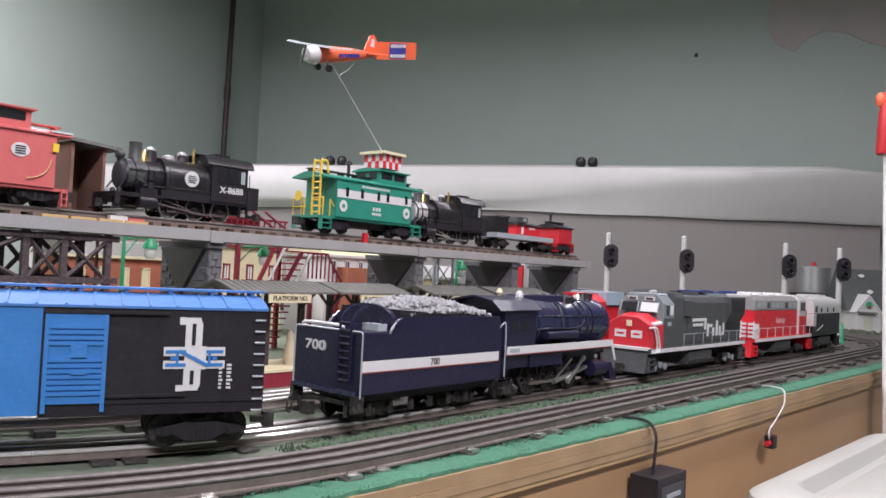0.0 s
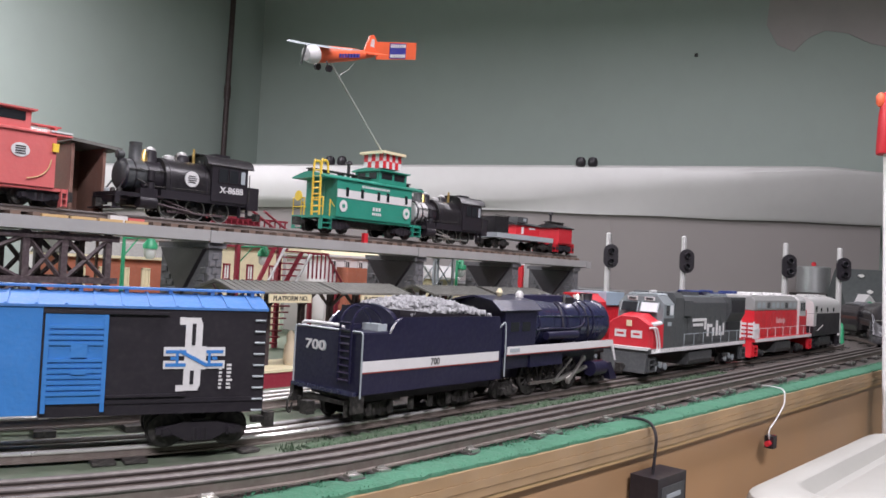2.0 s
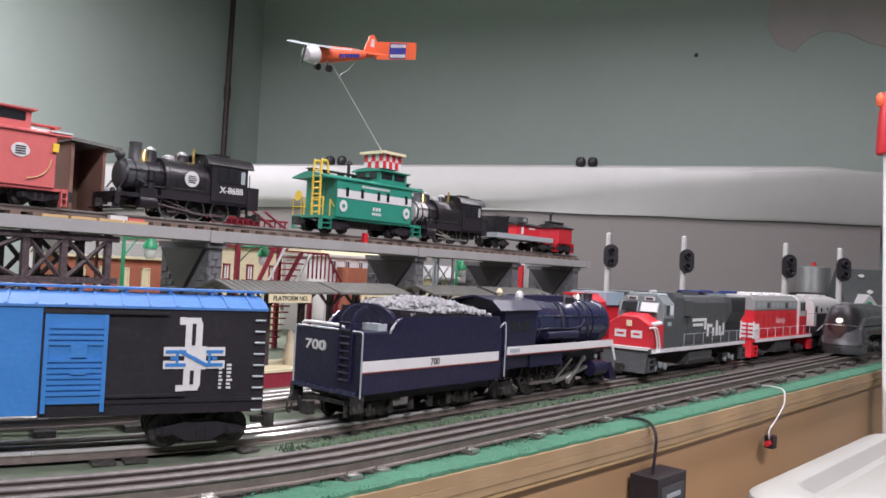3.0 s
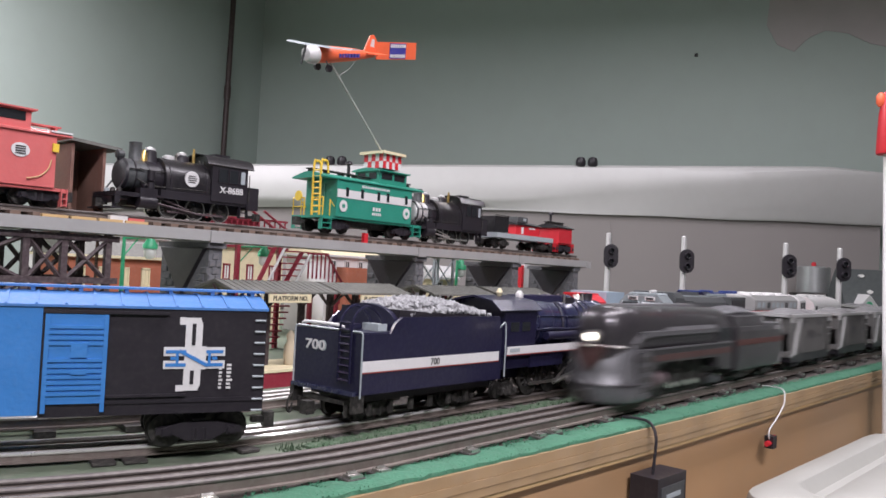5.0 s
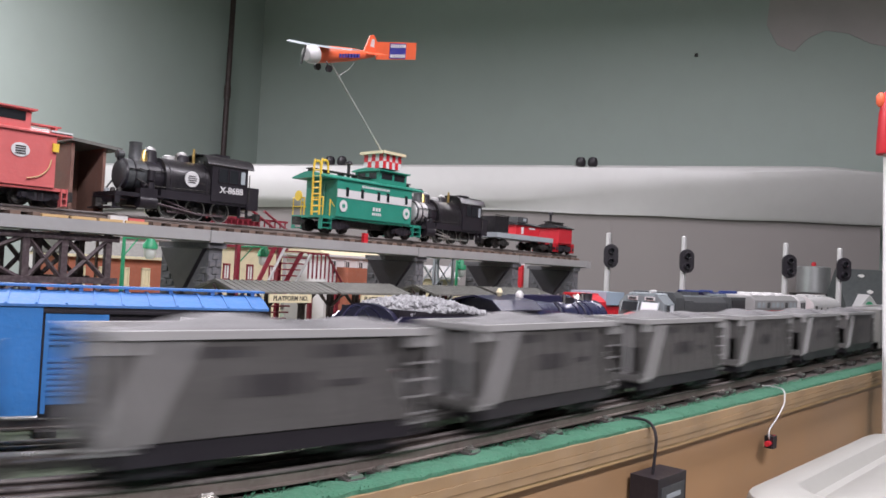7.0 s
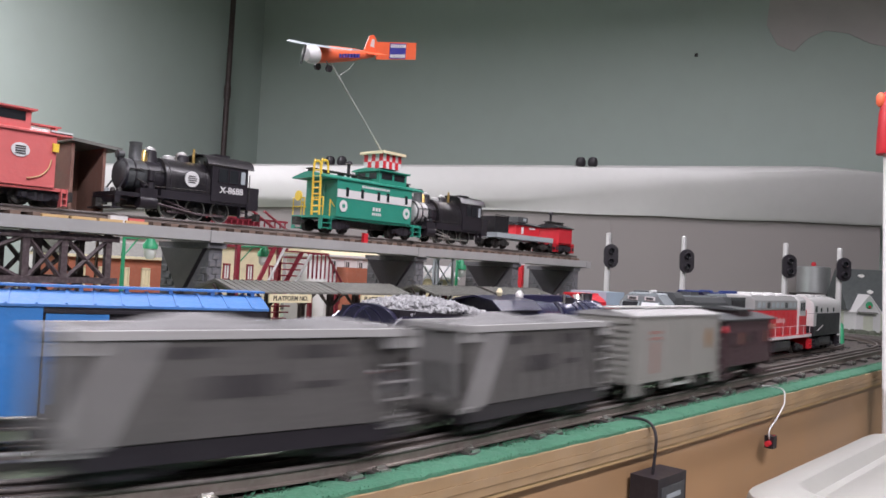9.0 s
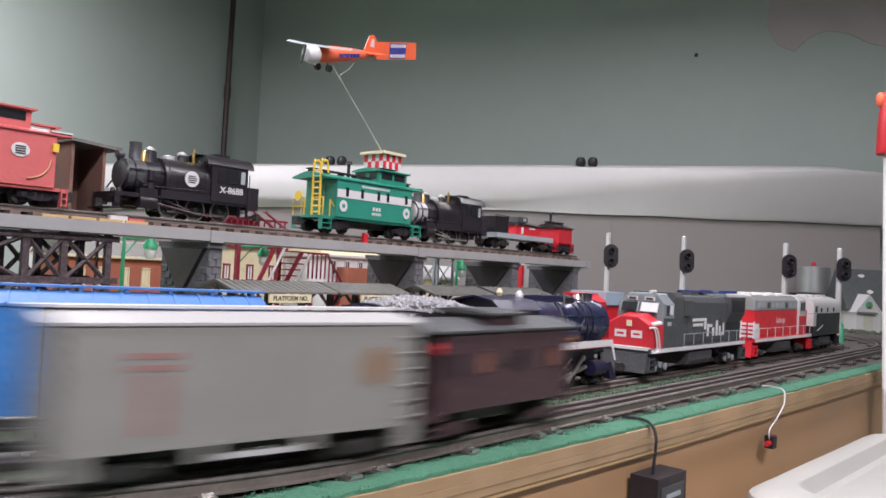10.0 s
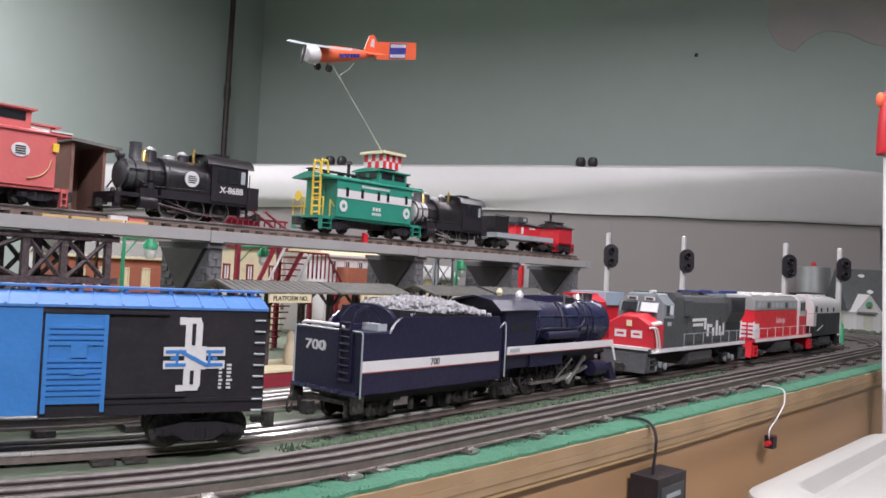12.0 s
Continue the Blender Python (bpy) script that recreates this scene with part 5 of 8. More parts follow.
# dark girder bents under the raised line
bent = tagged(new("girder_bridge"), "dark maroon steel girder bent under the raised line", "bridge")
for xx in (0.205, 0.29, 0.325, 0.368):
    b = B()
    for y in (YE - 0.03, YE + 0.03):
        box(b, xx - 0.003, xx + 0.003, y - 0.003, y + 0.003, 0.0, DZ - 0.0125)
    for z in (0.05, 0.10):
        box(b, xx - 0.002, xx + 0.002, YE - 0.03, YE + 0.03, z, z + 0.005)
    part("post", b, RUST, bent)
for x0, x1 in ((0.205, 0.29), (0.29, 0.325), (0.325, 0.368)):
    for y in (YE - 0.031, YE + 0.031):
        for z0, z1 in ((0.055, 0.102), (0.103, 0.145)):
            b = B()
            cyl(b, (x0, y, z0), (x1, y, z1), 0.0024, 0.0024, 4)
            cyl(b, (x0, y, z1), (x1, y, z0), 0.0024, 0.0024, 4)
            part("brace", b, RUST, bent)
for z in (0.048, 0.101, 0.143):
    part("beam", box(B(), 0.18, 0.378, YE - 0.034, YE - 0.027, z, z + 0.006), RUST, bent)
    part("beam", box(B(), 0.18, 0.378, YE + 0.027, YE + 0.034, z, z + 0.006), RUST, bent)


# ---- trains on the raised line ----
def caboose(name, label, m, L, w, z0, z1, body, roofm, railm, cupola=(0.0, 0.03), rail_ends=(-1, 1), P=0.026, steprm=None):
    c = thing(name, label, "train car", m)
    part("body", box(B(), -L, L, -w, w, z0, z1), body, c, bevel=0.0008)
    part("roof", prism(B(), roof_profile(w + 0.001, z1 + 0.0012, z1 + 0.008), -L - P, L + P), roofm, c)
    b = B()
    for y in (-0.004, 0.0, 0.004):
        box(b, -L - P, L + P, y - 0.0017, y + 0.0017, z1 + 0.0110, z1 + 0.0124)
    for i in range(8):
        x = -L - P + 0.005 + i * (2 * L + 2 * P - 0.01) / 7
        box(b, x - 0.001, x + 0.001, -0.006, 0.006, z1 + 0.006, z1 + 0.0112)
    part("roof_walk", b, CABRED if roofm is CABRED else DARK, c)
    cx0, cx1 = cupola or (0, 0)
    if cupola:
        cup = part("cupola", box(B(), cx0, cx1, -w + 0.006, w - 0.006, z1 + 0.003, z1 + 0.021), body, c, bevel=0.0008)
        part("cupola_roof", prism(B(), roof_profile(w - 0.003, z1 + 0.022, z1 + 0.0255), cx0 - 0.004, cx1 + 0.004), roofm, cup)
        for s in (-1, 1):
            for x in (cx0 + 0.004, (cx0 + cx1) / 2 + 0.002):
                part("window", box(B(), x, x + (cx1 - cx0) / 2 - 0.007, *sorted((s * (w - 0.0065), s * (w - 0.0055))), z1 + 0.010, z1 + 0.0185), GLASS, cup)
        for y in (-0.018, 0.004):
            part("window", box(B(), cx0 - 0.0005, cx0 + 0.001, y, y + 0.014, z1 + 0.010, z1 + 0.0185), GLASS, cup)
    b = B()
    box(b, -L - P, L + P, -w + 0.002, w - 0.002, z0 - 0.003, z0)
    for e in (-1, 1):
        for s in (-1, 1):
            x0, x1 = sorted((e * (L + 0.008), e * (L + P - 0.002)))
            for k in range(3):
                box(b, x0, x1, *sorted((s * (w - 0.007), s * w)), z0 - 0.004 - k * 0.006, z0 - 0.003 - k * 0.006)
            box(b, x0 - 0.001, x0, *sorted((s * (w - 0.007), s * w)), z0 - 0.017, z0)
            box(b, x1, x1 + 0.001, *sorted((s * (w - 0.007), s * w)), z0 - 0.017, z0)
    part("platform", b, steprm or body, c, bevel=0)
    for e in rail_ends:
        b = B()
        x = e * (L + P - 0.002)
        for s in (-1, 1):
            tube(b, [(e * (L + 0.001), s * (w - 0.002), z0 + 0.012), (e * (L + 0.010), s * (w - 0.002), z0 + 0.020), (e * (L + 0.010), s * (w - 0.002), z0)], 0.0008, 5)
            tube(b, [(x, s * (w - 0.001), z0), (x, s * (w - 0.001), z0 + 0.022), (x, s * 0.007, z0 + 0.022), (x, s * 0.007, z0)], 0.0009, 5)
            tube(b, [(x, s * (w - 0.001), z0 + 0.011), (x, s * 0.007, z0 + 0.011)], 0.0008, 5)
        part("end_railing", b, railm, c)
        b = B()
        y0, y1 = -0.0235, -0.0095
        for y in (y0, y1):
            tube(b, bend([(x + e * 0.001, y, z0), (x + e * 0.001, y, z1 + 0.014), (x - e * 0.003, y, z1 + 0.0205), (x - e * 0.010, y, z1 + 0.019), (x - e * 0.012, y, z1 + 0.006)], 4), 0.0017, 6)
        for i in range(8):
            z = z0 + 0.004 + i * (z1 + 0.012 - z0) / 8
            tube(b, [(x + e * 0.001, y0, z), (x + e * 0.001, y1, z)], 0.0012, 5)
        part("ladder", b, railm, c)
        part("brake_wheel", lathe(B(), [(-0.001, 0.0065), (0.001, 0.0065)], (x + e * 0.002, 0.012, z0 + 0.024), "x", 14), railm, c)
        part("door", box(B(), *sorted((e * L, e * (L + 0.0008))), -0.008, 0.008, z0 + 0.001, z1 - 0.006), GLASS if body is BROWN else body, c)
    b = lathe(B(), [(0, 0.0024), (0.021, 0.0024), (0.021, 0.0055), (0.024, 0.005), (0.026, 0.001)], (-L * 0.30, 0.004, z1 + 0.005), "z", 10)
    part("smoke_jack", b, BLACK, c, smooth=True)
    for x in (-L + 0.010, L - 0.010):
        truck(c, x, 0.0095, 0.030, BLACK)
    part("underframe", box(B(), -L + 0.03, L - 0.03, -0.012, 0.012, 0.010, z0 - 0.002), DARK, c)
    for s in (-1, 1):
        coupler(c, s * (L + P), s)
    return c


rc = caboose("caboose", "salmon red plastic caboose with a round white emblem", pose(0.200, YE, ER), 0.112, 0.031, 0.018, 0.068, CABRED, CABRED, YELLOW, (-0.028, 0.090), (), 0.014, CABRED)
b = lathe(B(), [(-0.0310, 0.0082), (-0.0318, 0.0082)], (0.080, 0, 0.050), "y", 20, 1.0, 0.8)
em = part("emblem", b, WHITE, rc, "white oval emblem")
b = B()
for k in range(4):
    box(b, 0.0755, 0.0845, -0.0322, -0.0318, 0.0460 + k * 0.0022, 0.0472 + k * 0.0022)
part("lettering", b, DARK, em)
b = B()
box(b, 0.108, 0.1135, -0.0335, -0.031, 0.052, 0.060)
part("marker_lamp", b, YELLOW, rc, bevel=0.001)
b = B()
tube(b, bend([(0.0865, -0.0325, 0.0245), (0.097, -0.0325, 0.0275), (0.1045, -0.0325, 0.0345), (0.1075, -0.0325, 0.0440)]), 0.0006, 5)
part("grab_rail", b, BEAD, rc, "thin cream curved grab rail")
# plain white strip along the roof edge
part("roof_light", box(B(), 0.106, 0.1262, -0.0325, -0.022, 0.0705, 0.0722), WHITE, rc, "white strip at the roof edge")

# brown shed behind the caboose end
shed = thing("wooden_shed", "small brown wooden shed with a flat grey roof", "shed", pose(0.364, YE + 0.045, DZ - 0.012))
b = B()
for x0, x1, y0, y1 in ((-0.018, -0.015, -0.03, 0.03), (0.015, 0.018, -0.03, 0.03), (-0.018, 0.018, 0.027, 0.03)):
    box(b, x0, x1, y0, y1, -0.004, 0.092)
part("wall", b, SHEDBROWN, shed)
part("roof", box(B(), -0.028, 0.026, -0.036, 0.034, 0.0922, 0.0955, pose(0, 0, 0, 0, 4, 0)), ROOFGREY, shed, bevel=0.0008)
for y in (-0.02, 0.02):
    part("post", box(B(), 0.0182, 0.0202, y - 0.002, y + 0.002, -0.151, 0.090), SHEDBROWN, shed)


def squeeze_body(c, k):
    """Shortens a car's body and roof along its length, but not its trucks."""
    for o in c.children:
        moved = o.name.split(".")[0] in ("truck", "coupler", "brake_wheel")
        for q in (o, *o.children_recursive):
            if moved:
                q.data.transform(Matrix.Translation(((k - 1) * (0.075 if q.data.vertices[0].co.x > 0 else -0.075), 0, 0)))
            else:
                q.data.transform(Matrix.Diagonal((k, 1, 1, 1)))


def switcher(m, number, silver_front=False, k=1.0):
    """A six-coupled tank engine that faces -x."""
    c = thing("steam_locomotive", ("black six-wheel toy steam locomotive with white lettering" if not silver_front else "black toy steam locomotive with a silver smokebox front"), "locomotive", m)
    cz = 0.049
    boiler = part("boiler", lathe(B(), [(-0.087, 0.006), (-0.0865, 0.0175), (-0.084, 0.0195), (-0.060, 0.0195), (-0.059, 0.0202), (-0.03, 0.0206), (0.03, 0.0226)], (0, 0, cz), "x", 26), BLACK, c, smooth=True)
    part("smokebox_door", lathe(B(), [(-0.0905, 0.003), (-0.090, 0.011), (-0.088, 0.0165), (-0.0865, 0.0178)], (0, 0, cz), "x", 22), SILVER if silver_front else GREY, boiler, smooth=True)
    part("smokebox", lathe(B(), [(-0.0842, 0.0198), (-0.0605, 0.0198), (-0.0603, 0.0190)], (0, 0, cz), "x", 26), GREY if not silver_front else SILVER, boiler, smooth=True)
    for x in (-0.075, -0.058, -0.043):
        part("boiler_band", lathe(B(), [(x - 0.0008, 0.010), (x - 0.0008, 0.0208), (x + 0.0008, 0.0208), (x + 0.0008, 0.010)], (0, 0, cz), "x", 24), BLACK, boiler)
    part("chimney", lathe(B(), [(0.014, 0.011), (0.020, 0.0078), (0.038, 0.0074), (0.0405, 0.0080), (0.041, 0.006), (0.033, 0.005)], (-0.068, 0, cz), "z", 18), GREY, boiler, smooth=True)
    part("bell", lathe(B(), [(0.018, 0.0050), (0.024, 0.0042), (0.030, 0.003), (0.033, 0.001)], (-0.0585, -0.003, cz), "z", 14), BRASS, boiler, "brass bell", smooth=True)
    for x, r, h in ((-0.049, 0.0085, 0.036), (-0.006, 0.0100, 0.0350)):
        part("dome", lathe(B(), [(0.014, r * 1.2), (0.021, r), (h - 0.004, r * 0.92), (h - 0.001, r * 0.55), (h, 0.001)], (x, 0, cz), "z", 18), BLACK, boiler, smooth=True)
    b = B()
    cyl(b, (0.0085, -0.004, cz + 0.024), (0.0085, -0.004, cz + 0.0435), 0.0021, 0.0017, 8)
    part("whistle", b, BRASS, boiler, "brass whistle")
    b = B()
    for s in (-1, 1):
        tube(b, [(-0.084, s * 0.0205, cz + 0.006), (0.02, s * 0.0235, cz + 0.008)], 0.0007, 6)
        for x in (-0.07, -0.04, -0.01, 0.015):
            cyl(b, (x, s * 0.018, cz + 0.007), (x, s * 0.0225, cz + 0.007), 0.001, 0.001, 6)
    cyl(b, (0.022, -0.008, cz + 0.018), (0.022, -0.008, cz + 0.030), 0.0022, 0.001, 8)
    part("handrail", b, DARK, boiler)
    b = lathe(B(), [(-0.091, 0.0035), (-0.0905, 0.0052), (-0.083, 0.0048), (-0.081, 0.002)], (0, 0, cz + 0.0235), "x", 14)
    part("lamp", b, GREY, boiler, smooth=True)
    part("lamp_stand", box(B(), -0.089, -0.083, -0.003, 0.003, cz + 0.016, cz + 0.0195), BLACK, boiler)
    for x in (-0.049, -0.006):
        part("dome_cap", lathe(B(), [(0.0330, 0.0062), (0.0360, 0.0060), (0.038, 0.0015)], (x, 0, cz), "z", 12), SILVER, boiler, smooth=True)
    b = B()
    for x, y, h in ((-0.018, -0.008, 0.034), (-0.026, 0.004, 0.031), (0.016, -0.006, 0.029)):
        cyl(b, (x, y, cz + 0.018), (x, y, cz + h), 0.0013, 0.0010, 7)
        cyl(b, (x - 0.0025, y, cz + h - 0.003), (x + 0.0025, y, cz + h - 0.003), 0.0007, 0.0007, 5)
    part("safety_valve", b, STEEL, boiler)
    for s in (-1, 1):
        b = B()
        cyl(b, (-0.058, s * 0.0225, cz - 0.006), (-0.058, s * 0.0225, cz + 0.006), 0.0042, 0.0042, 12)
        cyl(b, (-0.058, s * 0.0225, cz - 0.016), (-0.058, s * 0.0225, cz - 0.008), 0.0048, 0.0048, 12)
        part("air_pump", b, BLACK, boiler, smooth=True)
        part("pipe", tube(B(), bend([(-0.075, s * 0.019, cz - 0.004), (-0.060, s * 0.024, cz - 0.012), (-0.03, s * 0.0262, cz - 0.012), (0.02, s * 0.0262, cz - 0.011)]), 0.0009, 6), DARK, boiler)
        part("steam_pipe", cyl(B(), (-0.066, s * 0.015, cz - 0.008), (-0.064, s * 0.023, 0.034), 0.0035, 0.0035, 10), BLACK, boiler, smooth=True)
    # saddle tank skirts and cab
    b = B()
    for s in (-1, 1):
        box(b, -0.046, 0.03, *sorted((s * 0.018, s * 0.0265)), 0.026, 0.034)
    box(b, -0.092, 0.092, -0.027, 0.027, 0.0235, 0.0262)
    box(b, -0.080, 0.080, -0.010, 0.010, 0.012, 0.026)
    part("running_board", b, BLACK, c)
    roofline = [(0.0285, 0.072), (0.025, 0.0795), (0.017, 0.0845), (0.0, 0.0872), (-0.017, 0.0845), (-0.025, 0.0795), (-0.0285, 0.072)]
    cab = part("cab", prism(B(), [(-0.0285, 0.0262), (0.0285, 0.0262)] + roofline, 0.022, 0.076), BLACK, c, bevel=0.0008)
    over = [(y * 1.07, z + 0.0016) for y, z in roofline]
    part("cab_roof", prism(B(), over + [(y * 1.03, z + 0.0004) for y, z in roofline[::-1]], 0.014, 0.084), SOOT, cab, "black rounded cab roof", smooth=True)
    part("roof_hatch", box(B(), 0.036, 0.058, -0.011, 0.011, 0.0875, 0.0902), BLACK, cab, bevel=0.0008)
    for s in (-1, 1):
        # rear pane is opaque pale grey, painting in light seen through it
        for x0, x1, mm in ((0.0645, 0.0715, PALEGREY), (0.0475, 0.0600, GLASS), (0.0315, 0.0445, GLASS)):
            wn = part("window", box(B(), x0, x1, *sorted((s * 0.028, s * 0.0290)), 0.0525, 0.0690), mm, cab, "cab window painted pale as light seen through" if mm is PALEGREY else "")
            b = B()
            for x in (x0 - 0.0008, x1):
                box(b, x, x + 0.0008, *sorted((s * 0.0282, s * 0.0296)), 0.0517, 0.0698)
            box(b, x0, x1, *sorted((s * 0.0282, s * 0.0296)), 0.0517, 0.0525)
            part("window_frame", b, BLACK, wn)
        part("grab_rail", tube(B(), [(0.0775, s * 0.0300, 0.030), (0.0775, s * 0.0300, 0.066)], 0.0007, 5), DARK, cab)
        b = B()
        for z in (0.008, 0.015):
            box(b, 0.066, 0.078, *sorted((s * 0.023, s * 0.0285)), z, z + 0.0012)
        box(b, 0.0655, 0.0665, *sorted((s * 0.023, s * 0.0285)), 0.008, 0.0235)
        box(b, 0.0775, 0.0785, *sorted((s * 0.023, s * 0.0285)), 0.008, 0.0235)
        part("cab_step", b, BLACK, c)
    part("bunker", box(B(), 0.0762, 0.094, -0.0285, 0.0285, 0.020, 0.0500), BLACK, c, bevel=0.0012)
    part("tail_lamp", lathe(B(), [(0.0, 0.0035), (0.008, 0.0042), (0.010, 0.003)], (0.082, 0, 0.0502), "z", 10), GREY, c, smooth=True)
    # saddle tank over the boiler
    hoop = [(0.0268 * math.cos(a), 0.0475 + 0.0278 * math.sin(a)) for a in [math.pi * i / 14 for i in range(15)]]
    saddle = part("saddle_tank", prism(B(), [(-0.0268, 0.034), (0.0268, 0.034)] + hoop, -0.0400, 0.0215), SOOT, c, "sooty black saddle tank", bevel=0.0012, smooth=True)
    for x in (-0.034, 0.016):
        part("tank_band", prism(B(), [(-0.0272, 0.034), (0.0272, 0.034)] + [(y * 1.018, 0.0475 + (z - 0.0475) * 1.018) for y, z in hoop], x - 0.0009, x + 0.0009), BLACK, saddle)
    part("filler_cap", lathe(B(), [(0.0, 0.0075), (0.004, 0.0075), (0.0055, 0.004)], (-0.024, 0, 0.0745), "z", 14), SILVER, saddle, smooth=True)
    if number:
        words("lettering", number, 0.0115, WHITE, cab, pose(0.0515, -0.0289, 0.0420) @ NEARSIDE, 0.0002, "white lettering")
        em = part("emblem", lathe(B(), [(-0.0262, 0.0098), (-0.0280, 0.0098)], (-0.006, 0, 0.0510), "y", 24), WHITE, c, "white oval emblem")
        b = B()
        for q in range(4):
            box(b, -0.0130 + abs(q - 1.5) * 0.0015, 0.0010 - abs(q - 1.5) * 0.0015, -0.0284, -0.0280, 0.0462 + q * 0.0026, 0.0474 + q * 0.0026)
        part("lettering", b, BLACK, em)
    else:
        b = B()
        for q in range(9):
            box(b, -0.040 + q * 0.0048, -0.037 + q * 0.0048, -0.0229, -0.0222, 0.050, 0.0535)
        part("lettering", b, BRASS, c)
    for x in (-0.030, 0.006, 0.042):
        for s in (-1, 1):
            b = B()
            spoked(b, x, -s * 0.017, 0.0135, 0.0135, 10)
            part("driving_wheel", b, DARK, c)
            part("tyre", lathe(B(), [(-0.0016, 0.0126), (-0.0016, 0.0137), (0.0016, 0.0137), (0.0016, 0.0126)], (x, -s * 0.0171, 0.0135), "y", 24, 1.0, 1.0, False), STEEL, c)
    for s in (-1, 1):
        b = B()
        box(b, -0.034, 0.046, *sorted((s * 0.0198, s * 0.0212)), 0.007, 0.0095)
        part("side_rod", b, STEEL if silver_front else RUST, c)
        b = B()
        cyl(b, (0.006, s * 0.0225, 0.008), (-0.052, s * 0.0225, 0.017), 0.0015, 0.0015, 6)
        cyl(b, (-0.045, s * 0.0225, 0.023), (-0.005, s * 0.0225, 0.012), 0.0011, 0.0011, 6)
        part("main_rod", b, STEEL if silver_front else RUST, c)
        part("cylinder", cyl(B(), (-0.074, s * 0.0235, 0.017), (-0.052, s * 0.0235, 0.017), 0.0080, 0.0080, 16), BLACK, c, smooth=True)
        part("steam_chest", box(B(), -0.074, -0.052, s * 0.0235 - 0.006, s * 0.0235 + 0.006, 0.022, 0.033), BLACK, c, bevel=0.001)
    part("front_deck", box(B(), -0.1035, -0.074, -0.0285, 0.0285, 0.0215, 0.0262), BLACK, c, bevel=0.0008)
    for y in (-0.020, -0.007, 0.008, 0.021):
        part("deck_fitting", lathe(B(), [(0.0, 0.0035), (0.004, 0.003), (0.0055, 0.001)], (-0.0975 + abs(y) * 0.1, y, 0.0263), "z", 8), DARK if y < 0 else PALEGREY, c, smooth=True)
    b = B()
    box(b, -0.104, -0.098, -0.029, 0.029, 0.013, 0.021)
    box(b, -0.109, -0.096, -0.029, 0.029, 0.006, 0.008)
    for y in (-0.024, 0.024):
        box(b, -0.104, -0.101, y - 0.002, y + 0.002, 0.006, 0.024)
    tube(b, [(-0.100, -0.020, 0.021), (-0.086, -0.014, 0.044)], 0.001, 5)
    tube(b, [(-0.100, 0.020, 0.021), (-0.086, 0.014, 0.044)], 0.001, 5)
    box(b, -0.100, -0.086, -0.024, 0.024, 0.017, 0.026)
    part("pilot_beam", b, BLACK, c)
    for s in (-1, 1):
        coupler(c, s * 0.100, s)
    return c


switcher(pose(0.466, YE, ER) @ Matrix.Scale(0.88, 4), "X-8688")
gc = caboose("caboose", "jade green caboose with a white window band and yellow ladders", pose(0.737, YE, ER) @ Matrix.Scale(1.035, 4), 0.079, 0.030, 0.021, 0.0685, GREEN, GREEN, YELLOW, (0.012, 0.072), (-1,))
part("window_band", box(B(), -0.078, 0.078, -0.0306, -0.030, 0.0455, 0.0560), WHITE, gc, "white band")
for x in (-0.062, -0.032, 0.002, 0.022, 0.063):
    w_ = part("window", box(B(), x, x + 0.0052, -0.0312, -0.0304, 0.0475, 0.0590), GLASS, gc)
    part("window_frame", box(B(), x - 0.0008, x + 0.006, -0.0310, -0.0303, 0.0592, 0.0602), GREEN, w_)
for x in (-0.066, 0.067):
    part("emblem", lathe(B(), [(-0.0306, 0.0075), (-0.0312, 0.0075)], (x, 0, 0.035), "y", 16), WHITE, gc, "round white emblem")
    part("emblem", lathe(B(), [(-0.0312, 0.0028), (-0.0316, 0.0028)], (x, 0, 0.035), "y", 10), GREEN, gc)
b = B()
for q in range(3):
    box(b, -0.006 + q * 0.006, -0.002 + q * 0.006, -0.0306, -0.030, 0.0335, 0.038)
for q in range(5):
    box(b, -0.007 + q * 0.004, -0.0045 + q * 0.004, -0.0306, -0.030, 0.0275, 0.031)
for q in range(16):
    box(b, -0.030 + q * 0.0037, -0.0278 + q * 0.0037, -0.0306, -0.030, 0.0615, 0.0645)
part("lettering", b, WHITE, gc, "small white lettering, not legible")
# chequered beacon box on the cupola
beacon = part("beacon_box", box(B(), 0.0235, 0.0638, -0.0185, 0.0185, 0.0945, 0.114), WHITE, gc, "white and red chequered box")
b = B()
for r in range(2):
    for q in range(6):
        if (r + q) % 2 == 0:
            box(b, 0.0237 + q * 0.00666, 0.0237 + (q + 1) * 0.00666, -0.0190, -0.0184, 0.0945 + r * 0.00975, 0.10425 + r * 0.00975)
        if (r + q) % 2 == 1 and q < 5:
            box(b, 0.0231, 0.0237, -0.0184 + q * 0.00736, -0.0184 + (q + 1) * 0.00736, 0.0945 + r * 0.00975, 0.10425 + r * 0.00975)
part("check", b, BRIGHTRED, beacon)
part("beacon_roof", box(B(), 0.0185, 0.0690, -0.0235, 0.0235, 0.114, 0.1178), CREAM, beacon, "cream flat roof", bevel=0.001)
squeeze_body(gc, 0.87)

switcher(pose(0.914, YE, ER) @ Matrix.Scale(0.88, 4), "", True)
fc = thing("flat_car", "grey work flat car with a dark bin and red load", "train car", pose(1.105, YE, ER))
part("body", box(B(), -0.085, 0.085, -0.029, 0.029, 0.018, 0.026), PALEGREY, fc, bevel=0.001)
part("bin", box(B(), -0.083, -0.045, -0.022, 0.024, 0.026, 0.0535), SOOT, fc, "sooty black coal bin", bevel=0.002)
part("bin_rail", tube(B(), [(-0.084, -0.0235, 0.055), (-0.044, -0.0235, 0.055)], 0.0010, 6), DARK, fc)
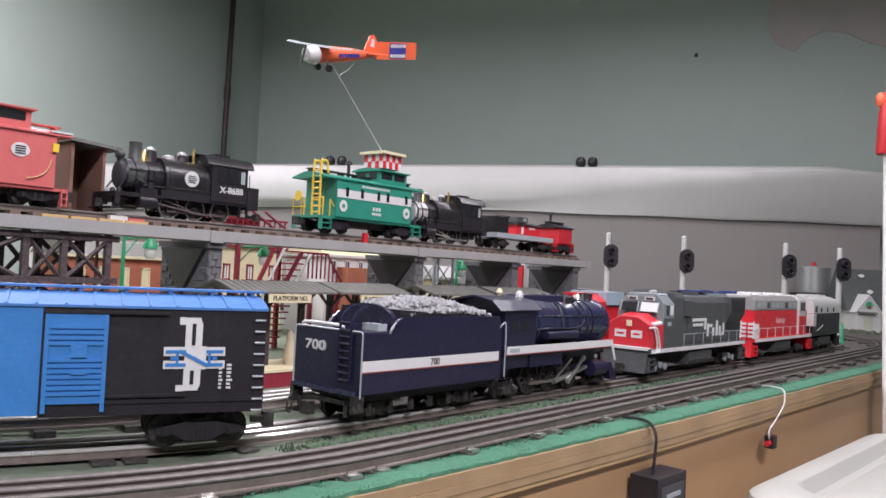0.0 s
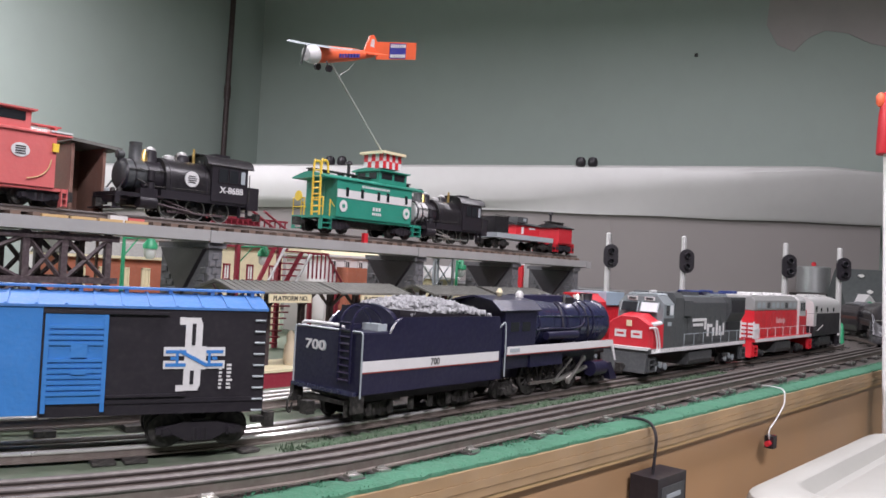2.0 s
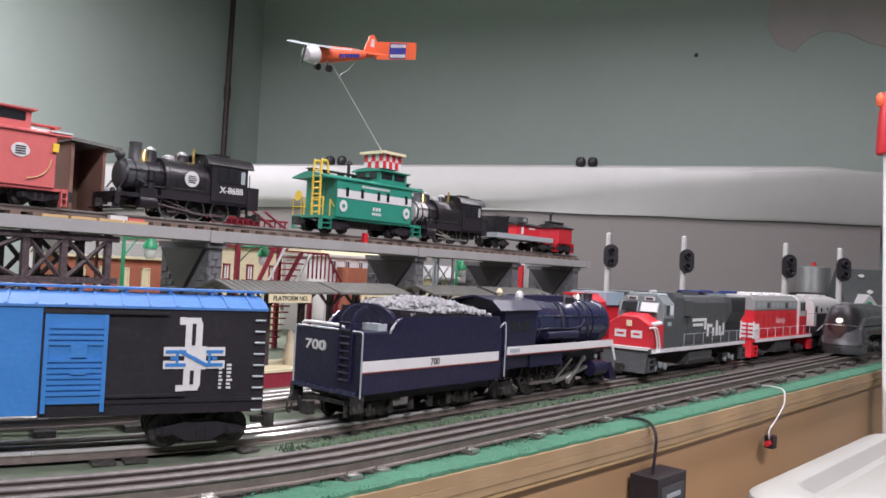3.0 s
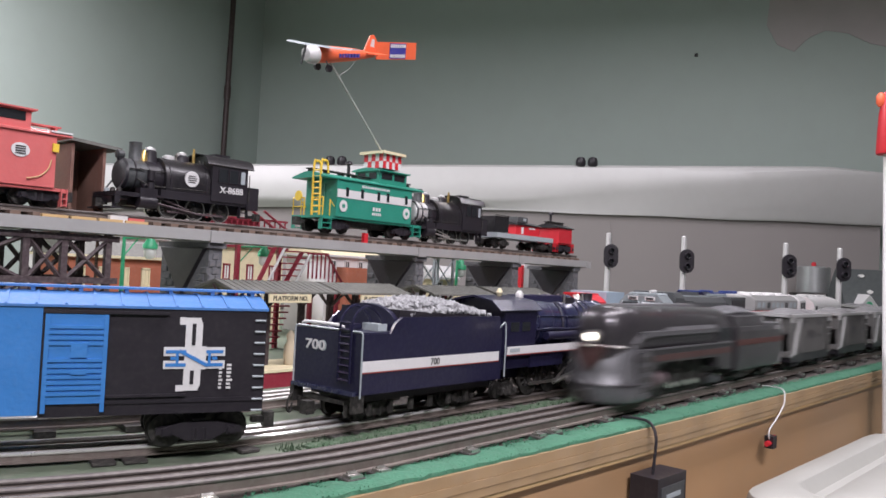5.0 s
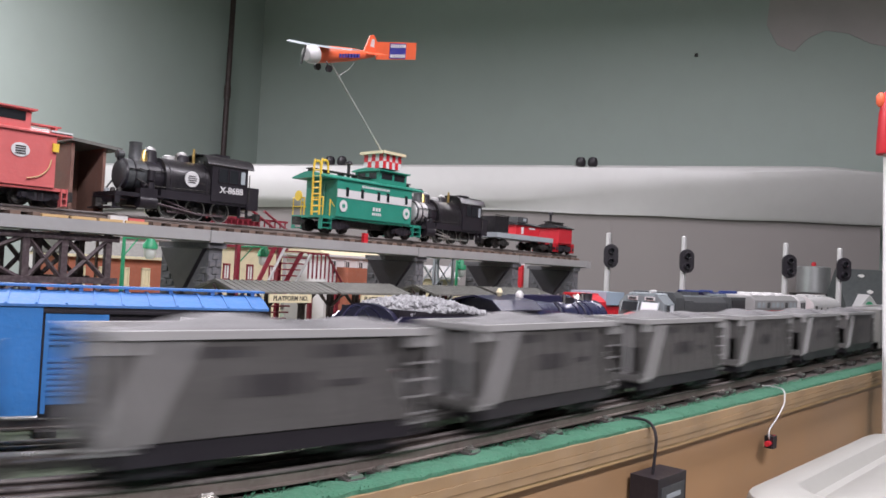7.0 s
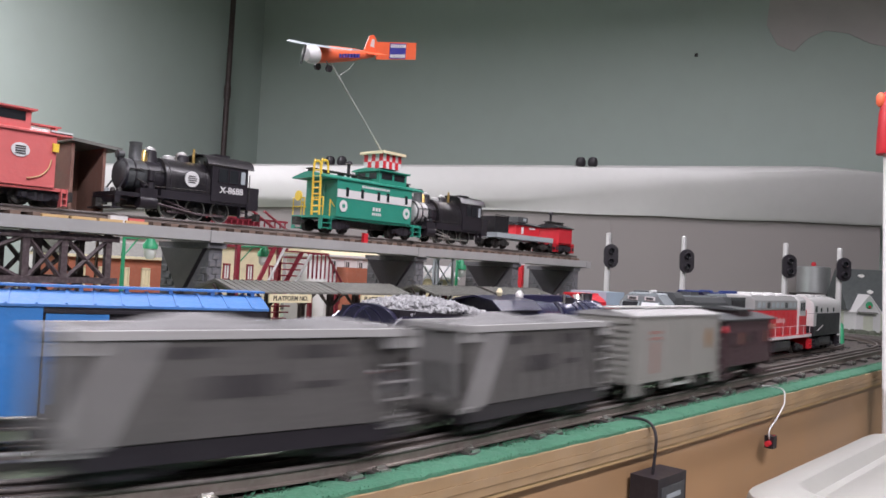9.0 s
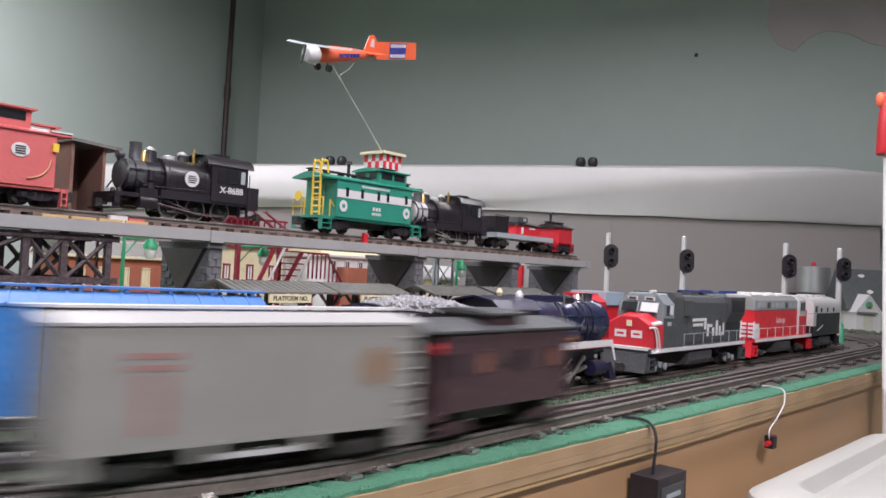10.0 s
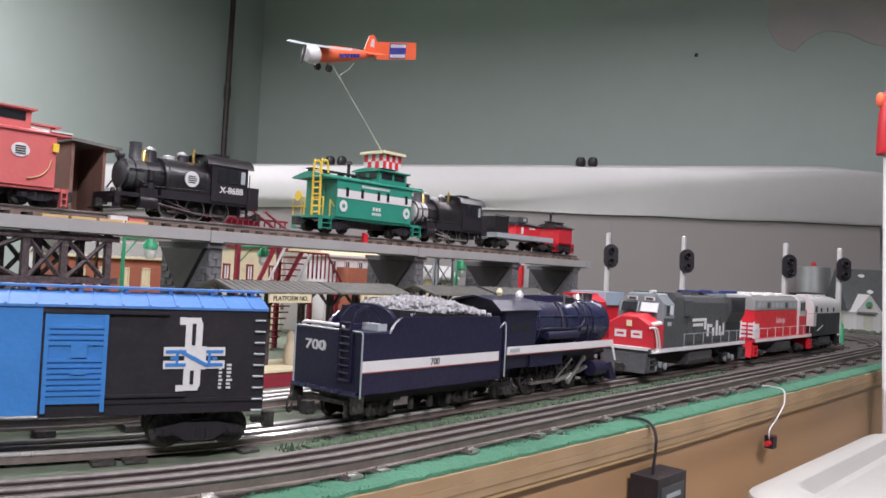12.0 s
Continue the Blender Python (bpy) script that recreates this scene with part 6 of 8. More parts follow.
cabin = part("cabin", box(B(), 0.000, 0.074, -0.006, 0.026, 0.026, 0.0450), BRIGHTRED, fc, "bright red work cabin", bevel=0.001)
part("cabin_roof", prism(B(), [(-0.009, 0.0452), (0.029, 0.0452), (0.029, 0.0465), (0.010, 0.0515), (-0.009, 0.0465)], -0.004, 0.078), SOOT, cabin, "dark roof")
lookout = part("lookout", box(B(), 0.010, 0.040, -0.002, 0.022, 0.0500, 0.0600), GREY, cabin, "dark lookout", bevel=0.001)
part("window", box(B(), 0.026, 0.035, -0.0026, -0.0018, 0.0530, 0.0580), PALEGREY, lookout)
part("window", box(B(), 0.016, 0.022, -0.0068, -0.0058, 0.0300, 0.0420), WHITE, cabin, "pale cabin door")
part("lettering", box(B(), 0.040, 0.058, -0.0066, -0.0059, 0.0395, 0.0425), WHITE, cabin, "white lettering, not legible")
for x in (-0.06, 0.06):
    truck(fc, x)
rc2 = caboose("caboose", "small bright red caboose at the end of the raised line", pose(1.236, YE, ER), 0.0225, 0.026, 0.020, 0.0475, RED, SOOT, DARK, None, (), 0.004)

# odds and ends on the raised deck
b = B()
for i in range(4):
    box(b, 0.300 + i * 0.027, 0.324 + i * 0.027, YE - 0.0385, YE - 0.034, DZ + 0.0002, DZ + 0.0028)
solid("wood_strip", b, BEAD, "pale wooden strip lying along the deck edge", "wood strip")
solid("white_block", box(B(), 0.366, 0.384, YE - 0.036, YE - 0.030, DZ + 0.0002, DZ + 0.0070), WHITE, "small white block beside the rail", "block", bevel=0.0015)
solid("salmon_block", box(B(), 0.385, 0.402, YE - 0.036, YE - 0.030, DZ + 0.0002, DZ + 0.0055), CABRED, "small salmon pink block beside the rail", "block", bevel=0.0015)
solid("red_block", box(B(), 0.712, 0.719, YE - 0.038, YE - 0.033, DZ, DZ + 0.013), BRIGHTRED, "small red upright block on the deck", "block", bevel=0.0008)

# ---- toy aeroplane on its rod ----
plane = thing("toy_aeroplane", "orange toy aeroplane towing an orange banner on a clear rod", "aeroplane", pose(0.690, YE, 0.4168, 0, -13.5, 0) @ pose(0, 0, 0, 14, 0, 0))
b = lathe(B(), [(-0.062, 0.004), (-0.060, 0.0095), (-0.050, 0.0112), (-0.02, 0.0110), (0.02, 0.0085), (0.058, 0.0035), (0.062, 0.001)], (0, 0, 0), "x", 16, 0.8, 1.0)
fus = part("fuselage", b, ORANGE, plane, smooth=True)
part("nose_cowl", lathe(B(), [(-0.066, 0.003), (-0.0645, 0.0085), (-0.058, 0.0117), (-0.048, 0.0118), (-0.0478, 0.010)], (0, 0, 0), "x", 16), WHITE, plane, "white engine cowl", smooth=True)
b = B()
loft(b, [[Vector((x, y, z)) for x, z in ((-0.048 + sw, 0.0105 + dz), (-0.045 + sw, 0.0122 + dz), (-0.036 + sw, 0.0118 + dz), (-0.028 + sw, 0.0105 + dz))] for y, sw, dz in ((-0.064, 0.003, 0.001), (-0.03, 0, 0), (0.03, 0, 0), (0.064, 0.003, 0.001))])
part("wing", b, PALEGREY, plane, "pale high wing")
b = B()
prism(b, [(0.038, 0.004), (0.050, 0.026), (0.057, 0.027), (0.064, 0.018), (0.063, 0.002)], -0.0012, 0.0012, "y")
part("tail_fin", b, ORANGE, plane, "orange tail fin")
part("fin_mark", prism(B(), [(0.050, 0.012), (0.053, 0.022), (0.058, 0.021), (0.058, 0.010)], -0.0016, 0.0016, "y"), WHITE, plane)
part("tailplane", box(B(), 0.040, 0.062, -0.028, 0.028, 0.0015, 0.003), ORANGE, plane, bevel=0.0006)
ban = part("banner", box(B(), 0.064, 0.147, -0.0008, 0.0008, -0.0065, 0.0180), ORANGE, plane, "orange towed banner", bevel=0.0003)
part("banner_panel", box(B(), 0.090, 0.124, -0.0014, 0.0014, -0.005, 0.0165), INK, ban, "dark blue panel")
b = B()
for q in range(7):
    for z in (-0.0035, 0.0105):
        box(b, 0.0915 + q * 0.0046, 0.095 + q * 0.0046, -0.0018, 0.0018, z, z + 0.0045)
part("lettering", b, WHITE, ban, "white lettering, not legible")
b = B()
for q in range(7):
    box(b, -0.014 + q * 0.0056, -0.0105 + q * 0.0056, -0.0094, -0.0075, -0.003, 0.002)
part("lettering", b, INK, fus)
b = B()
box(b, -0.0690, -0.0675, -0.0014, 0.0014, -0.013, 0.013, pose(0, 0, 0, 20, 0, 0))
part("propeller", b, GREY, plane)
b = B()
for s in (-1, 1):
    tube(b, [(-0.034, s * 0.006, -0.008), (-0.034, s * 0.011, -0.016)], 0.001, 5)
    cyl(b, (-0.034, s * 0.0095, -0.017), (-0.034, s * 0.0135, -0.017), 0.0048, 0.0048, 12)
part("undercarriage", b, BLACK, plane)
b = tube(B(), bend([(0.026, 0, -0.007), (0.012, 0, -0.020), (-0.001, 0, -0.026), (-0.006, 0, -0.0335)], 4), 0.0005, 6)
part("stay", b, ROD, plane)
b = B()
q0 = plane.matrix_basis.inverted() @ Vector((0.777, YE, ER + 0.1210))
cyl(b, (-0.022, 0, -0.010), q0, 0.0012, 0.0012, 8)
part("rod", b, ROD, plane, "thin clear support rod")


# ---- station platforms ----
def platform(x0, x1, y, z, slope):
    p = thing("station_platform", "toy station platform canopy with grey roof and dark posts", "platform", pose((x0 + x1) / 2, y, 0), "platforms")
    h = (x1 - x0) / 2
    part("base", box(B(), -h, h, -0.004, 0.070, 0.0, 0.016), MAROON, p, "dull red platform base", bevel=0.0015)
    part("walk", box(B(), -h, h, -0.005, 0.071, 0.016, 0.0185), CREAM, p, bevel=0.0008)
    roof = part("roof", prism(B(), [(-0.004, z - 0.010), (-0.004, z - 0.008), (0.034, z + 0.002), (0.072, z - 0.008), (0.072, z - 0.010), (0.034, z - 0.0005)], -h, h), ROOFGREY, p, "ribbed grey canopy roof")
    b = B()
    n = 16
    for i in range(n + 1):
        x = -h + i * 2 * h / n
        prism(b, [(-0.0045, z - 0.0085), (-0.0045, z - 0.0075), (0.034, z + 0.0028), (0.0725, z - 0.0075), (0.0725, z - 0.0085), (0.034, z + 0.0015)], x - 0.0006, x + 0.0006)
    part("rib", b, ROOFGREY, roof)
    for x in (-h * 0.7, 0.0, h * 0.7):
        post = part("post", box(B(), x - 0.003, x + 0.003, 0.031, 0.037, 0.018, z), RUST, p, bevel=0.0006)
        b = B()
        for s in (-1, 1):
            cyl(b, (x, 0.034, z - 0.028), (x, 0.034 + s * 0.026, z - 0.008), 0.0014, 0.0014, 5)
            cyl(b, (x, 0.034, z - 0.028), (x + s * 0.022, 0.034, z - 0.003), 0.0014, 0.0014, 5)
        part("brace", b, RUST, post)
    sg = part("sign_board", box(B(), -0.028, 0.028, -0.0062, -0.0045, z - 0.0195, z - 0.0105), CREAM, p, "cream platform sign board with dark lettering")
    words("lettering", "PLATFORM NO.", 0.0066, DARK, sg, pose(0, -0.0064, z - 0.0150) @ NEARSIDE, 0.0001)
    b = B()
    box(b, -h * 0.45, -h * 0.1, 0.046, 0.058, 0.030, 0.033)
    box(b, -h * 0.45, -h * 0.1, 0.058, 0.060, 0.033, 0.045)
    for x in (-h * 0.42, -h * 0.14):
        box(b, x - 0.002, x + 0.002, 0.047, 0.058, 0.0185, 0.030)
    part("bench", b, SHEDBROWN, p)
    return p


platform(0.450, 0.585, 0.66, 0.1085, 0)
platform(0.590, 0.705, 0.66, 0.1085, 0)
platform(0.750, 0.880, 0.66, 0.1085, 0)
platform(0.895, 1.035, 0.66, 0.1085, 0)


def barrel(x, y, material, label):
    b = lathe(B(), [(0.0, 0.006), (0.010, 0.0075), (0.020, 0.0065), (0.026, 0.004), (0.032, 0.005), (0.036, 0.003), (0.038, 0.001)], (x, y, 0.0186), "z", 10)
    solid("milk_can", b, material, label, "milk can", "cans on the platform", smooth=True)


barrel(0.566, 0.69, OLIVE, "olive yellow toy milk can on the platform")
barrel(0.545, 0.685, TAN, "tan toy milk can on the platform")
barrel(0.506, 0.69, BRICK, "brick red toy milk can on the platform")

# ---- buildings behind the raised line ----


def block_building(label, x0, x1, y, z1, wallm, roofm, depth=0.12, rows=1, winm=None, cols=4, trim=None, roof_h=0.03, eave=0.006, cx=None, wz=None):
    bld = thing("building", label, "building", pose((x0 + x1) / 2, y, 0))
    h = (x1 - x0) / 2
    part("wall", box(B(), -h, h, 0, depth, 0, z1), wallm, bld)
    part("roof", prism(B(), [(-eave, z1), (depth + eave, z1), (depth * 0.75, z1 + roof_h), (depth * 0.25, z1 + roof_h)], -h - eave, h + eave), roofm, bld)
    part("eave", box(B(), -h - eave, h + eave, -eave - 0.002, depth + eave, z1 - 0.003, z1 + 0.001), trim or WHITE, bld)
    for r in range(rows):
        for i in range(cols):
            x = -h + (i + 0.5) * 2 * h / cols
            zz = (wz or [z1 - 0.040])[r]
            w = part("window", box(B(), x - 0.0055, x + 0.0055, -0.0012, 0.002, zz, zz + 0.024), winm or GLASS, bld)
            b = B()
            for s in (-1, 1):
                box(b, x + s * 0.006 - 0.001, x + s * 0.006 + 0.001, -0.003, 0.0, zz - 0.002, zz + 0.026)
            box(b, x - 0.007, x + 0.007, -0.003, 0.0, zz + 0.0242, zz + 0.0268)
            box(b, x - 0.0075, x + 0.0075, -0.004, 0.0, zz - 0.003, zz - 0.0005)
            box(b, x - 0.0005, x + 0.0005, -0.002, 0.0, zz, zz + 0.024)
            part("window_frame", b, trim or WHITE, w)
    return bld


block_building("brick red toy factory with a grey hipped roof", 0.50, 0.705, 1.15, 0.128, BRICK, ROOFGREY, cols=6, winm=CREAM, trim=CREAM, wz=[0.085], roof_h=0.022)
block_building("white toy house with a red chimney behind the factory", 0.55, 0.80, 1.34, 0.165, WHITE, WHITE, cols=5, roof_h=0.02, wz=[0.12])
solid("chimney", box(B(), 0.585, 0.612, 1.30, 1.325, 0.0, 0.185), BRICK, "square red brick toy chimney", "chimney", bevel=0.001)
yb = block_building("cream toy building with red-trimmed arched windows", 0.775, 0.925, 1.2, 0.158, CREAM, ROOFGREY, cols=3, winm=MILK, trim=MAROON, wz=[0.098])
block_building("white and brick toy station building", 0.965, 1.105, 1.12, 0.150, WHITE, CREAM, cols=4, winm=GLASS, trim=WHITE, wz=[0.115], roof_h=0.016)
solid("brick_annex", box(B(), 0.990, 1.062, 1.085, 1.118, 0.0, 0.128), BRICK, "low brick red toy annex with flat top", "building", bevel=0.001)
block_building("pale toy house under the raised line", 1.06, 1.12, 0.93, 0.118, CREAM, WHITE, cols=2, depth=0.07, wz=[0.085], roof_h=0.022)


# pale building added only to brighten the view behind the girder bent
block_building("white toy warehouse added to brighten the background behind the girder bent", 0.20, 0.44, 1.32, 0.150, CREAM, WHITE, cols=5, winm=GLASS, trim=WHITE, wz=[0.108], roof_h=0.03)


def green_lamp(x, y, h, reach):
    p = thing("street_lamp", "green toy street lamp with a milky glass shade", "lamp", pose(x, y, 0), "green street lamps")
    b = lathe(B(), [(0, 0.008), (0.01, 0.007), (0.02, 0.0035), (h * 0.8, 0.0026), (h, 0.0022)], (0, 0, 0), "z", 10)
    part("post", b, LAMPGREEN, p, smooth=True)
    part("arm", tube(B(), [(0, 0, h - 0.003), (reach, 0, h - 0.001)], 0.0016, 6), LAMPGREEN, p)
    part("brace", tube(B(), [(0, 0, h - 0.028), (reach * 0.5, 0, h - 0.004)], 0.001, 5), LAMPGREEN, p)
    part("hood", lathe(B(), [(h - 0.016, 0.010), (h - 0.010, 0.010), (h - 0.005, 0.006), (h + 0.003, 0.004)], (reach, 0, 0), "z", 14), LAMPGREEN, p, smooth=True)
    part("shade", lathe(B(), [(h - 0.030, 0.004), (h - 0.026, 0.0075), (h - 0.016, 0.0085)], (reach, 0, 0), "z", 14), MILK, p, smooth=True)


green_lamp(0.506, 1.0, 0.157, 0.038)
green_lamp(0.688, 1.0, 0.155, 0.046)
green_lamp(1.088, 0.90, 0.151, 0.012)

# maroon footbridge with stairs
fb = thing("footbridge", "maroon toy footbridge with stairs and pale handrails", "bridge", pose(0, 0.95, 0))
part("deck", box(B(), 0.60, 0.735, 0, 0.03, 0.168, 0.172), MAROON, fb)
b = B()
for i in range(15):
    x = 0.60 + i * 0.0095
    box(b, x - 0.0008, x + 0.0008, -0.001, 0.001, 0.172, 0.192)
box(b, 0.60, 0.737, -0.0015, 0.0015, 0.191, 0.194)
part("balustrade", b, MAROON, fb)
for i in range(16):
    x, z = 0.790 - 0.055 * i / 16, 0.150 - 0.150 * i / 16
    part("step", box(B(), x - 0.050, x - 0.006, 0.002, 0.012, z - 0.002, z), MAROON, fb)
for xa, za, xb2, zb in ((0.733, 0.156, 0.690, 0.075), (0.783, 0.146, 0.738, 0.075)):
    b = cyl(B(), (xa, -0.004, za), (xb2, -0.004, zb), 0.0022, 0.0022, 6)
    part("handrail", b, WHITE, fb, "pale stair handrail")
    b = B()
    prism(b, [(xa - 0.014, za + 0.004), (xa - 0.006, za + 0.004), (xb2 - 0.006, zb), (xb2 - 0.014, zb)], 0.004, 0.006, "y")
    part("stringer", b, MAROON, fb)
b = B()
for i in range(9):
    x = 0.782 + i * 0.0085
    zt = 0.148 - max(0, i - 4) * 0.010
    box(b, x - 0.0009, x + 0.0009, -0.002, 0.0, zt - 0.040, zt)
box(b, 0.780, 0.822, -0.003, 0.001, 0.146, 0.1495)
box(b, 0.780, 0.860, -0.003, 0.001, 0.094, 0.100)
cyl(b, (0.820, -0.001, 0.147), (0.862, -0.001, 0.092), 0.0018, 0.0018, 6)
part("balustrade", b, MAROON, fb)
for x in (0.605, 0.66, 0.735, 0.80, 0.855):
    part("post", box(B(), x - 0.003, x + 0.003, 0.010, 0.016, 0, 0.168 if x < 0.74 else 0.095), MAROON, fb)

part("landing", box(B(), 0.610, 0.690, 0.006, 0.028, 0.172, 0.194), MAROON, fb, "solid red landing panel", bevel=0.001)
part("handrail", cyl(B(), (0.668, -0.002, 0.206), (0.722, -0.002, 0.176), 0.0018, 0.0018, 6), MAROON, fb)
part("handrail", cyl(B(), (0.690, -0.004, 0.206), (0.742, -0.004, 0.176), 0.0018, 0.0018, 6), MAROON, fb)

# pale lattice tower
lt = thing("lattice_tower", "pale grey toy lattice tower", "tower", pose(1.03, 0.90, 0))
b = B()
for x in (-0.025, 0.025):
    for y in (-0.018, 0.018):
        box(b, x - 0.002, x + 0.002, y - 0.002, y + 0.002, 0, 0.152)
box(b, -0.028, 0.028, -0.021, 0.021, 0.152, 0.156)
part("frame", b, PALEGREY, lt)
for z in (0.0, 0.05, 0.10):
    for y in (-0.018, 0.018):
        for e in (-1, 1):
            part("brace", cyl(B(), (-0.025 * e, y, z), (0.025 * e, y, z + 0.05), 0.0013, 0.0013, 5), PALEGREY, lt)
solid("red_white_post", box(B(), 1.305, 1.325, 0.90, 0.912, 0.0, 0.153), WHITE, "white upright board with a red edge under the bridge", "post")
solid("red_board", box(B(), 1.296, 1.3020, 0.90, 0.912, 0.0, 0.150), BRIGHTRED, "narrow red upright board", "post")

# ---- signals ----


def signal(x, y, ztop, zhead, rz, mat_post=None):
    s = thing("block_signal", "grey mast block signal with a black two-lamp head", "signal", pose(x, y, 0, 0, 0, rz), "block signals")
    part("base", lathe(B(), [(0, 0.014), (0.008, 0.013), (0.012, 0.006)], (0, 0, 0), "z", 12), BLACK, s)
    part("mast", lathe(B(), [(0.008, 0.0068), (ztop - 0.002, 0.0058), (ztop, 0.003)], (0, 0, 0), "z", 12), SILVER, s, "pale grey mast", smooth=True)
    b = B()
    pts = []
    for i in range(24):
        a = 2 * math.pi * i / 24
        r, hh = 0.0165, 0.0105
        pts.append((0.0045 + math.cos(a) * r, zhead + math.sin(a) * r + (hh if math.sin(a) > 0 else -hh)))
    prism(b, pts, -0.013, -0.008, "y")
    head = part("head", b, BLACK, s, "black rounded back plate", bevel=0.0006)
    for dz in (0.012, -0.012):
        hood = lathe(B(), [(-0.0215, 0.0062), (-0.0132, 0.0072), (-0.0132, 0.0062), (-0.0212, 0.0054)], (0.0045, 0, zhead + dz), "y", 14, 1.0, 1.0, False)
        part("hood", hood, BLACK, head)
        part("lens", lathe(B(), [(-0.0155, 0.004), (-0.0145, 0.0056), (-0.0132, 0.0056)], (0.0045, 0, zhead + dz), "y", 12), GLASS, head, smooth=True)
    part("bracket", box(B(), -0.004, 0.004, -0.009, -0.002, zhead - 0.006, zhead + 0.006), BLACK, s)


FACE = -49.3
signal(1.571, 0.857, 0.236, 0.183, FACE)
signal(1.683, 0.727, 0.237, 0.180, FACE)
signal(1.835, 0.552, 0.233, 0.180, FACE)
signal(1.930, 0.462, 0.228, 0.179, FACE)

# ---- far end of the table ----
tank = thing("water_tank", "round tin water tank with a small red top lamp", "tank", pose(2.895, 0.775, 0))
part("drum", lathe(B(), [(0.118, 0.052), (0.120, 0.054), (0.206, 0.054), (0.210, 0.050), (0.212, 0.010)], (0, 0, 0), "z", 28), TANK, tank, smooth=True)
part("base", lathe(B(), [(0.108, 0.075), (0.116, 0.075)], (0, 0, 0), "z", 24), DARK, tank)
for i in range(6):
    a = i * math.pi / 3
    part("leg", cyl(B(), (0.05 * math.cos(a), 0.05 * math.sin(a), 0), (0.05 * math.cos(a), 0.05 * math.sin(a), 0.108), 0.005, 0.005, 8), DARK, tank)
part("top_lamp", lathe(B(), [(0.21, 0.008), (0.222, 0.008), (0.226, 0.003)], (0, 0, 0), "z", 12), RED, tank, smooth=True)

hs = thing("toy_house", "cream toy house with a dark roof, white patches and a wreath", "house", pose(2.80, 0.585, 0, 0, 0, FACE))
part("wall", box(B(), -0.056, 0.26, 0.0, 0.14, 0, 0.075), HOUSEWALL, hs)
part("roof", prism(B(), [(-0.012, 0.070), (0.152, 0.070), (0.070, 0.205)], -0.070, 0.27), HOUSEROOF, hs, "dark slate roof")
gb = prism(B(), [(-0.058, 0.0), (0.020, 0.0), (0.020, 0.066), (-0.019, 0.118), (-0.058, 0.066)], -0.045, 0.03, "y")
gable = part("porch_gable", gb, WHITE, hs, "white gabled porch")
b = B()
prism(b, [(-0.064, 0.064), (-0.019, 0.123), (0.026, 0.064), (0.021, 0.064), (-0.019, 0.117), (-0.059, 0.064)], -0.050, 0.03, "y")
part("bargeboard", b, WHITE, gable)
part("wreath", lathe(B(), [(-0.047, 0.010), (-0.049, 0.012), (-0.051, 0.010), (-0.049, 0.007)], (-0.019, 0, 0.089), "y", 14), LAMPGREEN, gable)
part("wreath_bow", box(B(), -0.022, -0.016, -0.053, -0.050, 0.080, 0.088), RED, gable)
part("door", box(B(), -0.035, -0.005, -0.047, -0.045, 0.003, 0.055), HOUSEWALL, gable)
part("porch_roof", box(B(), -0.055, 0.002, -0.062, -0.045, 0.063, 0.067), ROOFGREY, gable)
rng = random.Random(8)
for px_, pz_ in ((0.008, 0.182), (0.022, 0.130), (0.062, 0.128)):
    b = B()
    t = (pz_ - 0.070) / 0.135
    y = -0.012 + 0.082 * t - 0.004
    pts = [(px_ + math.cos(a) * 0.016 * rng.uniform(0.5, 1.2), math.sin(a) * 0.007 * rng.uniform(0.6, 1.3)) for a in [i * 0.7 for i in range(9)]]
    prism(b, pts, 0, 0.003, "z", Matrix.Translation((0, y - 0.001, pz_)) @ pose(0, 0, 0, 58, 0, 12))
    part("patch", b, SNOW, hs, "white patch on the roof")
bm = B()
rng = random.Random(12)
for i in range(26):
    x, y = 2.72 + rng.uniform(-0.06, 0.02), 0.62 - i * 0.007
    r = rng.uniform(0.006, 0.013)
    lathe(bm, [(0, r), (r * 0.6, r * 0.9), (r * 1.1, r * 0.4)], (x, y, 0), "z", 7)
solid("low_shrubs", bm, mat("dull_shrub", (0.09, 0.10, 0.075), 0.9, bump=1.0), "low dull green shrubs before the house", "shrub", kind="stuff")
solid("green_post", lathe(B(), [(0, 0.009), (0.02, 0.007), (0.050, 0.005), (0.055, 0.002)], (1.998, 0.470, 0), "z", 10), LAMPGREEN, "short green toy post by the track", "post", smooth=True)

# ---- backdrop board and the white sheet rolled over it ----
A0, A1 = Vector((1.35, 2.91)), Vector((3.36, 0.465))
da = (A1 - A0).normalized()
nb = Vector((da.y, -da.x))        # towards the layout
nb = nb if nb.dot(-A0) > 0 else -nb


def along(t, out, z):
    p = A0 + (A1 - A0) * t + nb * out
    return Vector((p.x, p.y, z))


b = B()
loft(b, [[along(t, 0.0, 0.0), along(t, -0.006, 0.0), along(t, -0.006, 0.375 + 0.02 * t), along(t, 0.0, 0.375 + 0.02 * t)] for t in (0.004, 0.25, 0.5, 0.75, 0.93)])
solid("backdrop_board", b, BACKDROP, "plain brown-grey backdrop board standing on the table", "board")
b = B()
for t in (0.615,):
    loft(b, [[along(t, 0.001, 0.0), along(t + 0.0015, 0.001, 0.0), along(t + 0.0015, 0.001, 0.385), along(t, 0.001, 0.385)], [along(t, 0.003, 0.0), along(t + 0.0015, 0.003, 0.0), along(t + 0.0015, 0.003, 0.385), along(t, 0.003, 0.385)]])
solid("board_seam", b, BACKDROP, "thin upright batten on the backdrop board", "batten")
b = B()
secs = []
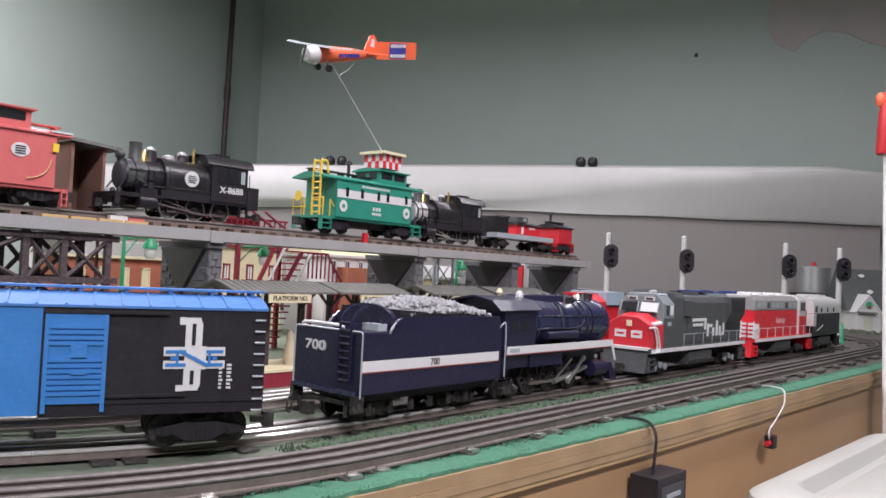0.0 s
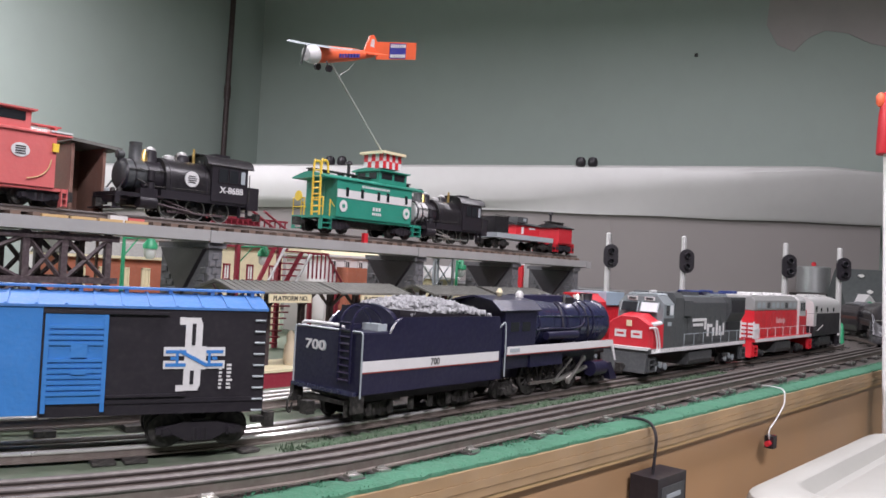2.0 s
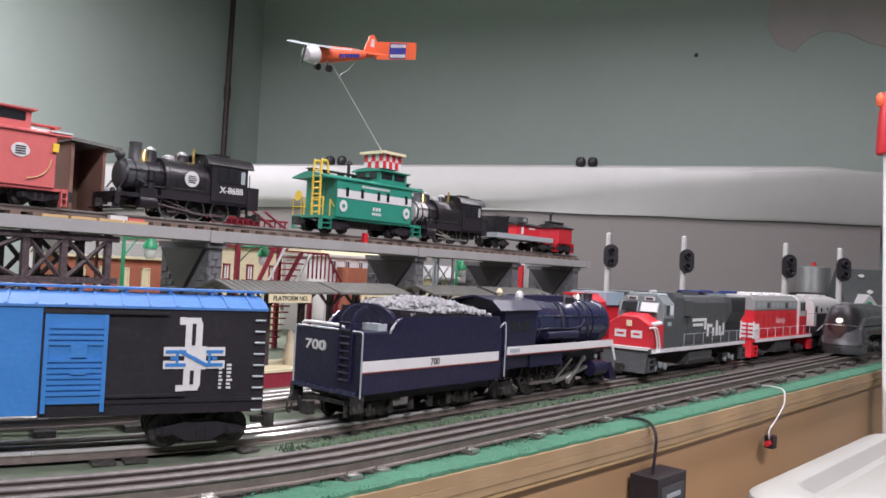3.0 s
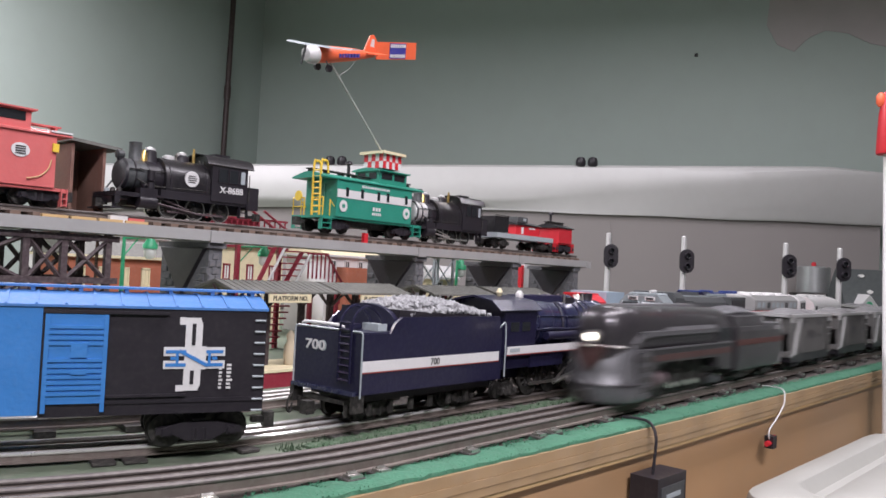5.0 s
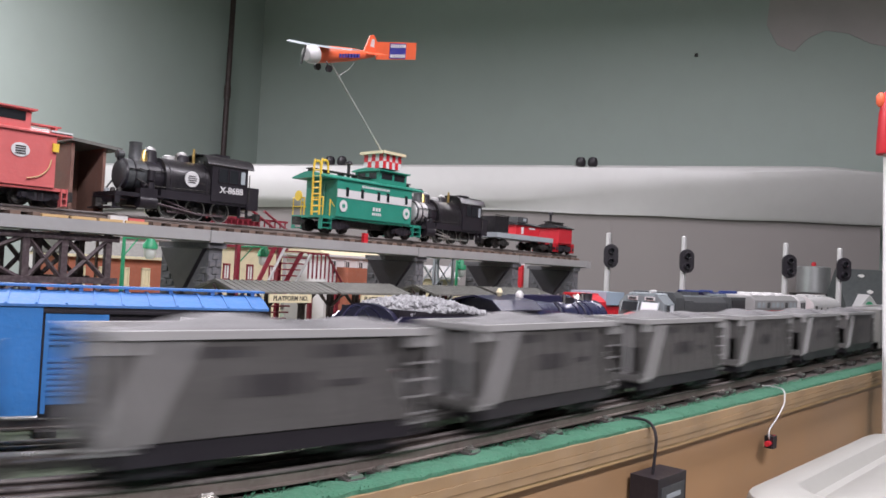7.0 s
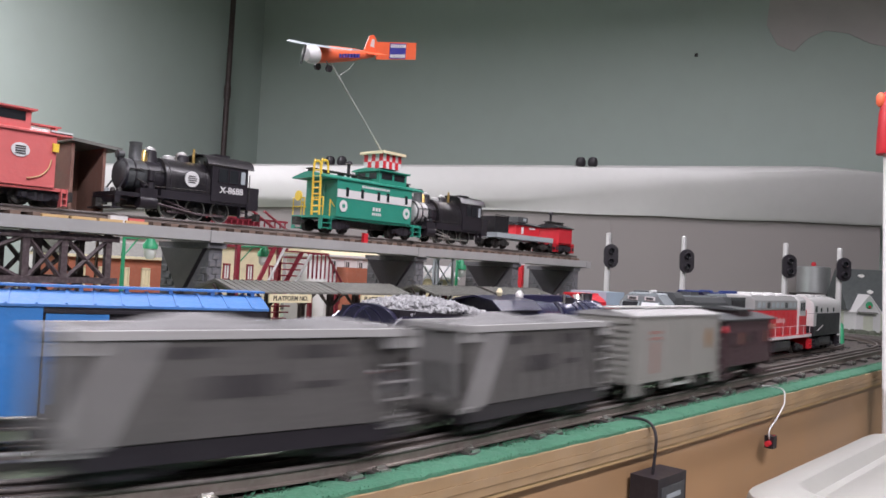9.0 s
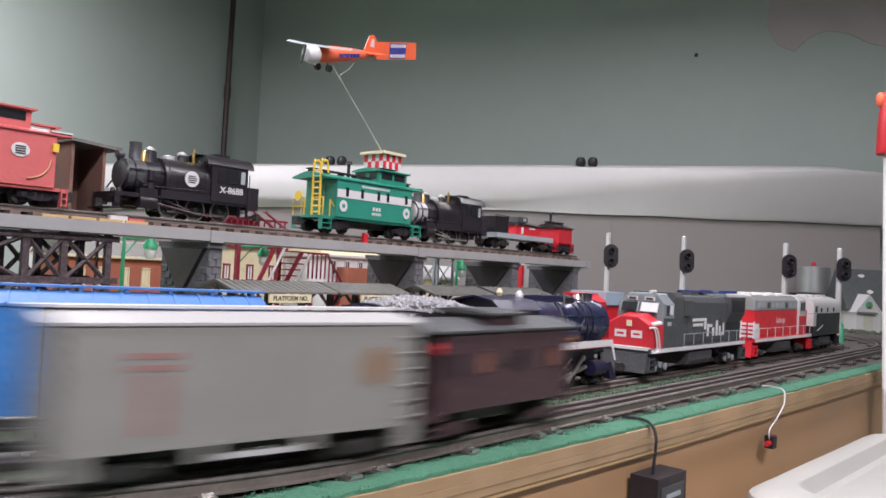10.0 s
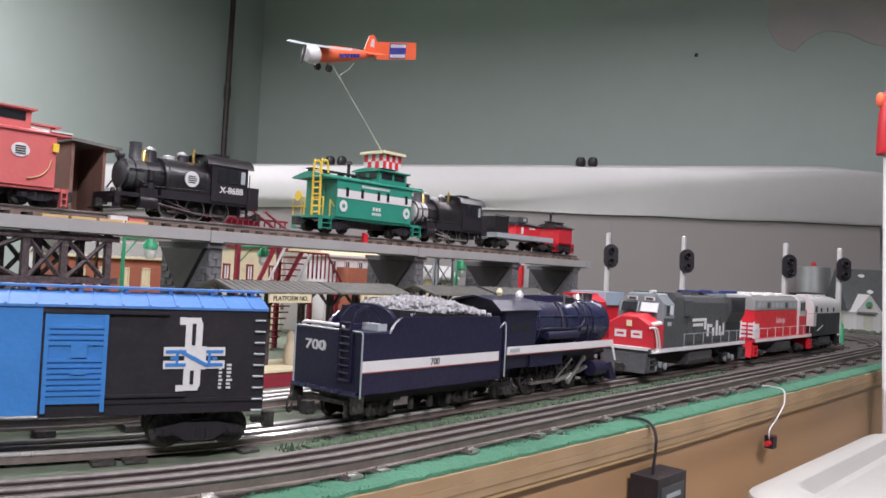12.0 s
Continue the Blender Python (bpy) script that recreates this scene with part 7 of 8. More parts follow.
for i in range(61):
    t = i / 60 * 0.96 + 0.004
    zt = 0.472 + 0.135 * t
    if t > 0.86:
        zt -= 0.035 * ((t - 0.86) / 0.1) ** 1.2
    zb = 0.355 + 0.025 * t
    if t < 0.35:
        zb -= 0.06 * (0.35 - t) / 0.35
    low = zb + 0.0015 * math.sin(t * 40)
    mid = (zt + low) / 2
    out = 0.055 + 0.012 * math.sin(t * 9)
    ridge = zt - 0.125 + 0.105 * min(1.0, max(0.0, (t - 0.50) / 0.42)) + 0.006 * math.sin(t * 13)
    ridge = max(ridge, low + 0.03)
    secs.append([along(t, -0.05, zt - 0.02), along(t, -0.02, zt - 0.003), along(t, 0.01, zt), along(t, out * 0.75, zt - 0.012), along(t, out, (zt + ridge) / 2), along(t, out * 0.98, ridge),
                 along(t, out * 0.80, ridge - 0.018), along(t, out * 0.36, low + 0.008), along(t, 0.015, low), along(t, 0.004, low + 0.004), along(t, 0.004, zt - 0.05), along(t, -0.045, zt - 0.06)])
loft(b, secs)
solid("plastic_sheet", b, SHEET, "pale plastic sheet rolled along the top of the backdrop", "plastic sheet", smooth=True)
for t, z in ((0.576, 0.0), (0.590, 0.0)):
    p = along(t, 0.02, 0.472 + 0.135 * t)
    b = lathe(B(), [(-0.006, 0.013), (0.0, 0.018), (0.014, 0.019), (0.026, 0.014), (0.030, 0.004)], p, "z", 14)
    solid("black_knob", b, BLACK, "black rubber knob on the plastic sheet", "knob", "black knobs", smooth=True)
for t in (0.2805, 0.2945):
    p = along(t, 0.02, 0.472 + 0.135 * t)
    b = lathe(B(), [(-0.006, 0.013), (0.0, 0.018), (0.014, 0.019), (0.026, 0.014), (0.030, 0.004)], p, "z", 14)
    solid("black_knob", b, BLACK, "black rubber knob on the plastic sheet", "knob", "black knobs", smooth=True)

# ---- front of the table ----
ad = thing("power_adapter", "black power adapter hung on the front board by its lead", "adapter", pose(0.633, 0.302, -0.030, 0, 0, -2))
part("case", box(B(), -0.015, 0.038, -0.022, 0.004, -0.085, -0.005), BLACK, ad, bevel=0.003)
part("label_plate", box(B(), -0.009, 0.034, -0.0226, -0.0216, -0.075, -0.013), GREY, ad, "grey label plate", bevel=0.0)
b = B()
for i in range(5):
    box(b, 0.0 + (i % 2) * 0.004, 0.026 - (i % 3) * 0.004, -0.0230, -0.0225, -0.024 - i * 0.010, -0.020 - i * 0.010)
part("lettering", b, PALEGREY, ad)
c_ = tube(B(), bend([(-0.002, -0.010, -0.006), (0.0, -0.0105, 0.012), (0.002, -0.0098, 0.026), (0.006, -0.004, 0.0345), (0.0135, 0.006, 0.0366), (0.0155, 0.018, 0.0368), (0.0145, 0.030, 0.0362)]), 0.0014, 8)
part("lead", c_, BLACK, ad, smooth=True)
wr = thing("wire_plug", "thin white wire with a black and red hanging plug", "wire", pose(0.95, 0.293, 0.0))
part("wire", tube(B(), bend([(0.061, 0.0327, 0.0062), (0.045, 0.015, 0.0085), (0.018, -0.005, 0.0095), (0.013, -0.0085, 0.0), (0.0077, -0.0085, -0.0087), (-0.016, -0.008, -0.022), (-0.036, -0.008, -0.030), (-0.038, -0.008, -0.038), (-0.032, -0.007, -0.042)]), 0.0008, 7), WHITE, wr, smooth=True)
part("plug", box(B(), -0.034, -0.022, -0.012, -0.002, -0.052, -0.038), BLACK, wr, bevel=0.002)
part("collar", cyl(B(), (-0.041, -0.007, -0.046), (-0.0335, -0.007, -0.046), 0.003, 0.0035, 10), RED, wr)
part("collar", cyl(B(), (-0.0225, -0.007, -0.043), (-0.016, -0.007, -0.042), 0.003, 0.0035, 10), RED, wr)

# cream lid beside the table
lid = thing("storage_bin", "cream plastic storage bin with a rounded lid beside the table", "bin", pose(0.925, 0.067, -0.912, 0, 0, -2))
b = B()


def rr(hx, hy, r, z, n=5):
    out = []
    for cx, cy, a0 in ((hx - r, hy - r, 0), (-hx + r, hy - r, 90), (-hx + r, -hy + r, 180), (hx - r, -hy + r, 270)):
        for i in range(n + 1):
            a = radians(a0 + 90 * i / n)
            out.append(Vector((cx + r * math.cos(a), cy + r * math.sin(a), z)))
    return out


loft(b, [rr(0.222, 0.160, 0.05, 0.80), rr(0.240, 0.176, 0.05, 0.802), rr(0.240, 0.176, 0.05, 0.842), rr(0.236, 0.172, 0.05, 0.856), rr(0.226, 0.162, 0.05, 0.862), rr(0.206, 0.142, 0.05, 0.865), rr(0.202, 0.138, 0.048, 0.864), rr(0.194, 0.130, 0.045, 0.852), rr(0.186, 0.122, 0.042, 0.851), rr(0.176, 0.112, 0.04, 0.859), rr(0.12, 0.07, 0.04, 0.861)])
part("lid", b, LID, lid, "domed cream lid", smooth=True)
b = B()
loft(b, [rr(0.21, 0.13, 0.05, -0.038), rr(0.235, 0.155, 0.05, 0.80)])
part("tub", b, LID, lid, smooth=True)
b = B()
loft(b, [rr(0.13, 0.010, 0.009, 0.855), rr(0.13, 0.010, 0.009, 0.866), rr(0.126, 0.006, 0.005, 0.868)])
rb = part("rib", b, LID, lid, "raised rib on the lid", smooth=True)
rb.matrix_basis = pose(0.02, 0.045, 0.0, 0, 0, 4)
part("badge", box(B(), 0.10, 0.15, -0.02, 0.02, 0.858, 0.8655), BLACK, lid, "black badge on the lid", bevel=0.001)

# white post with a red hat at the table end
wp = thing("marker_post", "white post with a bright red cap beside the table edge", "post", pose(1.379, 0.2515, -0.05, -1.3, -1.13, 0) @ pose(0, 0, -0.9))
part("post", lathe(B(), [(0, 0.02), (0.05, 0.011), (1.31, 0.010), (1.315, 0.006)], (0, 0, 0), "z", 14), WHITE, wp, smooth=True)
part("cap", lathe(B(), [(1.300, 0.020), (1.304, 0.021), (1.36, 0.017), (1.395, 0.012), (1.402, 0.004)], (0, 0, 0), "z", 16), BRIGHTRED, wp, "bright red tapered cap", smooth=True)
part("cap_lamp", lathe(B(), [(1.375, 0.004), (1.380, 0.007), (1.392, 0.007), (1.397, 0.003)], (-0.008, 0.012, 0), "z", 10), ORANGE, wp, smooth=True)


# ---- the running train ----
def stream_loco():
    """Streamlined engine; faces -x, headlamp at x = 0."""
    c = thing("streamlined_locomotive", "gunmetal streamlined toy steam locomotive with its headlamp lit", "locomotive")

    def ring(x, w, zb, zt, k=2.6, n=28, zc=None):
        zc = zc if zc is not None else (zb + zt) / 2
        out = []
        for i in range(n):
            a = 2 * math.pi * i / n
            cs, sn = math.cos(a), math.sin(a)
            y = math.copysign(abs(cs) ** (2 / k), cs) * w
            z = zc + math.copysign(abs(sn) ** (2 / k), sn) * ((zt - zc) if sn > 0 else (zc - zb))
            out.append(Vector((x, y, z)))
        return out
    b = B()
    loft(b, [ring(-0.0150, 0.009, 0.040, 0.076), ring(-0.0135, 0.0165, 0.036, 0.083), ring(-0.0085, 0.0225, 0.034, 0.0885), ring(0.001, 0.0268, 0.034, 0.0918), ring(0.016, 0.0288, 0.034, 0.0930), ring(0.04, 0.0295, 0.034, 0.0925),
             ring(0.18, 0.0295, 0.032, 0.0915), ring(0.20, 0.030, 0.030, 0.0905), ring(0.252, 0.030, 0.026, 0.089)])
    shell = part("boiler_shroud", b, SHROUD, c, "dark gunmetal boiler shroud", smooth=True)
    part("crest", prism(B(), [(-0.009, 0.0905), (0.009, 0.0905), (0.007, 0.0935), (-0.007, 0.0935)], 0.012, 0.20), SHROUDPALE, shell, bevel=0.001)
    # nose shield and pilot shroud
    b = B()

    def prow(z, tip, out, back):
        """Level section of the pilot: a blunt wedge with its point at -x."""
        half = [(tip, 0.003), (tip + 0.003, out * 0.32), (tip + 0.010, out * 0.72), (tip + 0.020, out * 0.95), (tip + 0.030, out), (back, out)]
        return [Vector((x, -y, z)) for x, y in half] + [Vector((x, y, z)) for x, y in half[::-1]]
    loft(b, [prow(0.0035, -0.0230, 0.0315, 0.034), prow(0.008, -0.0245, 0.0330, 0.036), prow(0.0185, -0.0245, 0.0335, 0.036), prow(0.0205, -0.0225, 0.0325, 0.036), prow(0.032, -0.0205, 0.0318, 0.036), prow(0.046, -0.0175, 0.0308, 0.036), prow(0.052, -0.0150, 0.0290, 0.036)])
    part("pilot_shroud", b, SHROUDPALE, c, "pale gunmetal pilot shroud", smooth=True)
    part("pilot_lip", loft(B(), [prow(0.0186, -0.0252, 0.0342, 0.030), prow(0.0202, -0.0250, 0.0340, 0.030)]), SHROUD, c)
    b = prism(B(), [(-0.0150, 0.0560), (0.0150, 0.0560), (0.0105, 0.043), (0.0, 0.0295), (-0.0105, 0.043)], -0.0228, -0.006)
    part("nose_panel", b, NOSERED, c, "dull red nose panel", bevel=0.002)
    for s in (-1, 1):
        steps = part("side_steps", box(B(), 0.0175, 0.0345, *sorted((s * 0.0318, s * 0.0350)), 0.006, 0.0500), SHROUDPALE, c, "pale ladder plate behind the pilot", bevel=0.0008)
        # dark slabs on the plate paint in the shade of its step openings
        for q in range(4):
            part("step_recess", box(B(), 0.0205, 0.0315, *sorted((s * 0.0346, s * 0.0353)), 0.0120 + q * 0.0095, 0.0170 + q * 0.0095), DARK, steps)
    part("headlamp", lathe(B(), [(-0.0228, 0.0012), (-0.0218, 0.0034), (-0.012, 0.0044)], (0, 0, 0.063), "x", 16), HEADLAMP, c, "lit headlamp", smooth=True)
    part("lamp_bezel", lathe(B(), [(-0.0195, 0.0042), (-0.0195, 0.0062), (-0.008, 0.0074), (-0.008, 0.005)], (0, 0, 0.063), "x", 18), STEEL, c, smooth=True)
    part("nose_bar", tube(B(), bend([(-0.004, -0.0270, 0.0540), (-0.0130, -0.018, 0.0550), (-0.0222, -0.008, 0.0550), (-0.0240, 0, 0.0550), (-0.0222, 0.008, 0.0550), (-0.0130, 0.018, 0.0550), (-0.004, 0.0270, 0.0540)], 3), 0.0010, 6), STEEL, c, "bright nose bar")
    for s in (-1, 1):
        # raised side ribs that sweep down at the front, skirt and valance
        b = B()
        path = [(-0.004, 0.022), (0.004, 0.040), (0.012, 0.056), (0.022, 0.064), (0.05, 0.066), (0.249, 0.066)]
        for (xa, za), (xb3, zb) in zip(path, path[1:]):
            d = Vector((xb3 - xa, 0, zb - za)).normalized()
            n = Vector((-d.z, 0, d.x)) * 0.0022
            p, q = Vector((xa, 0, za)), Vector((xb3, 0, zb))
            _quadslab(b, [((p - n).x, (p - n).z), ((q - n).x, (q - n).z), ((q + n).x, (q + n).z), ((p + n).x, (p + n).z)], s * 0.026, s * 0.0318)
        bmesh.ops.recalc_face_normals(b, faces=b.faces[:])
        part("side_rib", b, SHROUDPALE, c)
        # the highlight on this upward slope is put into its paler colour
        b = B()
        loft(b, [[Vector((x, s * 0.020, zt)), Vector((x, s * 0.0318, 0.0682)), Vector((x, s * 0.0318, 0.066)), Vector((x, s * 0.020, 0.066))] for x, zt in ((0.024, 0.070), (0.085, 0.083), (0.207, 0.083))])
        bmesh.ops.recalc_face_normals(b, faces=b.faces[:])
        part("shoulder", b, SHROUDPALE, c, "sloping shoulder over the side rib, paled for its highlight")
        b = prism(B(), [(0.010, 0.047), (0.016, 0.051), (0.252, 0.051), (0.252, 0.020), (0.215, 0.022), (0.205, 0.036), (0.06, 0.038), (0.048, 0.030), (0.040, 0.012), (0.014, 0.010)], *sorted((s * 0.0305, s * 0.0332)), "y")
        part("skirt", b, SHROUD, c, bevel=0.0008)
        part("stripe", box(B(), 0.048, 0.250, *sorted((s * 0.0332, s * 0.0336)), 0.0395, 0.0455), NOSERED, c, "dull maroon band on the skirt")
        part("rib_trim", box(B(), 0.016, 0.252, *sorted((s * 0.0320, s * 0.0342)), 0.0505, 0.0522), SHROUDPALE, c)
        part("cylinder", cyl(B(), (0.046, s * 0.026, 0.020), (0.076, s * 0.026, 0.020), 0.0085, 0.0085, 16), RUST, c, smooth=True)
    # cab
    cab = part("cab", prism(B(), [(-0.0315, 0.024), (0.0315, 0.024), (0.0315, 0.070), (0.024, 0.082), (0.0, 0.088), (-0.024, 0.082), (-0.0315, 0.070)], 0.208, 0.250), SHROUD, c, bevel=0.001)
    for s in (-1, 1):
        for x in (0.213, 0.231):
            part("window", box(B(), x, x + 0.014, *sorted((s * 0.031, s * 0.0324)), 0.054, 0.068), GLASS, cab)
    part("frame", box(B(), 0.02, 0.25, -0.0145, 0.0145, 0.005, 0.034), DARK, c)
    wheels, rods = [], []
    for x in (0.098, 0.138, 0.178):
        b = B()
        for s in (-1, 1):
            spoked(b, 0, s * 0.017, 0, 0.0180, 12)
            cyl(b, (0.0085, s * 0.0185, 0), (0.0085, s * 0.0215, 0), 0.0016, 0.0016, 6)
        cyl(b, (0, -0.017, 0), (0, 0.017, 0), 0.002, 0.002, 6)
        wheels.append((part("driving_wheel", b, DARK, c), x))
        wheels[-1][0].matrix_basis = pose(x, 0, 0.018)
    for s in (-1, 1):
        b = box(B(), -0.043, 0.043, *sorted((s * 0.0205, s * 0.0222)), -0.0022, 0.0022)
        rods.append((part("side_rod", b, STEEL, c, "bright side rod"), 0.138))
    truck(c, 0.058, 0.0075, 0.022)
    truck(c, 0.224, 0.0085, 0.022, GREY)
    coupler(c, -0.018, -1, 0.010)
    return c, wheels, rods


def stream_tender():
    c = thing("streamlined_tender", "gunmetal streamlined tender with a dull red stripe and coal", "train car")
    part("body", prism(B(), [(-0.031, 0.016), (0.031, 0.016), (0.0322, 0.030), (0.0322, 0.062), (0.030, 0.068), (-0.030, 0.068), (-0.0322, 0.062), (-0.0322, 0.030)], -0.083, 0.083), SHROUD, c, bevel=0.001)
    part("bunker", prism(B(), [(-0.029, 0.068), (0.029, 0.068), (0.024, 0.080), (0.0, 0.085), (-0.024, 0.080)], -0.083, 0.020), SHROUD, c, bevel=0.001)
    part("water_deck", box(B(), 0.022, 0.082, -0.029, 0.029, 0.068, 0.0705), SHROUDPALE, c, bevel=0.0008)
    b = B()
    coal_heap(b, -0.075, 0.015, 0.018, 0.082, 0.007, 400, 9, 0.003)
    tagged(part("coal", b, HIGHLITCOAL, c, "grey coal, paled for its highlights"), kind="stuff")
    for s in (-1, 1):
        part("stripe", box(B(), -0.083, 0.083, *sorted((s * 0.0322, s * 0.0328)), 0.0465, 0.0525), STRIPERED, c, "dull red stripe")
        part("pinstripe", box(B(), -0.083, 0.083, *sorted((s * 0.0322, s * 0.0329)), 0.0455, 0.0463), STRIPERED, c)
    for x in (-0.048, 0.048):
        truck(c, x, 0.0088, 0.028)
    part("underframe", box(B(), -0.078, 0.078, -0.02, 0.02, 0.010, 0.017), DARK, c)
    coupler(c, 0.083, 1)
    return c


def hopper():
    c = thing("hopper_car", "grey toy hopper car with a gravel load", "train car", None, "hopper cars in the train")
    L, w, z0, z1 = 0.100, 0.030, 0.024, 0.0765
    for s in (-1, 1):
        b = B()
        prism(b, [(-L + 0.0045, z0), (L - 0.006, z0), (L - 0.032, z1), (-L + 0.0045, z1)], *sorted((s * (w - 0.0022), s * w)), "y")
        part("side", b, HOPPERGREY, c, "grey ribbed side")
    for s in (-1, 1):
        b = B()
        prism(b, [(s * (L - 0.006), z1 - 0.004), (s * (L - 0.004), z1 - 0.001), (s * (L - 0.048), z0 - 0.004), (s * (L - 0.050), z0 - 0.002)], -w + 0.002, w - 0.002, "y")
        part("slope_sheet", b, HOPPERGREY, c)
        b = B()
        prism(b, [(-0.012 * s + s * 0.034, z0 + 0.002), (s * 0.046, z0 + 0.002), (s * 0.038, 0.007), (s * 0.026, 0.007)], -w + 0.008, w - 0.008, "y")
        part("discharge_bay", b, HOPPERGREY, c)
    for s in (-1, 1):
        for x in (-0.048, -0.029, -0.010, 0.009, 0.028, 0.047, 0.062):
            part("side_rib", box(B(), x - 0.0013, x + 0.0013, *sorted((s * w, s * (w + 0.0013))), z0 + 0.001, z1 - 0.002), HOPPERGREY, c)
    for e in (-1, 1):
        for s in (-1, 1):
            b = B()
            _quadslab(b, [(e * (L - 0.0075), z0 - 0.001), (e * (L - 0.0145), z0 - 0.001), (e * (L - 0.039), z1 - 0.002), (e * (L - 0.032), z1 - 0.002)], s * (w - 0.0022), s * (w + 0.0022))
            bmesh.ops.recalc_face_normals(b, faces=b.faces[:])
            # braces are pale at the leading end, body grey at the other
            part("end_brace", b, BRACE if e < 0 else HOPPERGREY, c, "pale diagonal end brace" if e < 0 else "")
            part("corner_post", box(B(), *sorted((e * (L - 0.004), e * L)), *sorted((s * (w - 0.004), s * w)), z0 - 0.002, z1), HOPPERGREY, c)
            for k in range(5 if e > 0 else 0):
                z = z0 + 0.002 + k * 0.0105
                part("rung", box(B(), *sorted((e * (L - 0.012), e * (L - 0.001))), *sorted((s * (w - 0.0008), s * (w + 0.0006))), z, z + 0.0014), HOPPERPALE, c)
            part("corner_plate", box(B(), *sorted((e * (L - 0.013), e * (L + 0.0004))), *sorted((s * (w - 0.001), s * (w + 0.0010))), z1 - 0.008, z1 - 0.0012), BRACE, c, "pale corner plate")
            part("end_stake", box(B(), *sorted((e * (L - 0.0044), e * (L - 0.0005))), *sorted((s * 0.010, s * 0.014)), z0, z1 - 0.003), HOPPERPALE, c)
    for e in (-1, 1):
        part("end_sheet", box(B(), *sorted((e * (L - 0.006), e * (L - 0.0045))), -w + 0.003, w - 0.003, z1 - 0.024, z1 - 0.002), HOPPERGREY, c, "grey upper end sheet")
        part("end_beam", box(B(), *sorted((e * (L - 0.006), e * (L + 0.001))), -w + 0.001, w - 0.001, z0 - 0.0035, z0 + 0.003), HOPPERGREY, c)
    b = B()
    for s in (-1, 1):
        box(b, -L, L, *sorted((s * (w - 0.003), s * (w + 0.0018))), z1 - 0.001, z1 + 0.0035)
    for e in (-1, 1):
        box(b, *sorted((e * (L - 0.004), e * L)), -w, w, z1 - 0.001, z1 + 0.0035)
        box(b, *sorted((e * (L - 0.012), e * L)), -w, w, z0 - 0.004, z0)
    part("rim", b, HOPPERPALE, c, "pale top rim")
    # load: one rough heap with loose stones
    b = B()
    nx, ny = 26, 9
    rng = random.Random(21)
    grid = []
    for i in range(nx + 1):
        row = []
        for j in range(ny + 1):
            u, v = i / nx, j / ny
            h = 0.0135 * math.sin(math.pi * v) ** 0.7 * (0.55 + 0.45 * math.sin(math.pi * (u * 2.0 - 0.2)) ** 2) * math.sin(math.pi * u) ** 0.35
            row.append(b.verts.new((-L + 0.004 + u * (2 * L - 0.008), -w + 0.003 + v * (2 * w - 0.006), z1 - 0.002 + h + rng.uniform(-0.0006, 0.0006))))
        grid.append(row)
    for i in range(nx):
        for j in range(ny):
            b.faces.new((grid[i][j], grid[i + 1][j], grid[i + 1][j + 1], grid[i][j + 1]))
    coal_heap(b, -L + 0.012, L - 0.012, w - 0.007, z1 - 0.001, 0.008, 500, 23, 0.0016)
    tagged(part("gravel", b, GRAVEL, c, "heaped grey gravel"), kind="stuff")
    b = B()
    for x0, x1, za, zb in ((-0.052, -0.040, 0.0655, 0.0715), (-0.036, -0.026, 0.0655, 0.0715), (0.022, 0.034, 0.0640, 0.0715), (0.038, 0.050, 0.0640, 0.0715),
                           (-0.030, -0.020, 0.0440, 0.0560), (-0.0165, -0.002, 0.0440, 0.0560), (0.001, 0.013, 0.0440, 0.0560), (0.030, 0.046, 0.0470, 0.0510)):
        for y in (-1, 1):
            box(b, x0, x1, *sorted((y * (w - 0.0002), y * (w + 0.0004))), za, zb)
    tagged(part("lettering", b, BLACK, c, "dark lettering, not legible"), kind="stuff")
    for x in (-0.066, 0.066):
        truck(c, x, 0.0088, 0.026, BLACK)
    part("underframe", box(B(), -L, L, -0.006, 0.006, 0.014, z0), DARK, c)
    # full-width black box put in for the shade below the body
    part("side_sill", box(B(), -L + 0.004, L - 0.004, -w + 0.001, w - 0.001, 0.0125, z0 - 0.0005), BLACK, c)
    for s in (-1, 1):
        coupler(c, s * L, s, 0.0125, 0.027)
    return c


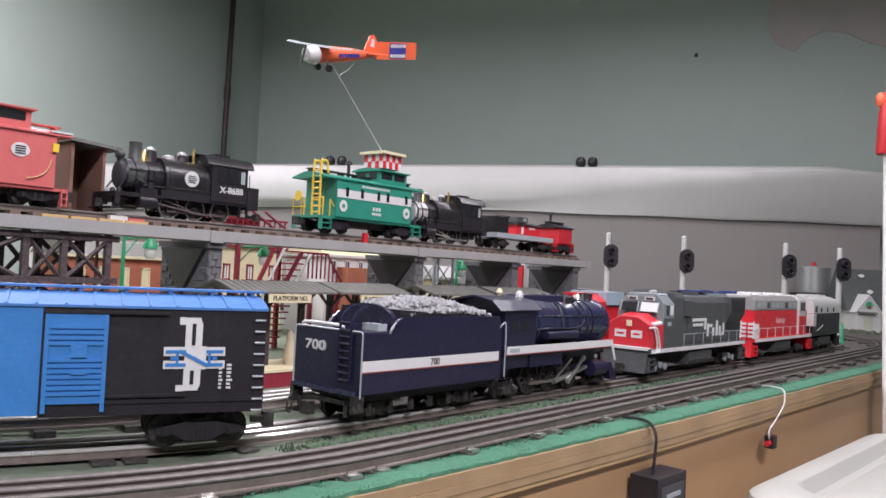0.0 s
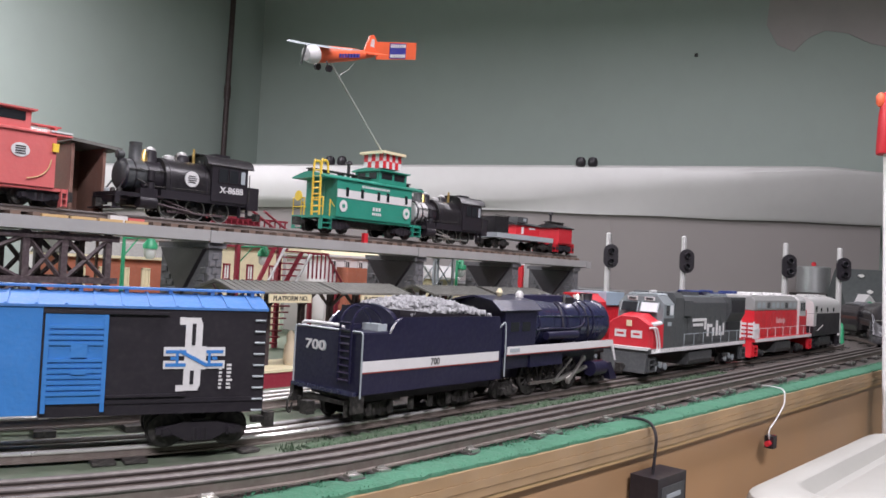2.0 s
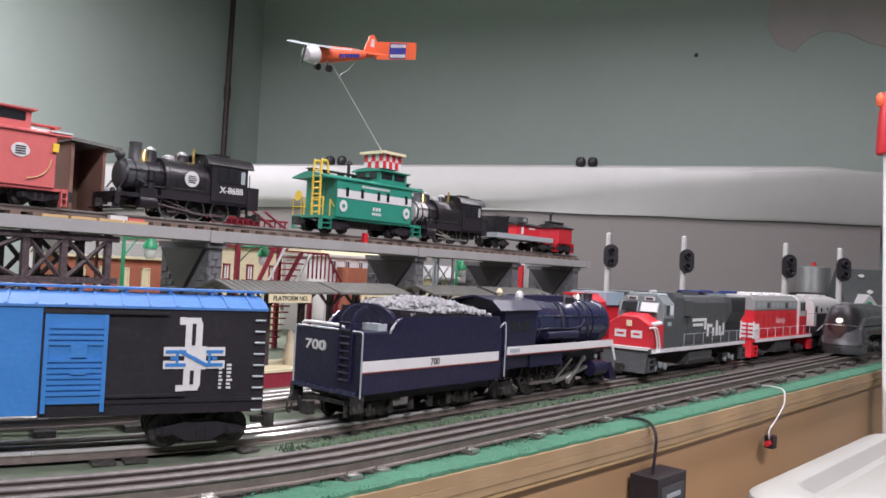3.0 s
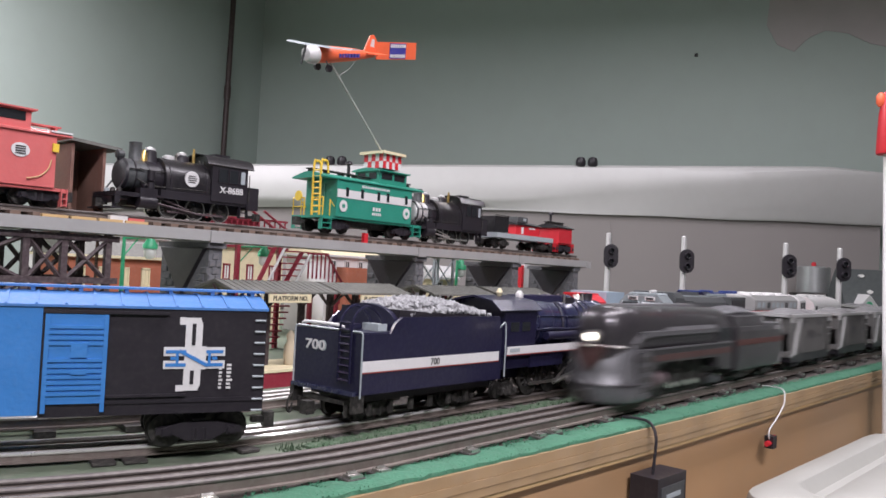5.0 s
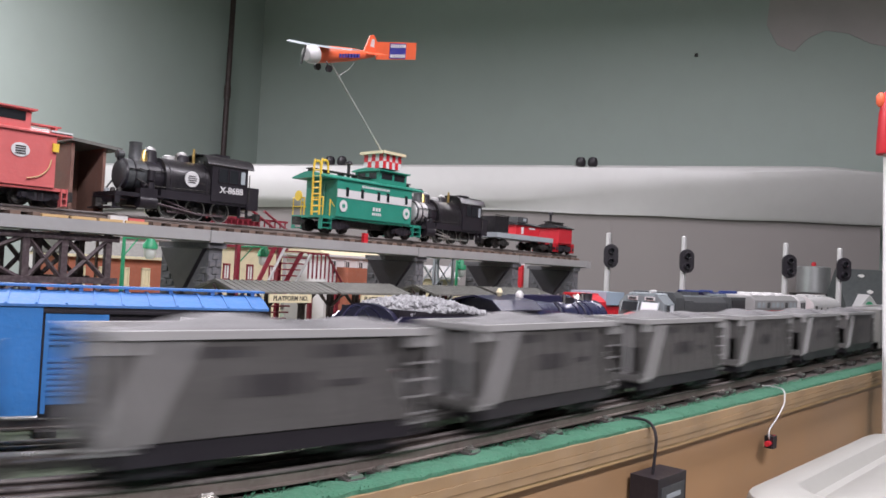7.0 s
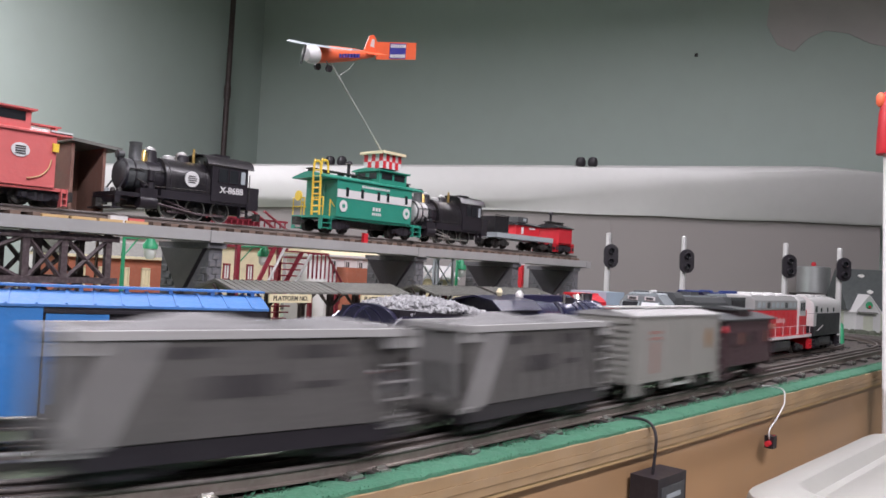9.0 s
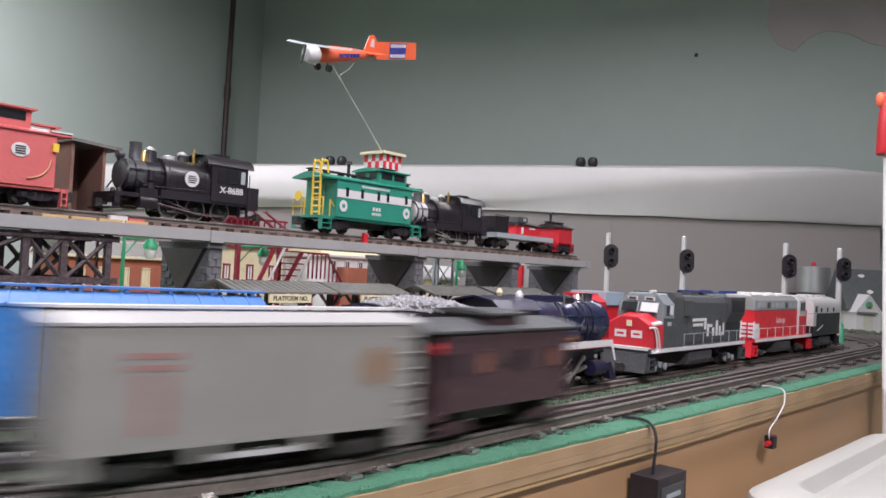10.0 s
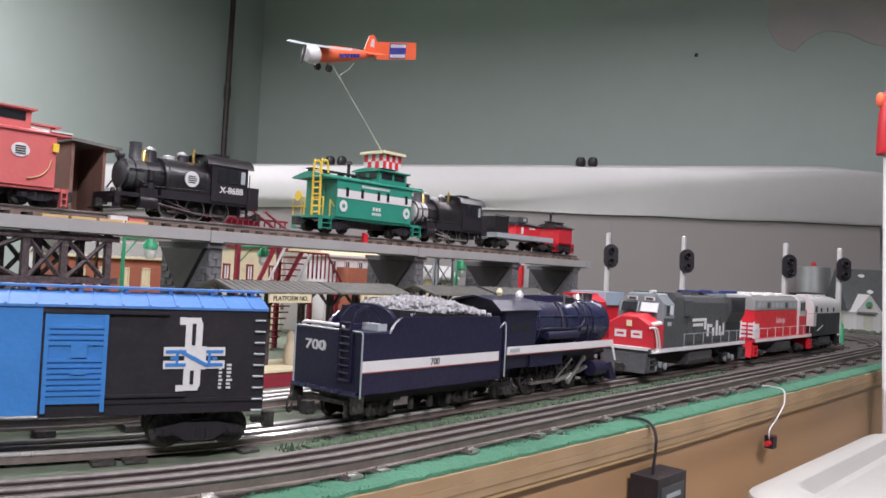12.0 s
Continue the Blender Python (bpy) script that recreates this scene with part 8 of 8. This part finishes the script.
def reefer():
    c = thing("refrigerator_car", "pale grey toy refrigerator car with faint red lettering", "train car")
    L, w, z0, z1 = 0.1045, 0.031, 0.020, 0.083
    part("body", box(B(), -L, L, -w, w, z0, z1), REEFER, c, bevel=0.0008)
    part("roof", prism(B(), roof_profile(w, z1 + 0.001, z1 + 0.0055), -L - 0.001, L + 0.001), BRACE, c)
    part("roof_walk", box(B(), -L - 0.003, L + 0.003, -0.006, 0.006, z1 + 0.0065, z1 + 0.008), SILVER, c)
    for s in (-1, 1):
        b = B()
        for i in range(26):
            x = -L + 0.006 + i * 0.008
            box(b, x, x + 0.0006, *sorted((s * w, s * (w + 0.0004))), z0 + 0.002, z1 - 0.003)
        for x in (-0.016, 0.016):
            part("door_post", box(B(), x - 0.0008, x + 0.0008, *sorted((s * w, s * (w + 0.0014))), z0 + 0.002, z1 - 0.004), REEFER, c)
        part("siding", b, REEFER, c)
    for e in (-1, 1):
        for i in range(9):
            z = z0 + 0.004 + i * 0.0065
            part("end_rib", box(B(), *sorted((e * L, e * (L + 0.0014))), -w + 0.002, w - 0.002, z, z + 0.0032), REEFER, c)
    b = B()
    for e in (-1, 1):
        for s in (-1, 1):
            part("step", box(B(), *sorted((e * (L - 0.014), e * (L - 0.001))), *sorted((s * (w - 0.002), s * (w + 0.001))), 0.009, z0 + 0.003), REEFER, c)
            part("step", box(B(), *sorted((e * 0.030 - 0.004, e * 0.030 + 0.004)), *sorted((s * (w - 0.002), s * (w + 0.001))), 0.012, z0 + 0.002), REEFER, c)
    for s in (-1, 1):
        b = B()
        for q in range(2):
            box(b, -0.066, -0.050, *sorted((s * w, s * (w + 0.0007))), 0.066 - q * 0.006, 0.069 - q * 0.006)
        box(b, -0.061, -0.055, *sorted((s * w, s * (w + 0.0006))), 0.028, 0.058)
        part("lettering", b, mat("faded_red", (0.27, 0.085, 0.07), 0.6), c, "faded red lettering, not legible")
        b = lathe(B(), [(s * w, 0.009), (s * (w + 0.0006), 0.009)], (0.074, 0, 0.058), "y", 18, 0.9, 1.3)
        part("emblem", b, mat("ochre_emblem", (0.22, 0.12, 0.05), 0.6), c)
        ladder(c, L - 0.010, L - 0.002, s * w, z0 + 0.006, z1 - 0.008, 6, REEFER)
    for x in (-0.070, 0.070):
        truck(c, x, 0.0088, 0.026)
    part("underframe", box(B(), -0.09, 0.09, -0.012, 0.012, 0.012, z0), DARK, c)
    b = B()
    box(b, -0.02, 0.03, -w + 0.004, -w + 0.007, 0.011, 0.014)
    part("brake_bar", b, SILVER, c)
    for s in (-1, 1):
        coupler(c, s * L, s, 0.0125, 0.024)
    return c


def brown_caboose():
    c = thing("caboose", "dark brown toy caboose with amber windows at the train's end", "train car")
    L, w, z0, z1 = 0.088, 0.031, 0.022, 0.076
    part("body", box(B(), -L + 0.012, L - 0.012, -w, w, z0, z1), BROWN, c, bevel=0.0008)
    part("roof", prism(B(), roof_profile(w + 0.001, z1 + 0.001, z1 + 0.0075), -L - 0.004, L + 0.004), GREY, c, "dusty grey roof")
    for s in (-1, 1):
        b = B()
        for i in range(24):
            x = -L + 0.015 + i * 0.0061
            box(b, x, x + 0.0006, *sorted((s * w, s * (w + 0.0004))), z0 + 0.001, z1 - 0.002)
        part("siding", b, BROWN, c)
    for s in (-1, 1):
        for x in (-0.064, -0.032, 0.012, 0.056):
            wn = part("window", box(B(), x - 0.0055, x + 0.0055, *sorted((s * w, s * (w + 0.0008))), 0.047, 0.061), AMBER if x in (-0.032, 0.056) else GLASS, c, "small square window")
            b = B()
            for q in (-1, 1):
                box(b, x + q * 0.0062 - 0.0009, x + q * 0.0062 + 0.0009, *sorted((s * w, s * (w + 0.0016))), 0.045, 0.063)
            box(b, x - 0.0071, x + 0.0071, *sorted((s * w, s * (w + 0.0015))), 0.0612, 0.063)
            box(b, x - 0.0005, x + 0.0005, *sorted((s * w, s * (w + 0.0013))), 0.047, 0.0612)
            part("window_frame", b, BROWN, wn)
        b = B()
        for q in range(4):
            box(b, -0.014 + q * 0.004, -0.011 + q * 0.004, *sorted((s * w, s * (w + 0.0006))), 0.050, 0.056)
        part("lettering", b, DARK, c)
    for e in (-1, 1):
        b = B()
        box(b, *sorted((e * (L - 0.013), e * L)), -w, w, z0 - 0.004, z0)
        for s in (-1, 1):
            x = e * (L - 0.002)
            tube(b, [(x, s * (w - 0.001), z0), (x, s * (w - 0.001), z1)], 0.0009, 5)
            tube(b, [(x, s * (w - 0.001), z0 + 0.018), (x, s * 0.006, z0 + 0.018), (x, s * 0.006, z0)], 0.0009, 5)
            for k in range(3):
                box(b, *sorted((e * (L - 0.011), e * (L - 0.001))), *sorted((s * (w - 0.006), s * w)), z0 - 0.005 - k * 0.005, z0 - 0.004 - k * 0.005)
        part("end_platform", b, BROWN, c)
        part("marker_lamp", lathe(B(), [(0, 0.002), (0.004, 0.003), (0.008, 0.001)], (e * (L - 0.004), -w - 0.001, z1 - 0.014), "z", 8), RED if e < 0 else AMBER, c)
    cup = part("cupola", box(B(), -0.022, 0.018, -w + 0.006, w - 0.006, z1 + 0.002, z1 + 0.012), BROWN, c, bevel=0.0008)
    part("cupola_roof", prism(B(), roof_profile(w - 0.004, z1 + 0.0122, z1 + 0.0145), -0.026, 0.022), GREY, cup)
    for x in (-0.055, 0.055):
        truck(c, x, 0.0088, 0.026, BROWN)
    part("underframe", box(B(), -0.05, 0.05, -0.012, 0.012, 0.010, z0), DARK, c)
    coupler(c, -L, -1)
    return c


loco, drivers, side_rods = stream_loco()
train = [(loco, 0.125, 0.08, 0.0)]
train.append((stream_tender(), 0.3530, 0.048, 0.0))
PITCH = 0.254
h0 = hopper()
for i in range(6):
    train.append((h0 if i == 0 else copy_thing(h0, Matrix.Identity(4)), 0.4580 + PITCH * (i + 0.5), 0.066, 0.0))
train.append((reefer(), 0.4545 + PITCH * 6.5, 0.070, 0.0))
train.append((brown_caboose(), 0.4400 + PITCH * 7 + 0.092, 0.055, 0.0))

# headlamp's place along the line, time by time
RUN_T = [0.0, 1.0, 2.0, 2.4, 2.8, 3.2, 4.0, 4.8, 5.2, 5.5, 6.0, 6.5, 7.0, 8.0, 9.0, 9.5, 10.0, 10.3, 10.5, 10.7, 10.9, 11.2, 12.0]
RUN_S = [2.78, 2.36, 1.945, 1.782, 1.618, 1.462, 1.112, 0.751, 0.56, 0.429, 0.19, -0.06, -0.308, -0.825, -1.341, -1.603, -1.843, -1.985, -2.066, -2.143, -2.223, -2.343, -2.66]


def run(t):
    """Smooth interpolation of the run."""
    T, S = RUN_T, RUN_S
    i = max(0, min(len(T) - 2, int(np.searchsorted(T, t, side="right")) - 1))

    def slope(k):
        a, b = max(0, k - 1), min(len(T) - 1, k + 1)
        return (S[b] - S[a]) / (T[b] - T[a])
    h = T[i + 1] - T[i]
    u = (t - T[i]) / h
    return ((2 * u ** 3 - 3 * u ** 2 + 1) * S[i] + (u ** 3 - 2 * u ** 2 + u) * h * slope(i) + (-2 * u ** 3 + 3 * u ** 2) * S[i + 1] + (u ** 3 - u ** 2) * h * slope(i + 1))


def car_pose(s, half, shift=0.0):
    """A car whose two trucks ride on the line; its origin is `shift` ahead of its middle."""
    a, b = line_at(s - half)[0], line_at(s + half)[0]
    d = (b - a)
    mid = (a + b) / 2
    ang = math.atan2(d.y, d.x)
    return Matrix.Translation((mid.x, mid.y, RAILTOP)) @ Matrix.Rotation(ang, 4, "Z")


def motions():
    times = [i / 10 for i in range(121)]
    for car, behind, half, _ in train:
        rows = []
        for t in times:
            m = car_pose(run(t) + behind, half)
            if car is loco:
                m = m @ Matrix.Translation((-0.125, 0, 0))
            rows.append((t, m))
        walk(car, rows)
    steps = [i / 30 for i in range(361)]
    for w, x in drivers:
        walk(w, [(t, Matrix.Translation((x, 0, 0.018)) @ Matrix.Rotation((run(t) - run(0)) / 0.018, 4, "Y")) for t in steps])
    for r, x in side_rods:
        rows = []
        for t in steps:
            a = (run(t) - run(0)) / 0.018
            rows.append((t, Matrix.Translation((x + 0.0085 * math.cos(a), 0, 0.018 - 0.0085 * math.sin(a)))))
        walk(r, rows)


motions()
